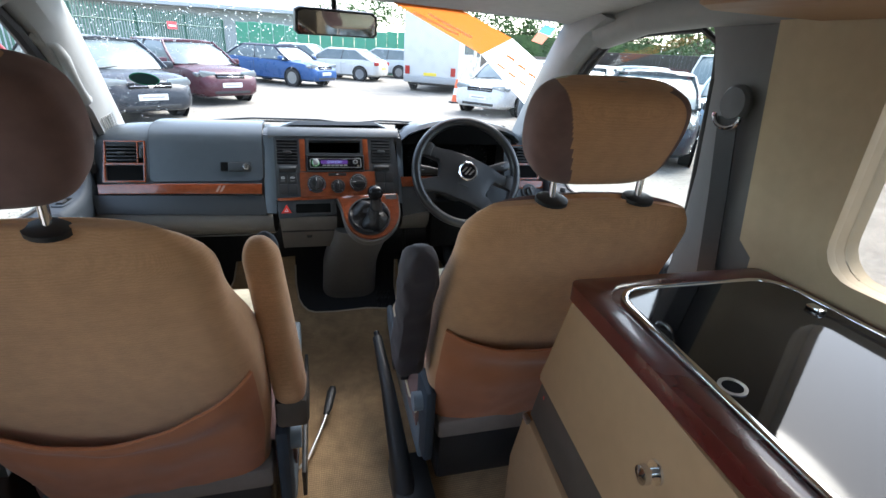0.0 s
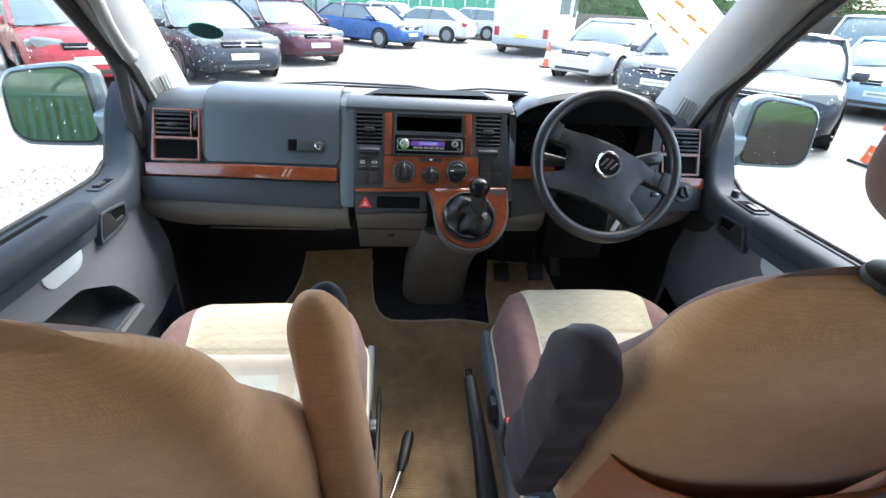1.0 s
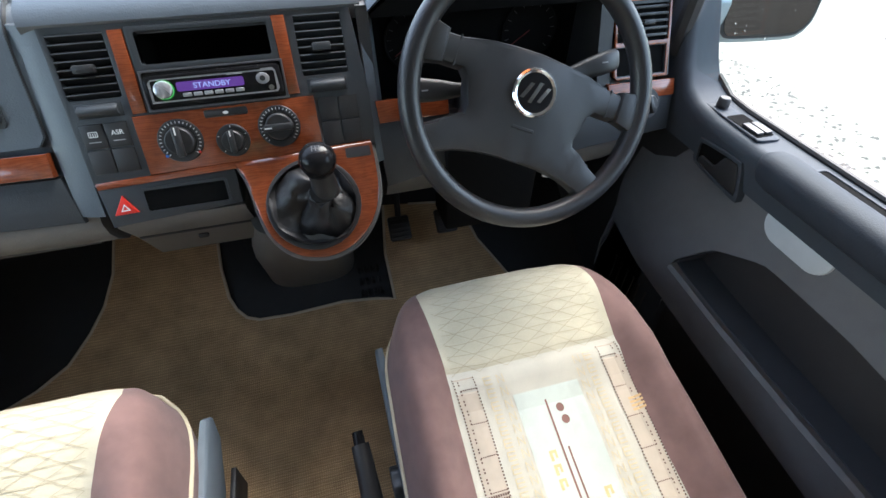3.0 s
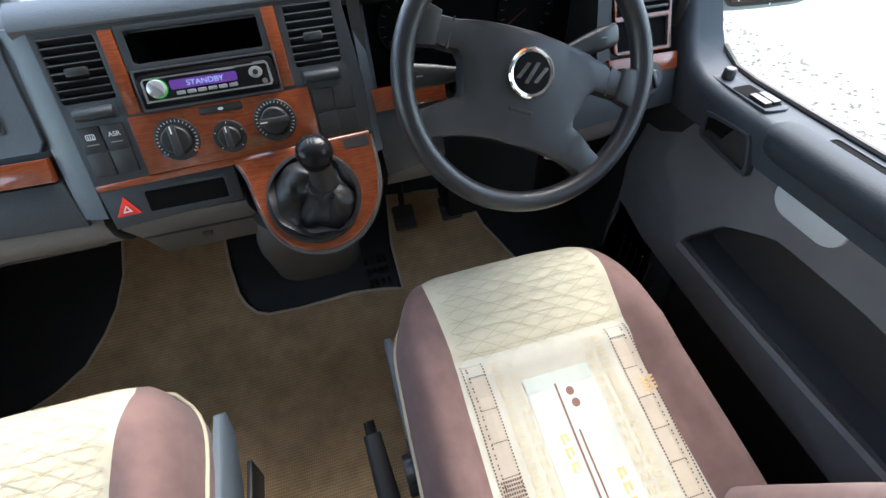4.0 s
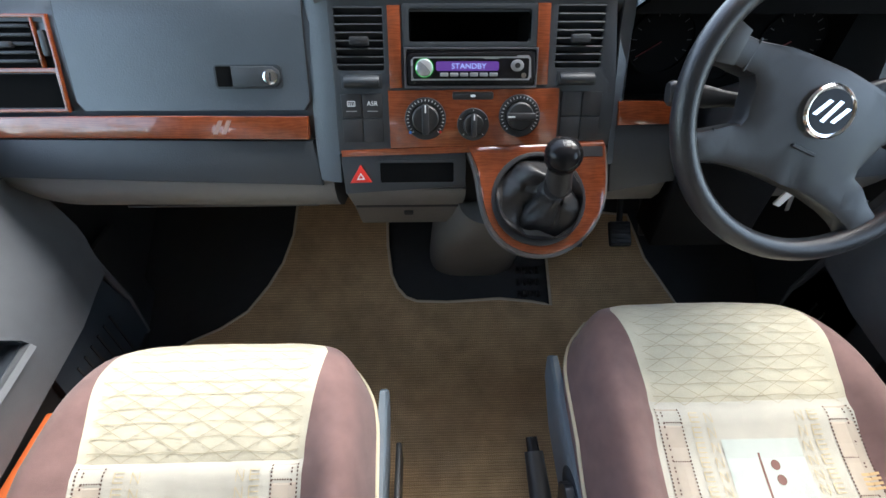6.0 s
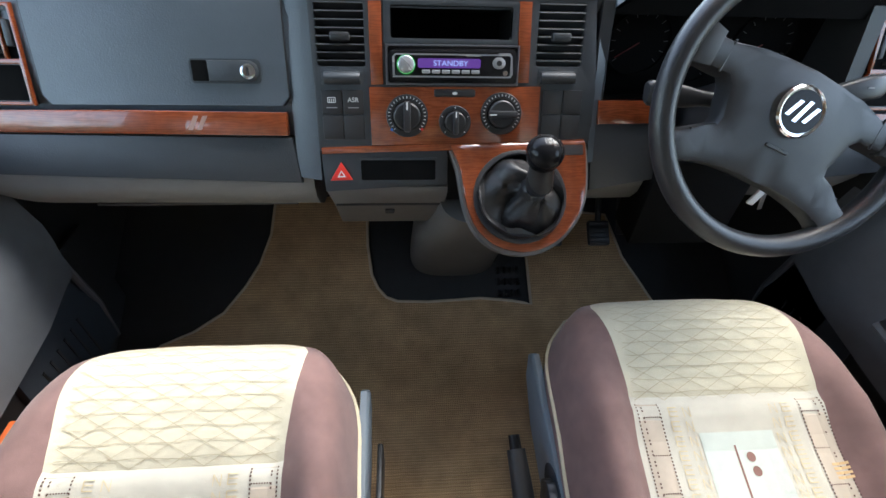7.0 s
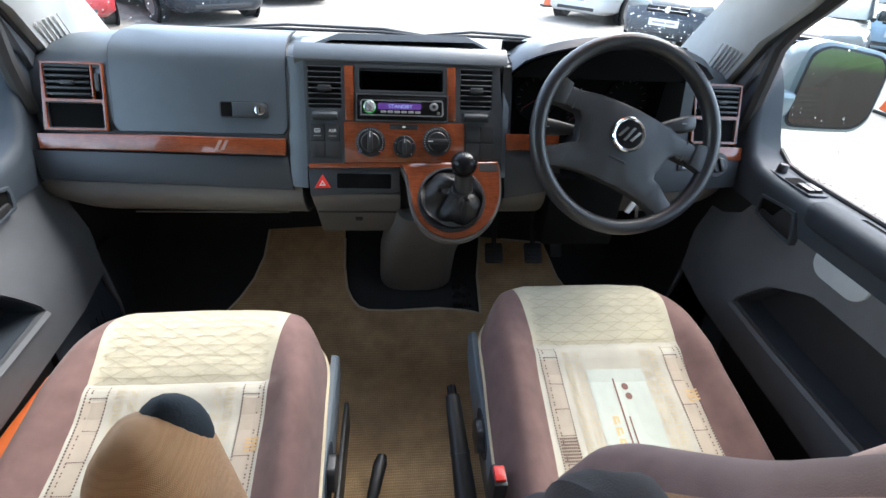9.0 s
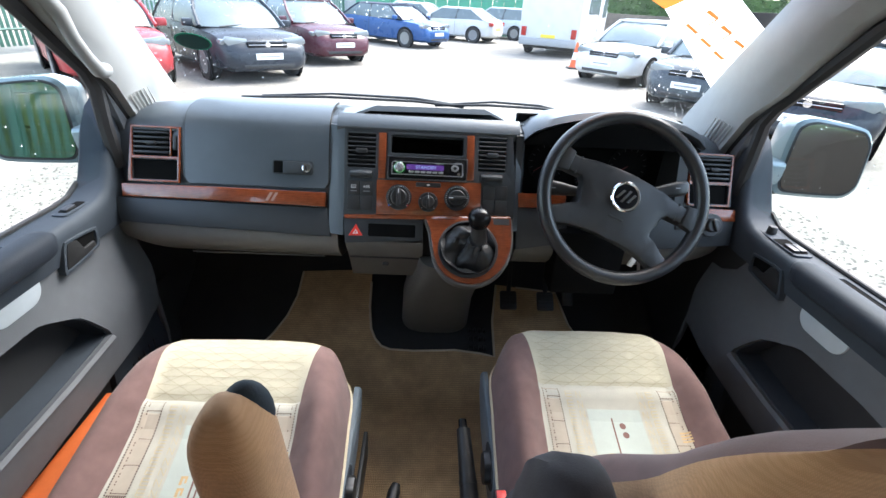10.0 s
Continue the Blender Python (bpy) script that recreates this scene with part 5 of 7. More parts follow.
part("jack", lathe([(0.0038, 0.0175), (0.0038, 0.019), (0.0018, 0.019), (0.0016, 0.0178)], DM @ Matrix.Translation((0.077, V(0.7225), 0)), 14), CHROME, face)
part("label_bar", dbox(0.018, 0.04, 0.7435, 0.7453, 0.0168, 0.0182), GREY_PRINT, face, smooth=False)

# ---- gear lever ----
gear = thing("gear_lever", "black gear lever with a glossy knob and a creased leather gaiter", "gear lever")
base, knob = QM @ Vector((0.003, -0.004, 0)), Vector((0.124, 1.492, 0.660))
rings = []
top_ = knob - Vector((0.0, 0.004, 0.046))
for i in range(19):
    f = i / 18
    c = base.lerp(top_, smoothstep(0.12, 1.0, f)) + QM.to_3x3() @ Vector((0, 0, 0.016 * math.sin(math.pi * min(1, f / 0.22)) - 0.006 * (f < 0.02)))
    r = 0.066 - 0.006 * f - 0.040 * smoothstep(0.10, 0.72, f)
    g = math.sin(math.pi * f) * (1 if f > 0.18 else f / 0.18)
    ring = []
    for k in range(56):
        a = 2 * math.pi * k / 56
        fold = 0.16 * math.sin(2 * a + 2.4 + f * 4.5) + 0.10 * math.sin(3 * a - 1.0 - f * 9) + 0.07 * math.sin(7 * a + 11 * f) + 0.10 * noise.noise(Vector((math.cos(a) * 1.8, math.sin(a) * 1.8, f * 5)))
        rr = r * (1 + fold * g)
        lift = 0.012 * g * math.sin(2 * a + 7 * f) + 0.010 * g * noise.noise(Vector((math.cos(a) * 2.5, math.sin(a) * 2.5, 4 + f * 6)))
        ring.append(c + (QM.to_3x3() @ Vector((rr * math.cos(a), rr * math.sin(a), lift))))
    rings.append(ring)
part("gaiter", loft(rings, True, True), LEATHER, gear, "creased black leather gaiter")
part("shaft", tube([knob - Vector((-0.003, -0.006, 0.058)), knob - Vector((-0.002, -0.004, 0.03)), knob - Vector((0, 0, 0.008))], [0.022, 0.0185, 0.0195], 18), BLACK, gear)
KM = Matrix.Translation(knob) @ Matrix.Rotation(radians(14), 4, "X")
part("knob", lathe([(0.001, -0.024), (0.015, -0.023), (0.022, -0.013), (0.0265, 0.0), (0.0272, 0.008), (0.0252, 0.0155), (0.0205, 0.0222), (0.0140, 0.0262), (0.007, 0.0282), (0.001, 0.0286)], KM, 28), BLACK_GLOSS, gear)
mk = None
for dx in (-0.005, 0, 0.005):
    mk = boxm(dx - 0.0005, dx + 0.0005, -0.005, 0.005, 0.0278, 0.0288, 0, 1, KM, mk)
part("shift_pattern", boxm(-0.005, 0.005, -0.0005, 0.0005, 0.0278, 0.0288, 0, 1, KM, mk), PRINT_DIM, gear, smooth=False)

# ---- steering wheel ----
WC, WT = Vector((0.438, 1.467, 0.739)), radians(28)
# local x right, local y up the wheel's plane, local z towards the driver
WM = Matrix(((1, 0, 0, WC.x), (0, math.sin(WT), -math.cos(WT), WC.y), (0, math.cos(WT), math.sin(WT), WC.z), (0, 0, 0, 1)))
WR = WM @ Matrix.Rotation(radians(-23), 4, "Z")
wheel = thing("steering_wheel", "black four-spoke steering wheel with a round chrome badge, turned slightly", "steering wheel")
rim = bmesh.new()
R0, r0 = 0.180, 0.0155
rr = [[(((R0 + r0 * math.cos(b)) * math.cos(a)), ((R0 + r0 * math.cos(b)) * math.sin(a)), r0 * 1.1 * math.sin(b)) for b in [2 * math.pi * j / 14 for j in range(14)]] for a in [2 * math.pi * i / 72 for i in range(73)]]
rim = loft(rr, True, False)
bmesh.ops.remove_doubles(rim, verts=rim.verts, dist=0.0002)
rim.transform(WR)
part("rim", rim, WHEEL_RUBBER, wheel)
half_hub = [(0.0, 0.058), (0.04, 0.056), (0.08, 0.050), (0.118, 0.043), (0.150, 0.041), (0.174, 0.046), (0.176, 0.024), (0.174, 0.000), (0.150, 0.003), (0.128, 0.003), (0.108, 0.004), (0.099, -0.006), (0.095, -0.024), (0.089, -0.042), (0.091, -0.052), (0.104, -0.060), (0.128, -0.075), (0.148, -0.086), (0.160, -0.088), (0.148, -0.108), (0.128, -0.124), (0.112, -0.114), (0.088, -0.106), (0.055, -0.100), (0.025, -0.098)]
hubp = [(x, y) for x, y in half_hub] + [(0.0, -0.098)] + [(-x, y) for x, y in reversed(half_hub[1:])]
hb = prism(hubp, -0.036, -0.004, None, (), 0.010)
bmesh.ops.triangulate(hb, faces=hb.faces[:])
bmesh.ops.subdivide_edges(hb, edges=[e for e in hb.edges if e.calc_length() > 0.035], cuts=2, use_grid_fill=True)
for v in hb.verts:
    r_ = math.hypot(v.co.x, v.co.y)
    v.co.z += 0.012 * (r_ / 0.18) ** 2 + 0.010 * math.exp(-(r_ / 0.075) ** 2)
hb.transform(WR)
part("airbag_cover", hb, HUB_GREY, wheel, "dark grey airbag cover and spokes")
for sx in (-1, 1):
    gpd = prism([(sx * x, y) for x, y in ((0.140, 0.0455), (0.170, 0.0520), (0.176, -0.008), (0.140, 0.0000))], -0.010, 0.0100, WR, (), 0.006)
    part("thumb_grip", gpd, BLACK, wheel)
    for y0, y1 in (((0.122, 0.044), (0.124, 0.002)), ((0.122, -0.071), (0.104, -0.110))):
        part("seam", tube([WR @ Vector((sx * y0[0], y0[1], 0.0012)), WR @ Vector((sx * y1[0], y1[1], 0.0012))], 0.0016, 6), BLACK, wheel)
BM_ = WR @ Matrix.Translation((0, 0.002, 0.0075))
bd = part("badge", lathe([(0.034, -0.003), (0.034, 0.002), (0.0315, 0.0045), (0.0285, 0.003), (0.001, 0.003)], BM_), CHROME, wheel, "round chrome badge with plain slanted bars")
part("badge_field", lathe([(0.0275, 0.0031), (0.0275, 0.0035), (0.001, 0.0035)], BM_), BLACK_GLOSS, bd)
for k in (-1, 0, 1):
    part("badge_bar", prism([(k * 0.0135 - 0.0085, -0.0155 + 0.004 * abs(k)), (k * 0.0135 - 0.0025, -0.0155 + 0.004 * abs(k)), (k * 0.0135 + 0.0085, 0.0155 - 0.004 * abs(k)), (k * 0.0135 + 0.0025, 0.0155 - 0.004 * abs(k))], 0.0035, 0.0048, BM_), CHROME, bd, smooth=False)
part("embossed_word", boxm(-0.018, 0.018, -0.052, -0.047, -0.002, 0.0055, 0.001, 1, WR), BLACK, wheel, smooth=False)
part("column_shroud", tube([WM @ Vector((0, -0.01, -0.05)), WM @ Vector((0, -0.012, -0.12)), WM @ Vector((0, -0.015, -0.22))], [0.062, 0.066, 0.058], 20), BLACK, wheel)
for sx, reach, rise in ((-1, 0.172, 0.028), (1, 0.182, 0.040)):
    pad = []
    for f, w_, d_ in ((0.0, 0.009, 0.009), (0.35, 0.011, 0.010), (0.55, 0.015, 0.011), (0.80, 0.018, 0.012), (0.96, 0.017, 0.011), (1.0, 0.013, 0.008)):
        c = Vector((sx * (0.050 + (reach - 0.050) * f), 0.016 + (rise - 0.016) * f, -0.066))
        pad.append([WM @ (c + Vector((0, w_ * math.copysign(abs(math.cos(a)) ** 0.6, math.cos(a)), d_ * math.copysign(abs(math.sin(a)) ** 0.6, math.sin(a))))) for a in [2 * math.pi * k / 16 for k in range(16)]])
    stalk = part("stalk", loft(pad), BLACK, wheel, "black indicator stalk" if sx < 0 else "black wiper stalk")
    part("stalk_mark", boxm(sx * (reach - 0.028) - 0.005, sx * (reach - 0.028) + 0.005, rise - 0.005, rise - 0.003, -0.0550, -0.0535, 0, 1, WM), GREY_PRINT, stalk, smooth=False)

keys = thing("key_bunch", "small bunch of keys hanging from the ignition", "keys")
kx = Vector((0.548, 1.560, 0.535))
part("key_fob", boxm(-0.008, 0.008, -0.003, 0.003, -0.022, 0.022, 0.003, 2, Matrix.Translation(kx) @ Matrix.Rotation(radians(22), 4, "Y")), WHITE_PRINT, keys)
part("key", boxm(-0.004, 0.004, -0.0012, 0.0012, -0.03, 0.02, 0.001, 1, Matrix.Translation(kx + Vector((0.018, 0.006, -0.008))) @ Matrix.Rotation(radians(-12), 4, "Y")), STEEL, keys)
part("key_ring", tube([kx + Vector((0.01 + 0.011 * math.cos(a), 0, 0.026 + 0.011 * math.sin(a))) for a in [2 * math.pi * i / 16 for i in range(17)]], 0.0012, 6), CHROME, keys)
part("ignition_barrel", tube([kx + Vector((0.004, 0.03, 0.07)), kx + Vector((0.006, 0.0, 0.036))], 0.014, 14), BLACK, keys)

# ---- the two cab seats ----
def cab_seat(cx, ys, inner, back_x, arm, ext, px):
    """A captain's seat. ys: where the cushion's cross seam lies. inner: +1 where the gangway is on its right."""
    seat = thing("captain_seat", "cream and mauve captain's seat, raised armrest " + ("in a plum cover" if arm == "plum" else "in tan fabric"), "seat", group="cab seats")
    HW = 0.246

    def half(y):  # half width at y from the seam; front corners rounded
        t = max(0.0, y - 0.035 - ext * 0.6) / (0.185 + ext * 0.4)
        w = HW + 0.010 * smoothstep(-0.05, -0.30, y) - 0.006 * smoothstep(-0.08, 0.10, y)
        return w - 0.145 * (1 - math.sqrt(max(0.0, 1 - min(1.0, t) ** 2.0)))

    def top(x, y):
        q = abs(x) / half(y)
        z = 0.364 + (0.028 + 0.25 * ext) * (1 - 0.7 * smoothstep(0.6, 0.85, q)) * math.exp(-((y - 0.10 - 0.5 * ext) / 0.085) ** 2) - 0.014 * smoothstep(0.012, -0.075, y) * smoothstep(0.82, 0.62, q) - 0.25 * max(0.0, -y - 0.015) - 0.006 * smoothstep(0.55, 0.0, q) * smoothstep(0.0, -0.06, y)
        z += 0.026 * smoothstep(0.56, 0.80, q) * smoothstep(0.24, 0.02, y) - 0.006 * math.exp(-(y / 0.012) ** 2) * smoothstep(0.75, 0.6, q) - 0.008 * q * q * smoothstep(0.03, 0.20, y)
        z -= 0.11 * max(0.0, (q - 0.80) / 0.20) ** 2.6
        z -= 0.105 * max(0.0, (y - 0.112 - ext) / 0.108) ** 2.2
        z = max(z, 0.262 + 0.3 * (z - 0.262) * (z > 0.2))
        return z + 0.0025 * noise.noise(Vector((x * 14 + cx * 7, y * 14, 1.3)))

    def fn(u, v):
        y = -0.40 + (0.620 + ext) * v
        c = min(0.153 + 0.010 * smoothstep(0.0, 0.14, y) + 0.006 * smoothstep(-0.1, -0.35, y), half(y) * 0.76)
        e = abs(2 * u - 1)
        x = e / 0.6 * c if e <= 0.6 else c + (e - 0.6) / 0.4 * (half(y) - c)
        x = math.copysign(x, u - 0.5)
        return (cx + x, ys + y, top(x, y))

    def centre(u, v):
        return abs(2 * u - 1) < 0.6

    nu, nv = 60, 62
    part("cushion_front", gridm(fn, nu, nv, lambda u, v: centre(u, v) and -0.40 + (0.620 + ext) * v > 0), CREAM, seat, "quilted cream cushion front")
    pat = part("cushion_panel", gridm(fn, nu, nv, lambda u, v: centre(u, v) and -0.40 + (0.620 + ext) * v <= 0), CREAM_PALE, seat, "pale printed cushion panel")
    part("bolster", gridm(fn, nu, nv, lambda u, v: not centre(u, v) and u < 0.5), MAUVE, seat, "mauve suede side bolster")
    part("bolster", gridm(fn, nu, nv, lambda u, v: not centre(u, v) and u > 0.5), MAUVE, seat, "mauve suede side bolster")
    # skirt and piping round the cushion's foot
    loop = []
    for k in range(25):
        y = -0.40 + (0.620 + ext) * k / 24
        loop.append((half(y), y))
    loop = [(-x, y) for x, y in loop] + [(x, y) for x, y in reversed(loop)]
    part("skirt", loft([[(cx + x * f, ys + y * (1 if y < 0.1 else f), top(x, y) - dz) for x, y in loop] for f, dz in ((0.998, 0.002), (1.010, 0.014), (1.0, 0.05))], True, False), MAUVE, seat)
    part("piping", tube([(cx + x * 1.006, ys + y * 1.004, top(x, y) - 0.002) for x, y in loop], 0.0036, 8), PIPING, seat, "cream piping")

    # printed pattern: thin marks lying on the panel
    def mark(bm, pts, lift=0.0012):
        pts = [(x + px * min(1.0, -y / 0.06 if y < 0 else 0), y) for x, y in pts]
        bm.faces.new([bm.verts.new((cx + x, ys + y, top(x, y) + lift)) for x, y in pts])

    def line(bm, a, b_, w, n=6, lift=0.0012):
        A, B = Vector((*a, 0)), Vector((*b_, 0))
        d = (B - A).normalized()
        s_ = Vector((-d.y, d.x, 0)) * w / 2
        for k in range(n):
            p, q = A.lerp(B, k / n), A.lerp(B, (k + 1) / n)
            mark(bm, [(p + s_)[:2], (q + s_)[:2], (q - s_)[:2], (p - s_)[:2]], lift)

    sl = -0.06 * inner  # the print leans with the seat's taper
    lean = lambda x, y: (x * (1 - 0.05 * -y), y)
    green = bmesh.new()
    for k in range(14):
        y0, y1 = -0.045 - 0.024 * k, -0.045 - 0.024 * (k + 1)
        for j in range(6):
            xa, xb = -0.058 + 0.116 * j / 6, -0.058 + 0.116 * (j + 1) / 6
            mark(green, [(xa, y0), (xb, y0), (xb, y1), (xa, y1)], 0.0007)
    tagged(part("print_field", green, SEAFOAM, pat, smooth=False), kind="stuff")
    cells = bmesh.new()
    for sx in (-1, 1):
        for k in range(14):
            y0, y1 = -0.006 - 0.0245 * k, -0.006 - 0.0245 * (k + 1)
            for xa, xb in ((0.113, 0.124), (0.124, 0.135), (0.135, 0.146)):
                mark(cells, [(sx * xa, y0), (sx * xb, y0), (sx * xb, y1), (sx * xa, y1)], 0.0006)
    tagged(part("print_border", cells, material("beige_print", (0.47, 0.395, 0.31), 0.9, vary=0.08, bump=0.0), pat, smooth=False), kind="stuff")
    dots = bmesh.new()
    for sx in (-1, 1):
        for xx in (0.147, 0.139, 0.112):
            for k in range(74):
                y = -0.006 - 0.0046 * k
                if xx == 0.139 and k % 3 == 0:
                    continue
                mark(dots, [(sx * xx - 0.0011, y), (sx * xx + 0.0011, y), (sx * xx + 0.0011, y - 0.0024), (sx * xx - 0.0011, y - 0.0024)])
        for r in range(7):
            y = -0.024 - 0.048 * r
            for k in range(8):
                x = sx * (0.114 + 0.0034 * k)
                mark(dots, [(x - 0.0011, y), (x + 0.0011, y), (x + 0.0011, y - 0.0016), (x - 0.0011, y - 0.0016)])
    for r in range(8):
        for k in range(9):
            x, y = -0.114 - 0.0036 * k, -0.172 - 0.0055 * r
            mark(dots, [(x - 0.0012, y), (x + 0.0012, y), (x + 0.0012, y - 0.0035), (x - 0.0012, y - 0.0035)])
    tagged(part("print_dots", dots, material("brown_print", (0.11, 0.06, 0.05), 0.9, vary=0.1, bump=0.0), pat, smooth=False), kind="stuff")
    bars = bmesh.new()
    line(bars, (-0.008, -0.058), (-0.009, -0.36), 0.0034, 24)
    line(bars, (0.002, -0.135), (0.002, -0.37), 0.0030, 18)
    for y, x in ((-0.078, 0.012), (-0.097, 0.014)):
        mark(bars, [(x * 1 + 0.0068 * math.cos(a), y + 0.0068 * math.sin(a)) for a in [2 * math.pi * k / 14 for k in range(14)]])
    for y, x in ((-0.262, -0.036), (-0.262, -0.020)):
        mark(bars, [(x + 0.0068 * math.cos(a), y + 0.0068 * math.sin(a)) for a in [2 * math.pi * k / 14 for k in range(14)]])
    tagged(part("print_line", bars, material("brown_line_print", (0.20, 0.105, 0.085), 0.9, vary=0.1, bump=0.0), pat, smooth=False), kind="stuff")
    och = bmesh.new()
    for sx in (-1, 1):
        for k in range(18):
            y = -0.012 - 0.0185 * k
            x = sx * 0.090
            line(och, (x - 0.007, y), (x - 0.007, y - 0.012), 0.0016, 1)
            for q in range(3):
                line(och, (x - 0.007, y - 0.006 * q), (x + 0.006, y - 0.006 * q), 0.0015, 1)
            x = sx * 0.069
            line(och, (x - 0.005, y), (x - 0.005, y - 0.013), 0.0012, 1)
            line(och, (x - 0.005, y), (x + 0.005, y - 0.013), 0.0012, 1)
            line(och, (x + 0.005, y), (x + 0.005, y - 0.013), 0.0012, 1)
    tagged(part("print_letters", och, material("ochre_print", (0.56, 0.46, 0.29), 0.9, vary=0.1, bump=0.0), pat, smooth=False), kind="stuff")
    org = bmesh.new()
    for k in range(3):
        for x, y in ((-0.030, -0.135 - 0.02 * k), (0.034, -0.20 - 0.02 * k)):
            line(org, (x, y), (x, y - 0.015), 0.005, 1)
            line(org, (x - 0.002, y - 0.002), (x + 0.010, y - 0.002), 0.004, 1)
            line(org, (x + 0.008, y - 0.002), (x + 0.008, y - 0.012), 0.004, 1)
    for k in range(4):
        line(org, (0.128, -0.095 - 0.006 * k), (0.150, -0.095 - 0.006 * k), 0.0035, 2)
    tagged(part("print_block", org, material("orange_print", (0.60, 0.40, 0.20), 0.9, vary=0.1, bump=0.0), pat, smooth=False), kind="stuff")
    # quilting on the cream front: close cross lines and long shallow diagonals
    qu = bmesh.new()

    def stitch(pts):
        for p, q in zip(pts, pts[1:]):
            lim = 0.148 + 0.008 * smoothstep(0.0, 0.14, p[1])
            if abs(p[0]) < lim and abs(q[0]) < lim and 0.002 < q[1] < 0.195 + 0.5 * ext:
                line(qu, p, q, 0.0009, 1, 0.0015)

    for k in range(12):
        stitch([(-0.156 + 0.012 * q, 0.010 + 0.0185 * k + 0.0012 * math.sin(0.8 * q + k)) for q in range(27)])
    for way in (-1, 1):
        for k in range(-9, 9):
            stitch([(way * (0.048 * k + 0.0118 * q), 0.0062 * q) for q in range(36)])
    tagged(part("quilting", qu, material("quilt_thread", (0.44, 0.385, 0.27), 0.9, vary=0.1, bump=0.0), seat, smooth=False), kind="stuff")

    # plastic side trims, adjuster, rail and seat box
    for sx in (-1, 1):
        tr = prism([(-0.40, 0.225), (-0.40, 0.12), (-0.05, 0.115), (0.10, 0.135), (0.185, 0.185), (0.200, 0.232), (0.185, 0.252), (0.0, 0.246)], 0, 0.016, Matrix(((0, 0, sx, cx + sx * 0.236), (1, 0, 0, ys - 0.02), (0, 1, 0, 0), (0, 0, 0, 1))), (), 0.006)
        t_ = part("side_trim", tr, SEAT_TRIM, seat, "blue-grey plastic side trim")
        if sx == inner:
            part("adjuster_recess", prism(ellipse(-0.055, 0.195, 0.055, 0.042), 0.012, 0.0175, Matrix(((0, 0, sx, cx + sx * 0.236), (1, 0, 0, ys - 0.02), (0, 1, 0, 0), (0, 0, 0, 1)))), DOOR_DARK, t_)
            kn = [(0.034 * (1 + 0.06 * math.cos(6 * a)), a) for a in [2 * math.pi * k / 48 for k in range(48)]]
            part("adjuster_knob", prism([(-0.06 + r * math.cos(a), 0.195 + r * math.sin(a)) for r, a in kn], 0.016, 0.032, Matrix(((0, 0, sx, cx + sx * 0.236), (1, 0, 0, ys - 0.02), (0, 1, 0, 0), (0, 0, 0, 1))), (), 0.003), HUB_GREY, t_)
    part("seat_box", boxm(cx - 0.19, cx + 0.19, ys - 0.40, ys + 0.08, 0.0, 0.16, 0.01), BLACK, seat)
    if inner > 0:
        part("rail", boxm(cx + inner * 0.262, cx + inner * 0.272, ys - 0.38, ys + 0.115, 0.075, 0.155, 0.003), BLACK, seat)

    # back rest: s runs up the back, t is its depth (front positive)
    yb = ys - (0.012 if inner > 0 else 0.0)
    B0, B1 = Vector((back_x, yb - 0.385, 0.27)), Vector((back_x, yb - 0.60, 0.893))
    up = (B1 - B0).normalized()
    fr = Vector((0, up.z, -up.y))
    L = (B1 - B0).length

    def back(a, f):
        """Point round the ring (angle a) at height fraction f."""
        outer = math.cos(a) * inner < 0
        w = 0.236 - 0.018 * smoothstep(0.3, 0.0, f) - (0.034 if inner > 0 else 0.012) * smoothstep(0.45, 0.85, f)
        e = max(0.0, (f - 0.84) / 0.16)
        w *= 1 - (0.30 if inner > 0 else (0.10 if outer else 0.20)) * e ** 3
        if outer and inner < 0:
            w *= 1 + 0.16 * smoothstep(0.45, 0.9, f)
        d = 0.062 * (1 - 0.35 * smoothstep(0.5, 1.0, f)) * (1 - 0.55 * e ** 4)
        x = w * math.copysign(abs(math.cos(a)) ** 0.55, math.cos(a))
        t = d * math.copysign(abs(math.sin(a)) ** 0.75, math.sin(a))
        if t > 0:
            low = smoothstep(0.86, 0.42, f)
            t += (0.030 * low + (0.014 + 0.034 * low) * smoothstep(0.55, 0.88, abs(x) / w) * (1 - e) - 0.006) * smoothstep(0.0, 0.6, t / d)
        s_ = f * L - 0.020 * e * (abs(x) / 0.2) ** 2.5
        p = B0 + up * s_ + fr * t + Vector((x, 0, 0))
        return p + fr * (0.003 * noise.noise(Vector((x * 9, s_ * 9, 2.2 + cx))))

    n = 64
    rows_f = [i / 30 for i in range(31)]
    c0 = sum((back(2 * math.pi * kk / n, 1.0) for kk in range(n)), Vector()) / n

    def crown(kk, ii):
        """Rows up the back, then rows closing over its rounded top."""
        a = 2 * math.pi * kk / n
        if ii <= 30:
            return back(a, rows_f[ii])
        q = (ii - 30) / 6 * math.pi / 2 * 0.985
        return back(a, 1.0).lerp(c0, 1 - math.cos(q)) + up * 0.014 * math.sin(q)

    sets = {"back": bmesh.new(), "side": bmesh.new(), "front": bmesh.new()}
    for nm, bm in sets.items():
        vs = {}
        for i in range(36):
            for k in range(n):
                a0 = 2 * math.pi * (k + 0.5) / n
                c, s0 = math.copysign(abs(math.cos(a0)) ** 0.55, math.cos(a0)), math.sin(a0)
                g = "back" if s0 < (0.62 if inner > 0 else 0.30) or i > (30 if inner > 0 else 33) else ("front" if abs(c) < 0.66 and i < 29 else "side")
                if g != nm:
                    continue
                q = []
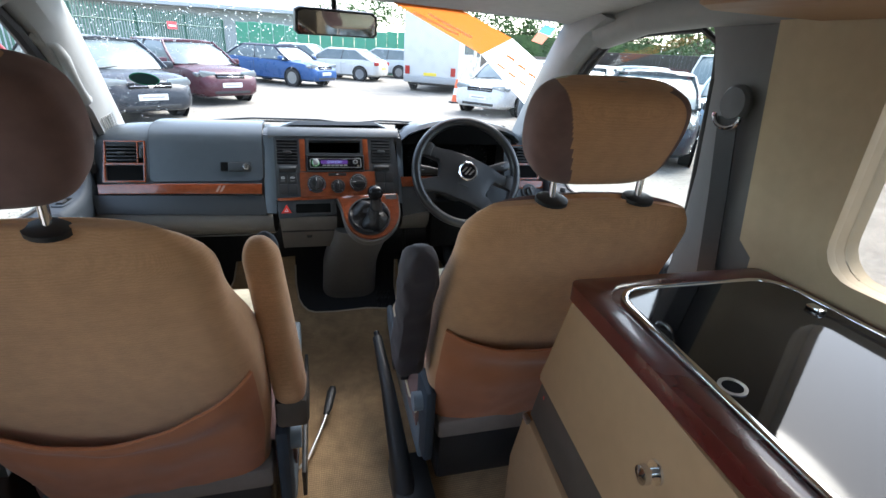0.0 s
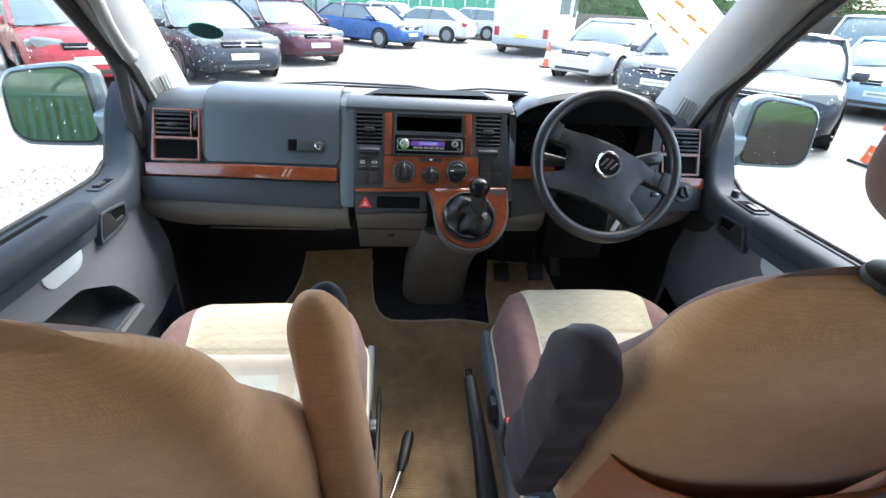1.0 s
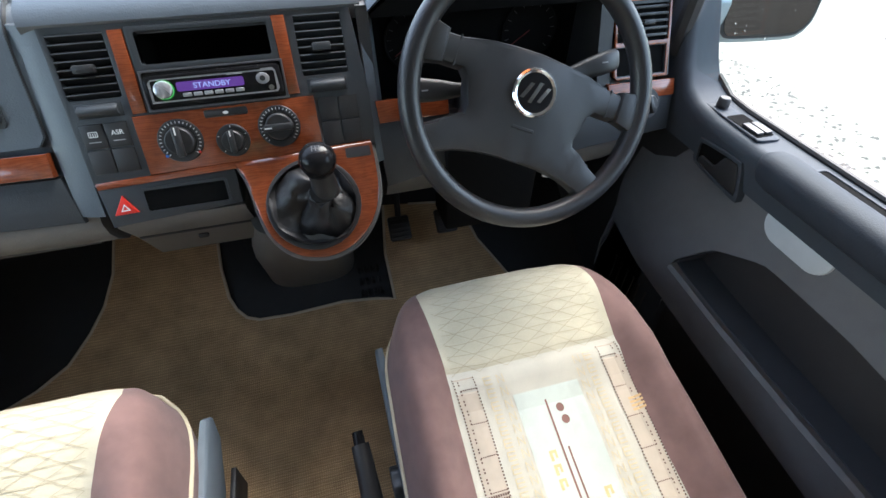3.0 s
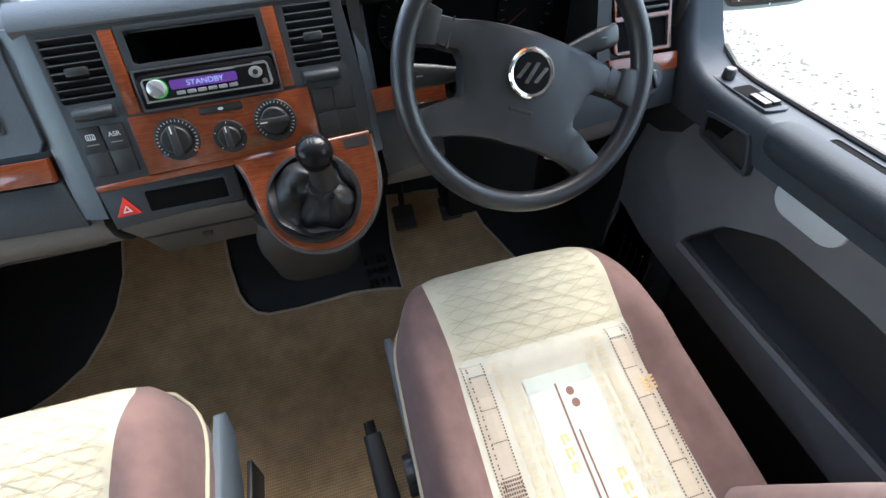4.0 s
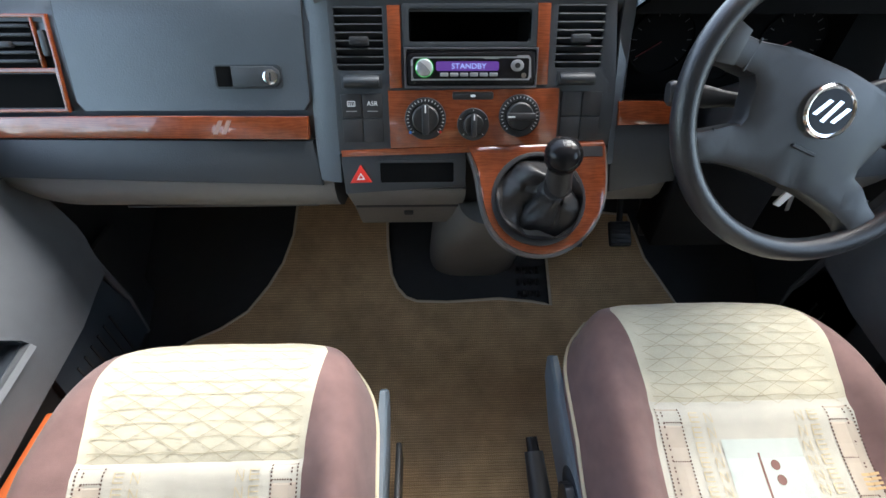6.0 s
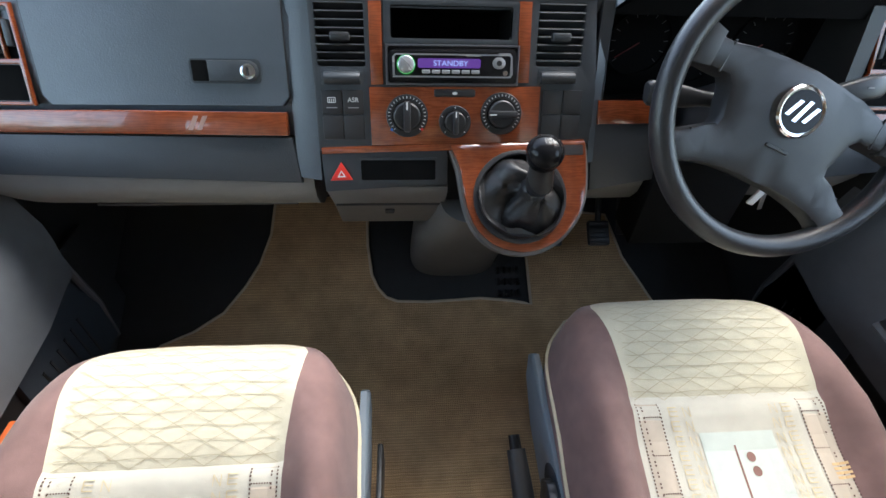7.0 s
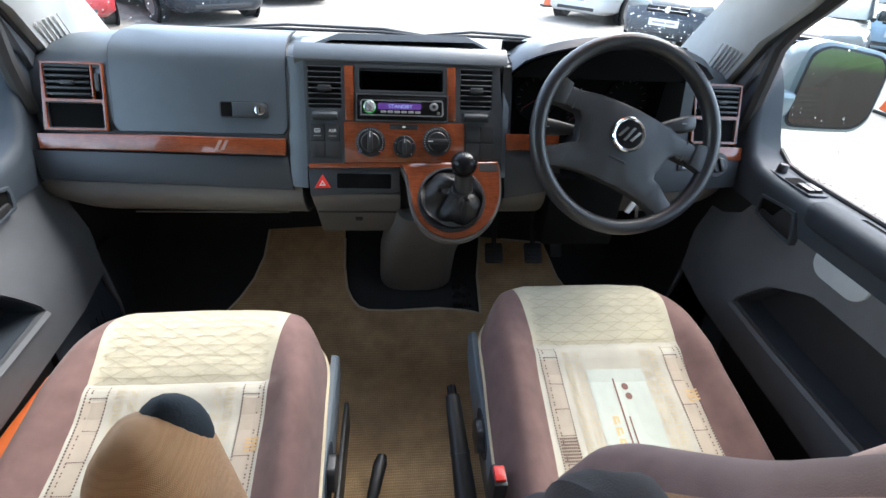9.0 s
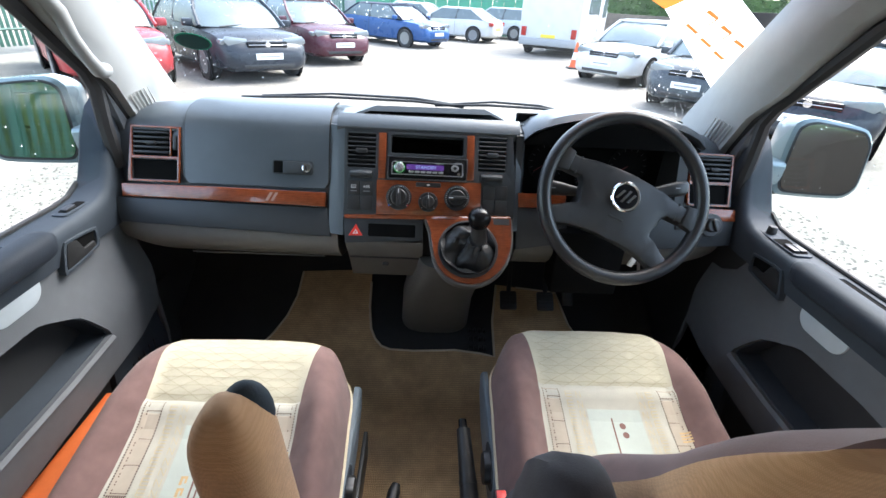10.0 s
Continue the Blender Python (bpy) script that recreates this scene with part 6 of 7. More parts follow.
                for ii, kk in ((i, k), (i, (k + 1) % n), (i + 1, (k + 1) % n), (i + 1, k)):
                    if (ii, kk) not in vs:
                        vs[ii, kk] = bm.verts.new(crown(kk, ii))
                    q.append(vs[ii, kk])
                bm.faces.new(q)
    br = part("backrest", sets["back"], TAN, seat, "tan ribbed fabric seat back")
    part("back_bolster", sets["side"], MAUVE, br, "mauve suede back bolsters")
    part("back_panel", sets["front"], CREAM_PALE, br, "pale printed back panel")
    # sagging map pocket on the rear
    def pk(u, v):
        x = (2 * u - 1) * 0.212
        f = 0.012 + (0.52 - (0.15 if inner > 0 else 0.05) * (1 - abs(2 * u - 1) ** 1.5)) * v
        a = -math.acos(max(-1, min(1, math.copysign(abs(x / 0.222) ** (1 / 0.55), x))))
        p = back(a, f)
        fold = 0.010 * math.sin(9 * v * math.pi * 0.5 + 2.0 * u) * math.exp(-((v - 0.85) / 0.25) ** 2) * (1 - (2 * u - 1) ** 2)
        out = 0.006 + 0.018 * v * (1 - (2 * u - 1) ** 4) + fold + 0.003 * noise.noise(Vector((u * 9, v * 6, 5 + cx)))
        return p - fr * out
    part("map_pocket", gridm(pk, 40, 26), RUST, br, "sagging rust-brown map pocket")
    hem = [pk(i / 40, 1.0) for i in range(41)]
    part("pocket_hem", tube(hem, 0.004, 6), RUST, br)
    # lower plastic rear edge
    part("rear_trim", boxm(cx - 0.21, cx + 0.21, ys - 0.455, ys - 0.36, 0.205, 0.262, 0.012), TAUPE_PALE, seat, "pale taupe plastic edge")
    part("rear_cover", boxm(cx - 0.20, cx + 0.20, ys - 0.440, ys - 0.38, 0.05, 0.208, 0.012), BLACK, seat)

    # head rest on two chrome posts
    hx = back_x + (-0.018 if inner > 0 else 0.018)
    for px in ((-0.115, 0.038) if inner > 0 else (-0.088, 0.088)):
        p0 = B1 - up * 0.004 - fr * 0.010 + Vector((px + hx - back_x, 0, 0))
        part("post_collar", tube([p0 + up * 0.004, p0 + up * 0.011, p0 + up * 0.014], [0.030, 0.029, 0.020], 20, flat=0.75), BLACK, seat)
        part("headrest_post", tube([p0, p0 + Vector((0, 0, 0.085))], 0.0065, 12), CHROME, seat, "chrome headrest post")
    HC = B1 + up * 0.128 + Vector((hx - back_x - (0.022 if inner > 0 else 0.026), 0, 0)) + fr * 0.008

    def head(th, ph, w=0.137, h=0.086, d=0.055):
        sp = lambda v, e: math.copysign(abs(v) ** e, v)
        x = w * sp(math.cos(ph), 0.45) * sp(math.cos(th), 0.6)
        s_ = h * sp(math.sin(ph), 0.55)
        t = d * sp(math.cos(ph), 0.6) * sp(math.sin(th), 0.6)
        x *= 1 - 0.10 * smoothstep(0.2, -1.0, s_ / h)
        return HC + Vector((x, 0, 0)) + up * s_ + fr * t

    nt_, np_ = 224, 112
    hm = {"tan": bmesh.new(), "left": bmesh.new(), "right": bmesh.new(), "front": bmesh.new()}
    for nm, bm in hm.items():
        vs = {}
        for i in range(nt_):
            for j in range(np_):
                th, ph = 2 * math.pi * (i + 0.5) / nt_, -math.pi / 2 + math.pi * (j + 0.5) / np_
                p = head(th, ph) - HC
                g = ("left" if math.cos(th) < 0 else "right") if (math.cos(th) > (0.10 if inner > 0 else 0.70) or (math.cos(th) < -0.75 if inner > 0 else p.x < -0.079 - 0.30 * p.dot(up))) and -0.98 < ph < 1.22 else ("tan" if math.sin(th) < 0.3 or abs(ph) >= 1.18 else "front")
                if g != nm:
                    continue
                q = []
                for ii, jj in ((i, j), (i + 1, j), (i + 1, j + 1), (i, j + 1)):
                    key = (ii % nt_, jj)
                    if key not in vs:
                        vs[key] = bm.verts.new(head(2 * math.pi * ii / nt_, -math.pi / 2 + math.pi * jj / np_ * 0.999 + 0.0005))
                    q.append(vs[key])
                bm.faces.new(q)
    hd = part("headrest", hm["tan"], TAN, seat, "tan headrest with mauve ends")
    part("headrest_end", hm["left"], MAUVE, hd, "mauve suede headrest end")
    part("headrest_end", hm["right"], MAUVE, hd, "mauve suede headrest end")
    part("headrest_front", hm["front"], CREAM, hd)

    # raised arm rest on the gangway side
    ax = back_x + inner * (0.276 if arm == "tan" else 0.285)
    A0, A1 = (Vector((ax, yb - 0.42, 0.44)), Vector((ax - 0.040, yb - 0.40, 0.792))) if arm == "tan" else (Vector((ax, ys - 0.425, 0.44)), Vector((ax - 0.002, ys - 0.552, 0.783)))
    au = (A1 - A0).normalized()
    af = Vector((0, au.z, -au.y))
    secs = []
    rnd_ = random.Random(3)
    for i in range(41):
        f = 1 - (1 - i / 40) ** 1.6
        e = math.sqrt(1.0 - 0.985 * max(0, (f - 0.86) / 0.14) ** 2.2) - 0.25 * max(0, (0.06 - f) / 0.06)
        w, d = (0.033 if arm == "tan" else 0.036) * e, ((0.050 if arm == "tan" else 0.054) - 0.012 * f) * e
        c = A0 + au * (f * (A1 - A0).length)
        ringp = []
        for k in range(22):
            a = 2 * math.pi * k / 22
            wob = 1 + (0.17 * noise.noise(Vector((math.cos(a) * 2, math.sin(a) * 2, f * 9))) if arm == "plum" else 0.01)
            ringp.append(c + Vector((w * wob * math.copysign(abs(math.cos(a)) ** 0.6, math.cos(a)), 0, 0)) + af * (d * wob * math.copysign(abs(math.sin(a)) ** 0.7, math.sin(a))))
        secs.append(ringp)
    arm_ob = part("armrest", loft(secs), PLUM if arm == "plum" else TAN, seat, "raised armrest in a rumpled plum cover" if arm == "plum" else "raised tan armrest with a grey edge")
    if arm == "tan":
        b = bmesh.new()
        bmesh.ops.create_icosphere(b, subdivisions=3, radius=1.0)
        tip = A1 - au * 0.034 + af * 0.022 + Vector((0.006, 0, 0))
        b.transform(Matrix(((0.0245, 0, 0, tip.x), (0, af.y * 0.021, au.y * 0.036, tip.y), (0, af.z * 0.021, au.z * 0.036, tip.z), (0, 0, 0, 1))))
        part("end_cap", b, DOOR_DARK, arm_ob, "dark grey rounded end cap")
        part("armrest_base", boxm(ax - 0.033, ax + 0.033, ys - 0.475, ys - 0.365, 0.385, 0.455, 0.012), TAUPE, arm_ob, "brown plastic armrest hinge")
    # recliner gear and belt buckle
    part("recliner_cover", boxm(cx + inner * 0.235 - 0.014, cx + inner * 0.235 + 0.014, ys - 0.47, ys - 0.36, 0.15, 0.37, 0.012), DOOR_DARK, seat)
    part("recliner_wheel", tube([(cx + inner * 0.245, ys - 0.425, 0.315), (cx + inner * 0.272, ys - 0.425, 0.315)], 0.024, 20), SEAT_TRIM, seat)
    if inner < 0:
        bk = part("belt_buckle", boxm(cx + inner * 0.262 - 0.012, cx + inner * 0.262 + 0.012, ys - 0.262, ys - 0.222, 0.25, 0.325, 0.005, 2), BLACK, seat)
        part("release_button", boxm(cx + inner * 0.262 - 0.009, cx + inner * 0.262 + 0.009, ys - 0.255, ys - 0.229, 0.320, 0.330, 0.002), RED, bk, "red release button")
    return seat


cab_seat(0.414, 1.270, -1, 0.408, "plum", 0.040, 0.006)
cab_seat(-0.394, 1.204, 1, -0.410, "tan", 0.032, 0.0)

# orange box by the passenger door
ob_ = thing("plastic_box", "orange plastic box wedged between seat and door", "box")
part("box_body", boxm(-0.745, -0.655, 0.98, 1.35, 0.0, 0.215, 0.012, 3), material("orange_plastic", (0.62, 0.13, 0.03), 0.5, vary=0.1), ob_)
part("box_lid", boxm(-0.748, -0.652, 0.976, 1.354, 0.213, 0.230, 0.005), material("orange_lid_plastic", (0.66, 0.15, 0.04), 0.5, vary=0.1), ob_)

# seat slide lever, handbrake, pedals
lv = thing("seat_slide_lever", "bent steel seat lever with a black plastic grip", "lever")
part("rod", tube([(-0.150, 0.94, 0.045), (-0.125, 0.98, 0.035), (-0.085, 1.09, 0.040), (-0.068, 1.14, 0.05)], 0.0045, 10), STEEL, lv)
part("grip", tube([(-0.070, 1.135, 0.05), (-0.063, 1.16, 0.055), (-0.050, 1.22, 0.066), (-0.046, 1.238, 0.069)], [0.009, 0.013, 0.015, 0.010], 12, flat=0.7), BLACK, lv)
hb_ = thing("handbrake", "long black plastic handbrake lever beside the driver's seat", "handbrake")
part("lever", tube([(0.125, 0.80, 0.035), (0.122, 0.92, 0.09), (0.116, 1.08, 0.165), (0.110, 1.18, 0.202), (0.105, 1.262, 0.232)], [0.032, 0.027, 0.021, 0.018, 0.0155], 18), BLACK, hb_)
part("collar", tube([(0.1117, 1.150, 0.1912), (0.1113, 1.157, 0.1938)], 0.0198, 18), HUB_GREY, hb_)
part("release_button", tube([(0.105, 1.258, 0.2305), (0.1035, 1.283, 0.240)], [0.0105, 0.0095], 14), BLACK_GLOSS, hb_)
part("bracket", boxm(0.095, 0.20, 0.74, 0.93, 0.0, 0.06, 0.012), BLACK, hb_)
for x in (0.289, 0.413):
    pd = thing("pedal", "worn black rubber-faced pedal", "pedal", group="pedals")
    PM = Matrix.Translation((x, 1.80, 0.235)) @ Matrix.Rotation(radians(-50), 4, "X")
    part("pad", boxm(-0.028, 0.028, -0.008, 0.008, -0.032, 0.032, 0.006, 2, PM), BLACK, pd)
    for k in range(5):
        part("rib", boxm(-0.024, 0.024, -0.011, -0.007, -0.026 + 0.012 * k, -0.021 + 0.012 * k, 0.001, 1, PM), RUBBER, pd)
    part("arm", tube([(x, 1.81, 0.24), (x + 0.01, 1.88, 0.30), (x + 0.015, 1.95, 0.42)], 0.008, 8), BLACK, pd)
pd = thing("pedal", "narrow black accelerator pedal", "pedal", group="pedals")
part("pad", boxm(-0.02, 0.02, -0.007, 0.007, -0.07, 0.07, 0.006, 2, Matrix.Translation((0.505, 1.88, 0.25)) @ Matrix.Rotation(radians(-35), 4, "X")), BLACK, pd)
part("arm", tube([(0.505, 1.90, 0.29), (0.51, 1.97, 0.38)], 0.008, 8), BLACK, pd)

# ---- kitchen unit behind the driver ----
cab_ = thing("kitchen_cabinet", "cream laminate kitchen cabinet behind the driver's seat", "cabinet")
def slab(pts, x0, x1, bevel=0.004):
    """A plate with a (y, z) outline between two x; its front end leans with the cabinet."""
    return prism(pts, -x1, -x0, Matrix(((0, 0, -1, 0), (1, 0, 0, 0), (0, 1, 0, 0), (0, 0, 0, 1))), (), bevel)


part("body", slab([(-1.3, 0.0), (0.715, 0.0), (0.722, 0.21), (0.640, 0.50), (0.572, 0.745), (-1.3, 0.745)], 0.386, 0.75), CABINET, cab_)
part("end_panel", slab([(0.572, 0.748), (0.584, 0.748), (0.660, 0.506), (0.645, 0.506)], 0.372, 0.755), CABINET, cab_)
dr_ = part("door", slab([(-0.25, 0.506), (0.650, 0.506), (0.578, 0.742), (-0.25, 0.742)], 0.366, 0.385, 0.006), CABINET, cab_, "cream flap door")
part("knob", lathe([(0.006, 0.0), (0.006, 0.010), (0.013, 0.014), (0.012, 0.022), (0.004, 0.025)], Matrix.Translation((0.366, 0.280, 0.655)) @ Matrix.Rotation(radians(-90), 4, "Y"), 20), CHROME, dr_, "chrome push knob")
part("knob_rose", lathe([(0.016, 0.0), (0.015, 0.003), (0.004, 0.003)], Matrix.Translation((0.366, 0.280, 0.655)) @ Matrix.Rotation(radians(-90), 4, "Y"), 20), CHROME, dr_)
cp = part("control_panel", slab([(-0.25, 0.392), (0.672, 0.392), (0.645, 0.500), (-0.25, 0.500)], 0.372, 0.387, 0.003), TAUPE, cab_, "taupe plastic control panel")
part("green_light", boxm(0.3695, 0.373, 0.585, 0.600, 0.450, 0.470, 0.001), glow("green_lamp", (0.02, 0.30, 0.12), 0.06), cp, "green switch light")
part("red_light", boxm(0.3695, 0.373, 0.618, 0.626, 0.472, 0.482, 0.001), RED, cp)
for k in range(5):
    part("switch", boxm(0.368, 0.3735, 0.40 + 0.036 * k, 0.426 + 0.036 * k, 0.428, 0.466, 0.002), DOOR_GREY, cp)
part("lower_door", slab([(-0.25, 0.015), (0.718, 0.015), (0.728, 0.215), (0.688, 0.384), (-0.25, 0.384)], 0.366, 0.385, 0.006), CABINET, cab_, "cream lower door")
part("hinge", boxm(0.358, 0.368, 0.655, 0.678, 0.378, 0.392, 0.002), STEEL, cab_, "small steel hinge")
wt = thing("worktop", "dark mahogany-edged worktop on the kitchen cabinet", "worktop")
part("edging", prism(rrect(0.348, 0.755, -1.3, 0.576, 0.022), 0.748, 0.776, None, [rrect(0.392, 0.745, -1.29, 0.538, 0.05)], 0.009), MAHOGANY, wt, "rounded mahogany edging")
part("slab", prism(rrect(0.392, 0.745, -1.29, 0.538, 0.05), 0.750, 0.7752), MAHOGANY, wt)
hob = thing("hob_lid", "smoked glass hob and sink lid with a chrome rim", "hob lid")
part("rim", prism(rrect(0.402, 0.738, -0.62, 0.530, 0.055), 0.776, 0.7815, None, [rrect(0.413, 0.727, -0.61, 0.519, 0.047)], 0.002), CHROME, hob, "polished chrome rim")
part("lid", prism(rrect(0.4135, 0.7265, -0.609, 0.5185, 0.046), 0.776, 0.780), HOB_GLASS, hob, "glossy smoked glass lid", smooth=False)
part("finger_hole", lathe([(0.0165, 0.780), (0.0165, 0.7815), (0.0125, 0.7815), (0.012, 0.7803)], Matrix.Translation((0.430, 0.277, 0)), 24), STEEL, hob)
part("finger_hole_well", lathe([(0.012, 0.7801), (0.012, 0.7806), (0.001, 0.7806)], Matrix.Translation((0.430, 0.277, 0)), 24), VOID, hob)
part("clip", boxm(0.690, 0.705, 0.40, 0.425, 0.780, 0.787, 0.002), CHROME, hob)


def taper_front(holder, y0=0.575, slope=0.11, most=0.10):
    """The gangway side of the kitchen unit runs out towards the rear; the wall side stays straight."""
    for ob in holder.children:
        for v in ob.data.vertices:
            share = max(0.0, min(1.0, (0.74 - v.co.x) / 0.39))
            v.co.x -= min(most, slope * max(0.0, y0 - v.co.y)) * share
        taper_front(ob)


for unit in (cab_, wt, hob):
    taper_front(unit)
ovh = part("overhead_locker", boxm(0.50, 0.755, -1.3, 0.62, 1.205, 1.29, 0.02), CABINET)
tagged(ovh, "cream overhead locker along the roof edge", "locker")

# ---- the yard outside ----
GZ = -0.50
GRAVEL = material("pale_gravel", (0.218, 0.193, 0.162), 0.95, vary=0.36, scale=18, bump=0.8, fine=60, stain=0.18)
ground = part("ground", gridm(lambda u, v: ((2 * u - 1) * 400, -300 + 700 * v, GZ), 20, 20), GRAVEL)
tagged(ground, "pale damp gravel yard", "ground", kind="structure")
# loose stones near the van
st = bmesh.new()
rnd = random.Random(21)
for k in range(5200):
    x, y = rnd.choice((-1, 1)) * rnd.uniform(0.95, 3.6), rnd.uniform(-0.2, 5.0)
    r = rnd.uniform(0.006, 0.017)
    b = [Vector((rnd.uniform(-1, 1), rnd.uniform(-1, 1), rnd.uniform(0.1, 0.7))) * r for _ in range(4)]
    b += [Vector((0, 0, r * 0.8))]
    vs = [st.verts.new(p + Vector((x, y, GZ))) for p in (Vector((r, r, 0)), Vector((-r, r * 0.8, 0)), Vector((-r * 0.8, -r, 0)), Vector((r, -r * 0.9, 0)), Vector((r * 0.2, 0, r * 0.8)))]
    for i in range(4):
        st.faces.new((vs[i], vs[(i + 1) % 4], vs[4]))
gs = part("gravel_stones", st, material("stone_chips", (0.15, 0.135, 0.115), 0.9, vary=0.25, bump=0.0), smooth=False)
tagged(gs, "loose pale gravel stones", "gravel", kind="stuff")

TYRE = material("tyre_rubber", (0.02, 0.02, 0.021), 0.8, vary=0.1)
ALLOY = material("alloy_wheel", (0.28, 0.29, 0.30), 0.35, metal=0.6, vary=0.05, bump=0.0)
CAR_GLASS = material("car_window", (0.11, 0.14, 0.15), 0.22, vary=0.1, bump=0.0, spec=0.6)
LAMP_GLASS = material("headlamp_glass", (0.20, 0.22, 0.23), 0.2, metal=0.2, vary=0.1, bump=0.0, coat=0.6)
TAIL = material("tail_lamp", (0.35, 0.02, 0.015), 0.2, vary=0.1, bump=0.0)
PLATE_W = material("white_plate", (0.75, 0.75, 0.73), 0.4, vary=0.04, bump=0.0)
PLATE_Y = material("yellow_plate", (0.72, 0.55, 0.05), 0.4, vary=0.04, bump=0.0)


def paint(name, c, metal=0.3):
    return material(name, c, 0.30, metal=metal * 0.2, vary=0.05, bump=0.0, coat=0.08, spec=0.28)


def car(label, colour, at, heading, L=4.5, W=0.89, H=1.46, bonnet=1.05, boot=0.55, hatch=False, roof_mat=None, tag="car", lift=0.0):
    """A parked car: +x is its front. at: the ground below its middle."""
    c = thing("car", label, tag, group="parked cars")
    M = Matrix.Translation((at[0], at[1], GZ)) @ Matrix.Rotation(radians(heading), 4, "Z")
    h, belt = L / 2, 0.92 + lift
    hood = 0.86 + lift
    st_ = [(-h, 0.70, 0.34, 0.72), (-h + 0.05, 0.80, 0.26, 0.86), (-h + 0.25, 0.94, 0.22, 0.96 if not hatch else 0.98), (-h + boot + 0.3, 1.0, 0.20, 0.97), (-0.3, 1.0, 0.19, belt + 0.02), (h - bonnet - 0.55, 1.0, 0.19, belt), (h - bonnet, 0.99, 0.20, belt - 0.03), (h - 0.50, 0.97, 0.21, hood), (h - 0.22, 0.91, 0.21, hood - 0.09), (h - 0.07, 0.80, 0.23, hood - 0.20), (h, 0.68, 0.27, 0.56 + lift)]
    rings = []
    fine = []
    for i in range(len(st_) - 1):
        p0, p1, p2, p3 = st_[max(0, i - 1)], st_[i], st_[i + 1], st_[min(len(st_) - 1, i + 2)]
        for q in (0.0, 0.33, 0.67):
            fine.append(tuple(0.5 * (2 * b1 + (c1 - a1) * q + (2 * a1 - 5 * b1 + 4 * c1 - d1) * q * q + (3 * b1 - a1 - 3 * c1 + d1) * q ** 3) for a1, b1, c1, d1 in zip(p0, p1, p2, p3)))
    for x, k, z0, z1 in fine + [st_[-1]]:
        w = W * k
        half_ = [(0, z0), (w * 0.80, z0), (w * 0.97, z0 + 0.08), (w, z0 + (z1 - z0) * 0.45), (w * 0.985, z1 - 0.14), (w * 0.93, z1 - 0.04), (w * 0.70, z1), (w * 0.3, z1 + 0.02)]
        rings.append([(x, y, z) for y, z in half_] + [(x, 0, z1 + 0.025)] + [(x, -y, z) for y, z in reversed(half_[1:])])
    b = loft(rings)
    b.transform(M)
    body = part("body", b, colour, c)
    # greenhouse
    xa, xb = (-h + boot * 0.55, h - bonnet) if not hatch else (-h + 0.10, h - bonnet)
    xc, xd = (-h + boot + 0.55, h - bonnet - 0.78) if not hatch else (-h + 0.45, h - bonnet - 0.78)
    z0, z1 = belt - 0.01, H - 0.05
    gh_ = []
    for f in (0.0, 0.25, 0.5, 0.75, 1.0):
        za = z0 + (z1 - z0) * (f + 0.10 * math.sin(math.pi * f))
        x0, x1 = xa + (xc - xa) * f, xb + (xd - xb) * f
        w = W * (0.93 - 0.20 * f ** 1.3)
        gh_.append([(x0 + 0.10, w, za), (x1 - 0.14, w, za), (x1, w * 0.62, za), (x1 + 0.05, 0, za), (x1, -w * 0.62, za), (x1 - 0.14, -w, za), (x0 + 0.10, -w, za), (x0, -w * 0.7, za), (x0 - 0.03, 0, za), (x0, w * 0.7, za)])
    b = loft(gh_)
    b.transform(M)
    part("cabin_glass", b, CAR_GLASS, c, "dark car windows")
    rf = [[(x, y, z1 + dz) for x, y in ((xc - 0.03, w), (xd - 0.02, w), (xd + 0.06, w * 0.6), (xd + 0.09, 0), (xd + 0.06, -w * 0.6), (xd - 0.02, -w), (xc - 0.03, -w), (xc - 0.07, 0))] for w, dz in ((W * 0.745, -0.02), (W * 0.73, 0.015), (W * 0.55, 0.045), (W * 0.2, 0.055))]
    b = loft(rf)
    b.transform(M)
    part("roof", b, roof_mat or colour, c)
    for sy in (-1, 1):
        for (x0, x1) in ((xb - 0.06, xd - 0.02), (xa + 0.08, xc + 0.02)):
            part("pillar", tube([M @ Vector((x0, sy * W * 0.925, z0 + 0.01)), M @ Vector(((x0 + x1) / 2, sy * W * 0.865, (z0 + z1) / 2)), M @ Vector((x1, sy * W * 0.735, z1))], 0.035, 6), roof_mat or colour, c)
        xm = (xa + xb) / 2 - 0.05
        part("pillar", tube([M @ Vector((xm, sy * W * 0.935, z0)), M @ Vector((xm - 0.05, sy * W * 0.745, z1))], 0.03, 6), BLACK, c)
        part("wing_mirror", boxm(xb - 0.35, xb - 0.22, min(sy * (W - 0.02), sy * (W + 0.17)), max(sy * (W - 0.02), sy * (W + 0.17)), belt - 0.02, belt + 0.12, 0.035, 2, M), colour, c)
        part("door_line", boxm(xm - 0.004, xm + 0.004, min(sy * W * 0.99, sy * (W + 0.003)), max(sy * W * 0.99, sy * (W + 0.003)), 0.30, belt - 0.08, 0, 1, M), BLACK, c)
        for k, dx in ((0, 0.18), (1, -0.75)):
            part("door_handle", boxm(xm - dx - 0.08, xm - dx + 0.08, sy * W - 0.02, sy * W + 0.02, 0.74 + lift, 0.77 + lift, 0.008, 1, M), colour, c)
        part("headlamp", prism([(0.33, hood - 0.20), (0.40, hood - 0.08), (0.80, hood - 0.04), (0.86, hood - 0.11), (0.74, hood - 0.22)], -0.02, 0.02, M @ Matrix(((0, 0, 1, h - 0.135), (sy * W, 0, 0, 0), (0, 1, 0, 0), (0, 0, 0, 1))) @ Matrix.Shear("XY", 4, (0, 0)), (), 0.008), LAMP_GLASS, c, "clear headlamp")
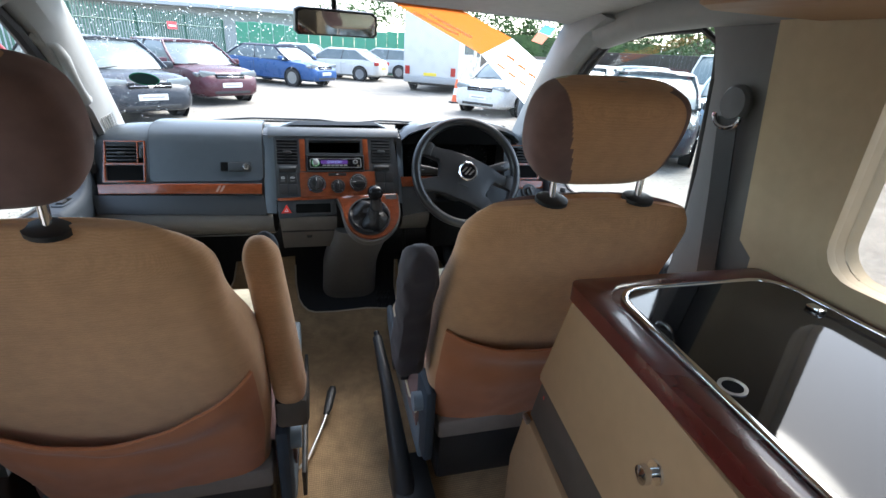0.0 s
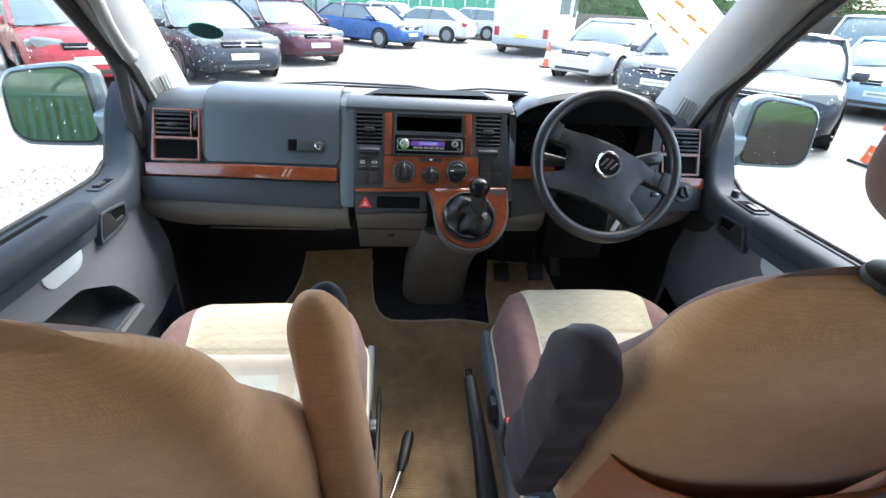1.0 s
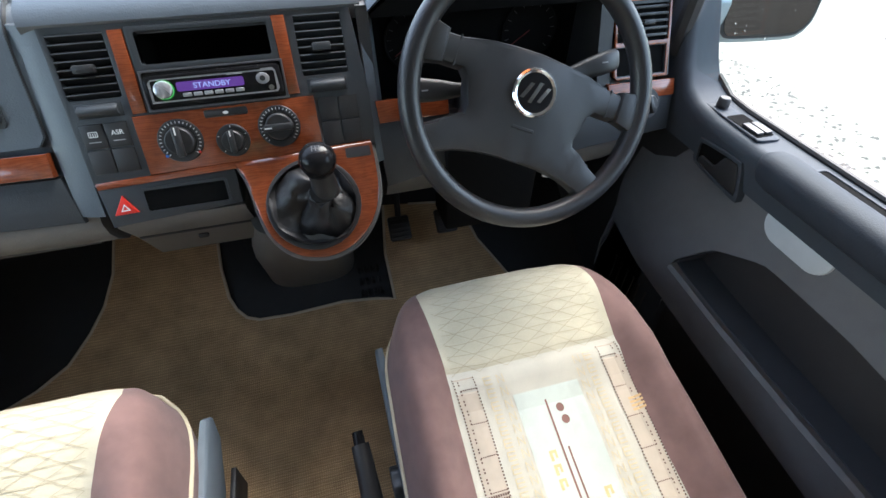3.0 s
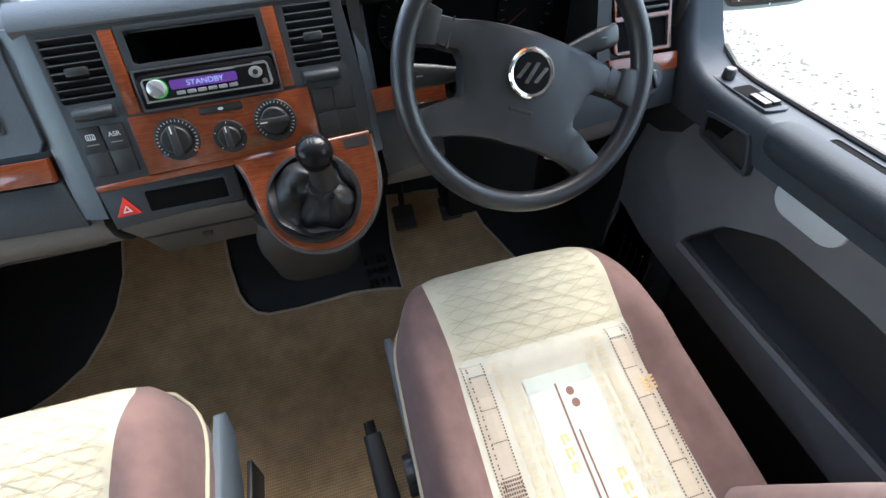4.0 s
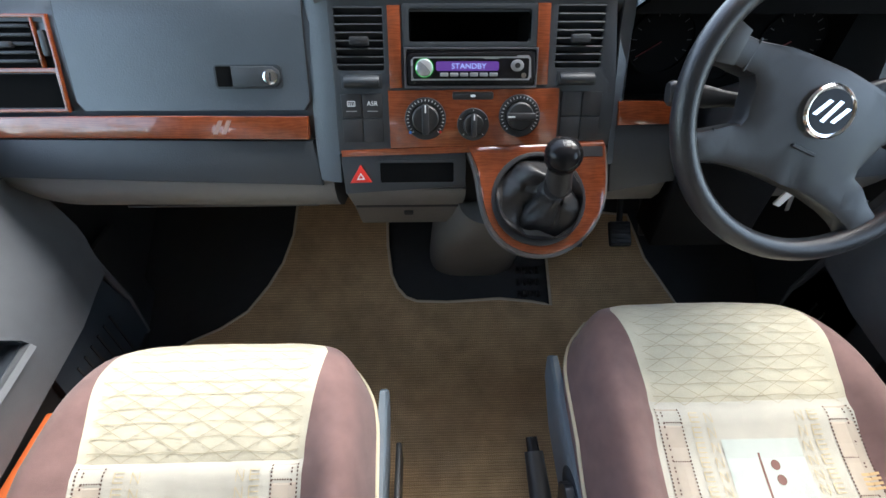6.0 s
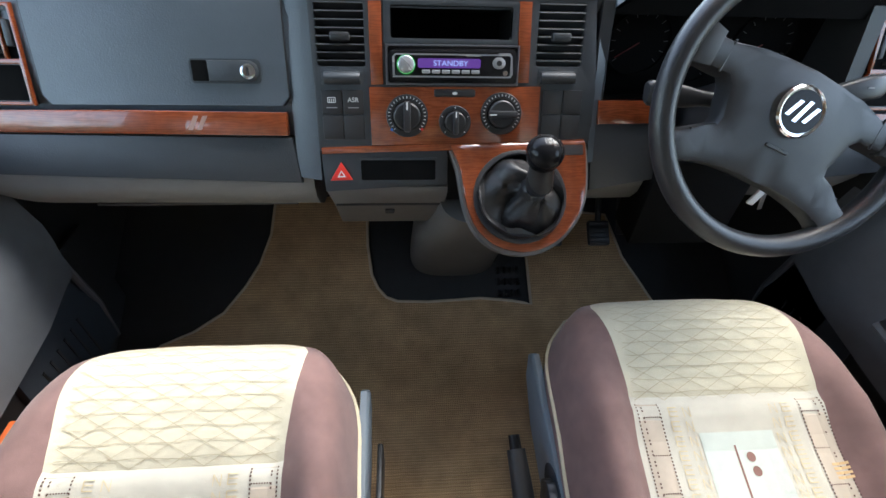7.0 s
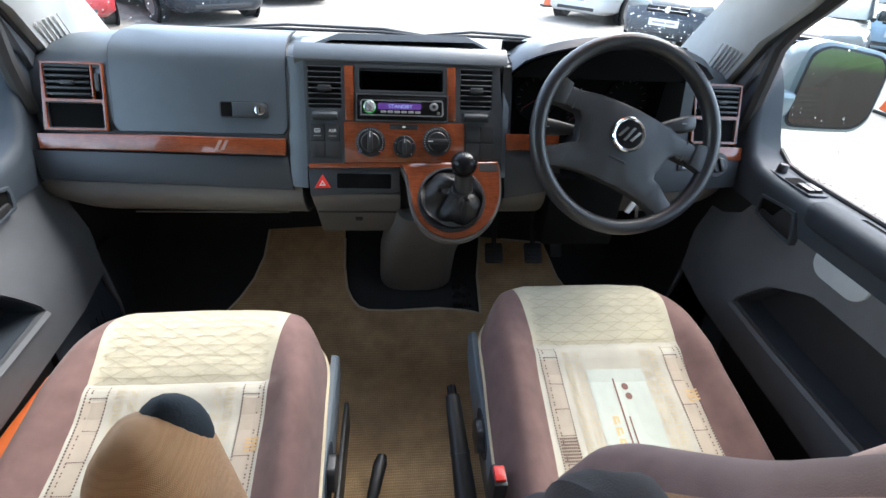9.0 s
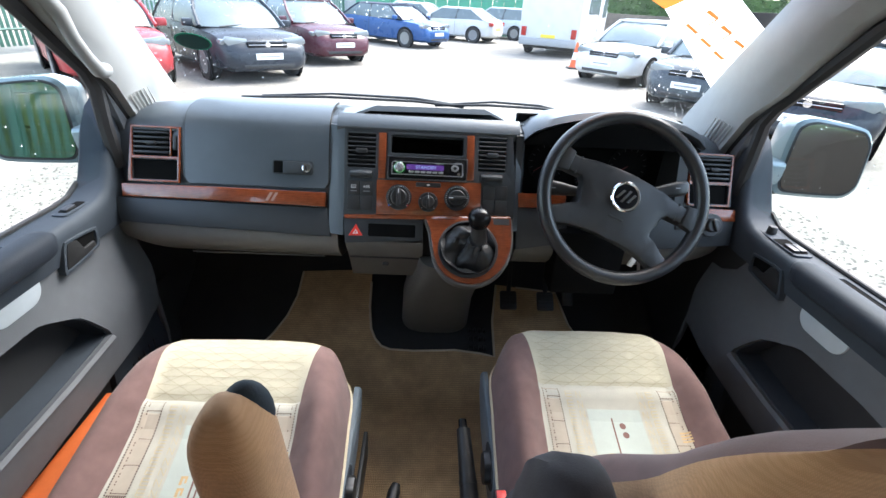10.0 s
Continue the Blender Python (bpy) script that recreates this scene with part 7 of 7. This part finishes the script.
        part("headlamp_side", boxm(h - 0.50, h - 0.16, min(sy * W * 0.80, sy * W * 0.90), max(sy * W * 0.80, sy * W * 0.90), hood - 0.19, hood - 0.09, 0.03, 2, M), LAMP_GLASS, c)
        part("tail_lamp", boxm(-h + 0.01, -h + 0.20, min(sy * W * 0.62, sy * W * 0.90), max(sy * W * 0.62, sy * W * 0.90), 0.70, 0.86, 0.03, 2, M), TAIL, c, "red tail lamp")
        for xw in (h - 0.90, -h + 0.85):
            WMx = M @ Matrix.Translation((xw, sy * (W - 0.10), 0.315)) @ Matrix.Rotation(radians(-90 * sy), 4, "X")
            # near-black disc painted as the shade inside the wheel arch
            part("wheel_arch", lathe([(0.375, 0.07), (0.375, 0.106), (0.001, 0.106)], WMx, 28), VOID, c)
            wl_ = part("wheel", lathe([(0.20, -0.10), (0.30, -0.10), (0.315, -0.08), (0.315, 0.10), (0.30, 0.115), (0.215, 0.12), (0.205, 0.11)], WMx, 28), TYRE, c)
            part("rim", lathe([(0.212, 0.112), (0.205, 0.119), (0.19, 0.108), (0.19, 0.06), (0.02, 0.06)], WMx, 28), ALLOY, wl_)
            sp_ = None
            for k in range(7):
                sp_ = boxm(-0.020, 0.020, 0.03, 0.195, 0.085, 0.112, 0.006, 1, WMx @ Matrix.Rotation(2 * math.pi * k / 7, 4, "Z"), sp_)
            sp_ = lathe([(0.05, 0.08), (0.05, 0.115), (0.001, 0.118)], WMx, 14, sp_)
            part("spokes", sp_, ALLOY, wl_)
    part("grille", boxm(h - 0.12, h - 0.035, -W * 0.42, W * 0.42, hood - 0.24, hood - 0.12, 0.02, 2, M), BLACK_GLOSS, c)
    part("grille_bar", boxm(h - 0.06, h - 0.025, -W * 0.40, W * 0.40, hood - 0.185, hood - 0.172, 0.004, 1, M), CHROME, c)
    part("lower_grille", boxm(h - 0.08, h + 0.004, -W * 0.55, W * 0.55, 0.27, 0.36, 0.02, 2, M), BLACK, c)
    fp = part("number_plate", boxm(h - 0.005, h + 0.012, -0.26, 0.26, 0.43, 0.54, 0.006, 1, M), PLATE_W, c)
    part("plate_bar", boxm(h + 0.012, h + 0.014, -0.20, 0.20, 0.470, 0.500, 0, 1, M), GREY_PRINT, fp)
    rp = part("number_plate", boxm(-h - 0.012, -h + 0.005, -0.26, 0.26, 0.52, 0.63, 0.006, 1, M), PLATE_Y, c)
    part("plate_bar", boxm(-h - 0.014, -h - 0.012, -0.20, 0.20, 0.560, 0.590, 0, 1, M), GREY_PRINT, rp)
    part("badge", lathe([(0.055, 0.0), (0.05, 0.012), (0.001, 0.012)], M @ Matrix.Translation((h - 0.045, 0, hood - 0.175)) @ Matrix.Rotation(radians(90), 4, "Y"), 18), CHROME, c)
    wp_ = tube([M @ Vector((xb + 0.03, -0.5, belt)), M @ Vector((xb - 0.04, 0.1, belt + 0.05))], 0.012, 5)
    part("wiper", wp_, BLACK, c)
    return c


RED_P, BLACK_P, MAROON_P = paint("red_paint", (0.30, 0.03, 0.035)), paint("black_paint", (0.022, 0.026, 0.034)), paint("maroon_paint", (0.07, 0.018, 0.028))
BLUE_P, WHITE_P, SILVER_P, DARK_P = paint("blue_paint", (0.02, 0.075, 0.22)), paint("white_paint", (0.55, 0.55, 0.545), 0.0), paint("silver_paint", (0.42, 0.46, 0.49)), paint("charcoal_paint", (0.045, 0.055, 0.065))
NAVY_TOP = material("navy_soft_top", (0.02, 0.025, 0.05), 0.9, vary=0.1)
car("red hatchback parked by the green palisade fence", RED_P, (-6.09, 10.16), -50, L=4.0, W=0.85, H=1.50, hatch=True, bonnet=0.95)
car("black saloon car parked on the gravel facing out", BLACK_P, (-4.49, 11.94), -50, L=4.75, W=0.91)
car("maroon saloon car parked on the gravel facing out", MAROON_P, (-3.52, 15.01), -50, L=4.6, W=0.89)
car("blue convertible car with a navy soft top", BLUE_P, (-1.40, 20.83), -38, L=4.55, W=0.89, H=1.40, roof_mat=NAVY_TOP)
car("white coupe seen from behind, parked far across the yard", WHITE_P, (1.18, 24.9), 152, L=4.4, W=0.88, H=1.38)
car("white saloon car parked between other cars", WHITE_P, (-0.4, 25.8), -25, L=4.3, W=0.87)
car("silver-grey hatchback parked far across the yard", SILVER_P, (3.65, 28.0), 150, L=4.2, W=0.87, hatch=True)
car("white hatchback with a black grille, parked facing the van", WHITE_P, (5.71, 13.99), 223, L=4.3, W=0.88, hatch=True)
car("charcoal hatchback parked beside a white one", DARK_P, (6.04, 10.67), 225, L=4.0, W=0.86, hatch=True, bonnet=0.95)
car("black estate car parked near the van, wet with rain", BLACK_P, (6.40, 8.43), 230, L=4.6, W=0.91, hatch=True)
car("silver hatchback parked in the row", SILVER_P, (10.0, 14.0), 225, L=4.2, W=0.87, hatch=True)
car("pale blue saloon parked in the row", paint("pale_blue_car_paint", (0.30, 0.42, 0.52)), (10.6, 10.6), 225, L=4.4, W=0.88)
car("white van-like estate far along the row", WHITE_P, (13.5, 14.4), 225, L=4.9, W=0.95, H=1.95, hatch=True, lift=0.12)
car("red hatchback far along the row", RED_P, (11.4, 6.4), 225, L=4.1, W=0.86, hatch=True)

# white motorhome across the yard
mh = thing("motorhome", "tall white motorhome parked with its back to the van", "motorhome")
MHM = Matrix.Translation((5.47, 21.2, GZ)) @ Matrix.Rotation(radians(62), 4, "Z")
part("body", boxm(-2.6, 2.2, -1.1, 1.1, 0.42, 2.85, 0.10, 3, MHM), WHITE_P, mh)
part("cab", boxm(2.1, 3.2, -0.98, 0.98, 0.40, 1.75, 0.20, 3, MHM), WHITE_P, mh)
part("window", boxm(-1.6, 0.4, -1.115, -1.09, 1.45, 2.05, 0.01, 1, MHM), CAR_GLASS, mh)
part("window", boxm(1.2, 2.0, -1.115, -1.09, 1.35, 2.1, 0.01, 1, MHM), CAR_GLASS, mh)
part("rear_plate", boxm(-2.63, -2.59, -0.26, 0.26, 0.62, 0.73, 0.006, 1, MHM), PLATE_Y, mh)
part("bumper", boxm(-2.68, -2.5, -1.05, 1.05, 0.35, 0.60, 0.04, 2, MHM), GREY_PRINT, mh)
part("skirt_shadow", boxm(-2.4, 3.0, -0.95, 0.95, 0.25, 0.45, 0.02, 1, MHM), BLACK, mh)
for sy in (-1, 1):
    part("tail_lamp", boxm(-2.64, -2.59, min(sy * 0.82, sy * 1.0), max(sy * 0.82, sy * 1.0), 0.65, 0.95, 0.01, 1, MHM), TAIL, mh)
    for xw in (-1.5, 2.3):
        part("wheel", lathe([(0.18, -0.1), (0.33, -0.1), (0.34, -0.08), (0.34, 0.1), (0.32, 0.115), (0.2, 0.115), (0.18, 0.06), (0.01, 0.06)], MHM @ Matrix.Translation((xw, sy * 0.98, 0.34)) @ Matrix.Rotation(radians(-90 * sy), 4, "X"), 24), TYRE, mh)

# traffic cones
ORANGE = material("orange_cone_plastic", (0.72, 0.12, 0.03), 0.5, vary=0.08)
for x, y, sc in ((4.41, 15.6, 1.0), (6.1, 5.9, 1.0)):
    cn = thing("traffic_cone", "orange traffic cone with a white band on the gravel", "traffic cone", group="traffic cones")
    T = Matrix.Translation((x, y, GZ))
    part("foot", boxm(-0.2, 0.2, -0.2, 0.2, 0.0, 0.045, 0.015, 2, T), BLACK, cn)
    part("cone", lathe([(0.155, 0.04), (0.135, 0.10), (0.105, 0.26), (0.075, 0.46), (0.035, 0.72), (0.025, 0.735), (0.001, 0.735)], T, 24), ORANGE, cn)
    part("band", lathe([(0.1075, 0.26), (0.1065, 0.27), (0.0775, 0.455), (0.0765, 0.46), (0.07, 0.46), (0.10, 0.26)], T, 24), WHITE_PRINT, cn, "white reflective band")

# palisade fence, boards, shed
GREEN = material("green_fence_paint", (0.018, 0.075, 0.055), 0.5, vary=0.12)
BOARD = material("bright_green_boards", (0.05, 0.24, 0.15), 0.6, vary=0.08)
fence = thing("palisade_fence", "dark green steel palisade fence round the yard", "fence")
SIGN = material("red_sign", (0.55, 0.06, 0.07), 0.5, vary=0.05)
pale = prism([(-0.034, 0.15), (0.034, 0.15), (0.034, 2.25), (0.0, 2.40), (-0.034, 2.25)], -0.01, 0.012, Matrix(((1, 0, 0, 0), (0, 0, -1, 0), (0, 1, 0, 0), (0, 0, 0, 1))))
pale_me = bpy.data.meshes.new("pale")
pale.to_mesh(pale_me)
pale.free()
pale_me.materials.append(GREEN)


def fence_run(a, b_, n):
    A, B = Vector((*a, GZ)), Vector((*b_, GZ))
    ang = math.atan2(B.y - A.y, B.x - A.x)
    for i in range(n):
        ob = new("pale", pale_me)
        ob.parent = fence
        ob.matrix_basis = Matrix.Translation(A.lerp(B, (i + 0.5) / n)) @ Matrix.Rotation(ang, 4, "Z")
    for z in (0.5, 1.9):
        part("rail", tube([A + Vector((0, 0, z)), B + Vector((0, 0, z))], 0.03, 6), GREEN, fence)
    k = max(2, n // 18)
    for i in range(k + 1):
        p = A.lerp(B, i / k)
        part("post", boxm(p.x - 0.05, p.x + 0.05, p.y + 0.03, p.y + 0.12, GZ, GZ + 2.3), GREEN, fence)


fence_run((-11.0, 4.0), (-8.4, 16.0), 90)
fence_run((-8.4, 16.0), (-4.2, 26.5), 80)
fence_run((-11.0, -6.6), (0.0, -7.2), 80)
for x, y in ((-8.05, 15.2), (-5.6, 22.8), (-9.35, 11.0)):
    sg = thing("warning_sign", "small red sign with white bars on the fence", "sign")
    T = Matrix.Translation((x + 0.12, y, GZ + 1.85)) @ Matrix.Rotation(radians(66), 4, "Z") @ Matrix(((1, 0, 0, 0), (0, 0, -1, 0), (0, 1, 0, 0), (0, 0, 0, 1)))
    part("board", boxm(-0.28, 0.28, -0.14, 0.14, 0, 0.01, 0, 1, T), SIGN, sg)
    part("writing_bar", boxm(-0.22, 0.22, -0.04, 0.02, 0.01, 0.014, 0, 1, T), WHITE_PRINT, sg)
hoard = thing("green_hoarding", "bright green corrugated board fence behind the cars", "fence")
for i in range(17):
    x = -4.0 + 0.62 * i
    part("board", boxm(x, x + 0.60, 29.5 + 0.06 * (i % 2), 29.56 + 0.06 * (i % 2), GZ, GZ + 2.3 + 0.05 * math.sin(i), 0.01, 1), BOARD, hoard)
shed = thing("industrial_shed", "long low grey industrial building behind the fence", "building")
ROOFM = material("grey_roof_sheet", (0.36, 0.39, 0.42), 0.5, metal=0.2, vary=0.1)
WALLM = material("shed_wall", (0.30, 0.32, 0.33), 0.7, vary=0.12)
part("wall", boxm(-34, -1, 36, 50, GZ, 2.9), WALLM, shed)
part("roof", prism([(35.0, 2.8), (43, 4.6), (51, 2.8), (51, 2.6), (35.0, 2.6)], -35, -0.5, Matrix(((0, 0, 1, 0), (1, 0, 0, 0), (0, 1, 0, 0), (0, 0, 0, 1)))), ROOFM, shed)
for i in range(8):
    part("roller_door", boxm(-32 + 4 * i, -29.6 + 4 * i, 35.94, 36.0, GZ, 2.0), ROOFM, shed)

# brick wall with trees along the right-hand side
BRICKM = material("old_brick_wall", (0.030, 0.023, 0.019), 0.9, vary=0.25, scale=8, bump=0.5, fine=30)
wall_o = part("yard_wall", boxm(6.6, 45, 30.0, 30.4, GZ, GZ + 1.5, 0.03), material("pale_stone_wall", (0.13, 0.11, 0.09), 0.9, vary=0.3, scale=5, bump=0.5, fine=20))
tagged(wall_o, "weathered stone yard wall below the trees", "wall", kind="structure")
wall_b = part("yard_wall", boxm(18.0, 18.4, -30, 30, GZ, GZ + 2.0, 0.03), BRICKM)
tagged(wall_b, "old brown brick yard wall", "wall", kind="structure")
wall_c = part("yard_wall", boxm(0, 18, -7.4, -7.0, GZ, GZ + 2.0, 0.03), BRICKM)
tagged(wall_c, "old brown brick yard wall behind the van", "wall", kind="structure")
LEAF = material("leaf_green", (0.055, 0.105, 0.03), 0.7, vary=0.35, scale=3, bump=0.0)
BARK = material("bark", (0.10, 0.075, 0.05), 0.95, vary=0.25)


def tree(x, y, h, r, seed):
    t = thing("tree", "leafy green broadleaf tree behind the yard wall", "tree", group="trees")
    rn = random.Random(seed)
    base = Vector((x, y, GZ))
    tr = tube([base, base + Vector((0.1, 0, h * 0.3)), base + Vector((0.0, 0.1, h * 0.62))], [0.20, 0.15, 0.07], 8)
    for k in range(6):
        a = rn.uniform(0, 6.28)
        p = base + Vector((0, 0, h * rn.uniform(0.28, 0.5)))
        tr = tube([p, p + Vector((math.cos(a) * r * 0.5, math.sin(a) * r * 0.5, h * 0.22))], [0.07, 0.02], 6, True, tr)
    part("trunk", tr, BARK, t)
    verts, faces = [], []
    clumps = [(Vector((rn.gauss(0, 0.45) * r, rn.gauss(0, 0.45) * r, h * rn.uniform(0.35, 0.95))), rn.uniform(0.25, 0.5) * r) for _ in range(26)]
    for c_, cr in clumps:
        for _ in range(95):
            d = Vector((rn.gauss(0, 1), rn.gauss(0, 1), rn.gauss(0, 0.8))).normalized() * cr * rn.uniform(0.5, 1.05)
            p = base + c_ + d
            s_ = rn.uniform(0.06, 0.14)
            u = Vector((rn.uniform(-1, 1), rn.uniform(-1, 1), rn.uniform(-0.6, 0.6))).normalized() * s_
            w = u.cross(Vector((rn.uniform(-1, 1), rn.uniform(-1, 1), rn.uniform(-1, 1)))).normalized() * s_ * 0.6
            i = len(verts)
            verts += [p - u, p + w, p + u, p - w]
            faces.append((i, i + 1, i + 2, i + 3))
    me = bpy.data.meshes.new("crown")
    me.from_pydata([tuple(v) for v in verts], [], faces)
    me.materials.append(LEAF)
    ob = new("crown", me)
    ob.parent = t
    return t


t0 = tree(7.5, 34.0, 6.0, 2.4, 1)
for k, (x, y, rz) in enumerate(((11, 33.5, 40), (14.5, 35, 90), (18.5, 33.5, 200), (22.5, 33, 130), (3.5, 36, 10), (26, 31, 250), (20.5, 24, 70), (20.8, 17, 160), (21.0, 10.5, 220), (20.6, 4, 20), (20.8, -3, 300), (-14, -10, 80), (-7, -10, 10), (0, -10.5, 120), (6, -10, 200), (11, -10, 60), (15, -10.3, 290))):
    copy_thing(t0, Matrix.Translation((x, y, -1.1 if y < 0 else -0.6)) @ Matrix.Rotation(radians(rz), 4, "Z") @ Matrix.Translation((-7.5, -34.0, 0)))


def hedge(label, x0, x1, y0, y1, z0, z1, n, seed):
    """A dense hedge: a dark core within a mass of small leaves."""
    rn = random.Random(seed)
    h = thing("hedge", label, "hedge")
    core = gridm(lambda u, v: (x0 + (x1 - x0) * u, y0 + 0.35 + (y1 - y0 - 0.5) * v, z1 - 0.25 + 0.15 * noise.noise(Vector((u * 14, v * 3, seed)))), 30, 3)
    part("core", join(core, boxm(x0, x1, y0 + 0.35, y1 - 0.15, z0, z1 - 0.4)), LEAF, h)
    verts, faces = [], []
    for _ in range(n):
        x = rn.uniform(x0, x1)
        top_h = z1 + 0.25 * noise.noise(Vector((x * 1.3, seed, 0.2)))
        p = Vector((x, y0 + abs(rn.gauss(0, 0.35)) if rn.random() < 0.5 else rn.uniform(y0, y1), rn.uniform(z0, top_h)))
        s_ = rn.uniform(0.05, 0.12)
        u = Vector((rn.uniform(-1, 1), rn.uniform(-1, 1), rn.uniform(-0.8, 0.8))).normalized() * s_
        w = u.cross(Vector((rn.uniform(-1, 1), rn.uniform(-1, 1), rn.uniform(-1, 1)))).normalized() * s_ * 0.6
        i = len(verts)
        verts += [tuple(p - u), tuple(p + w), tuple(p + u), tuple(p - w)]
        faces.append((i, i + 1, i + 2, i + 3))
    me = bpy.data.meshes.new("leaves")
    me.from_pydata(verts, [], faces)
    me.materials.append(LEAF)
    ob = new("leaves", me)
    ob.parent = h
    tagged(ob, kind="stuff")


hedge("tall green hedge above the stone wall", 6.0, 30.0, 30.5, 32.0, GZ, 2.6, 9000, 5)
hedge("overgrown green hedge behind the yard fence", -12.0, 17.0, -9.0, -7.5, GZ, 2.4, 9000, 6)
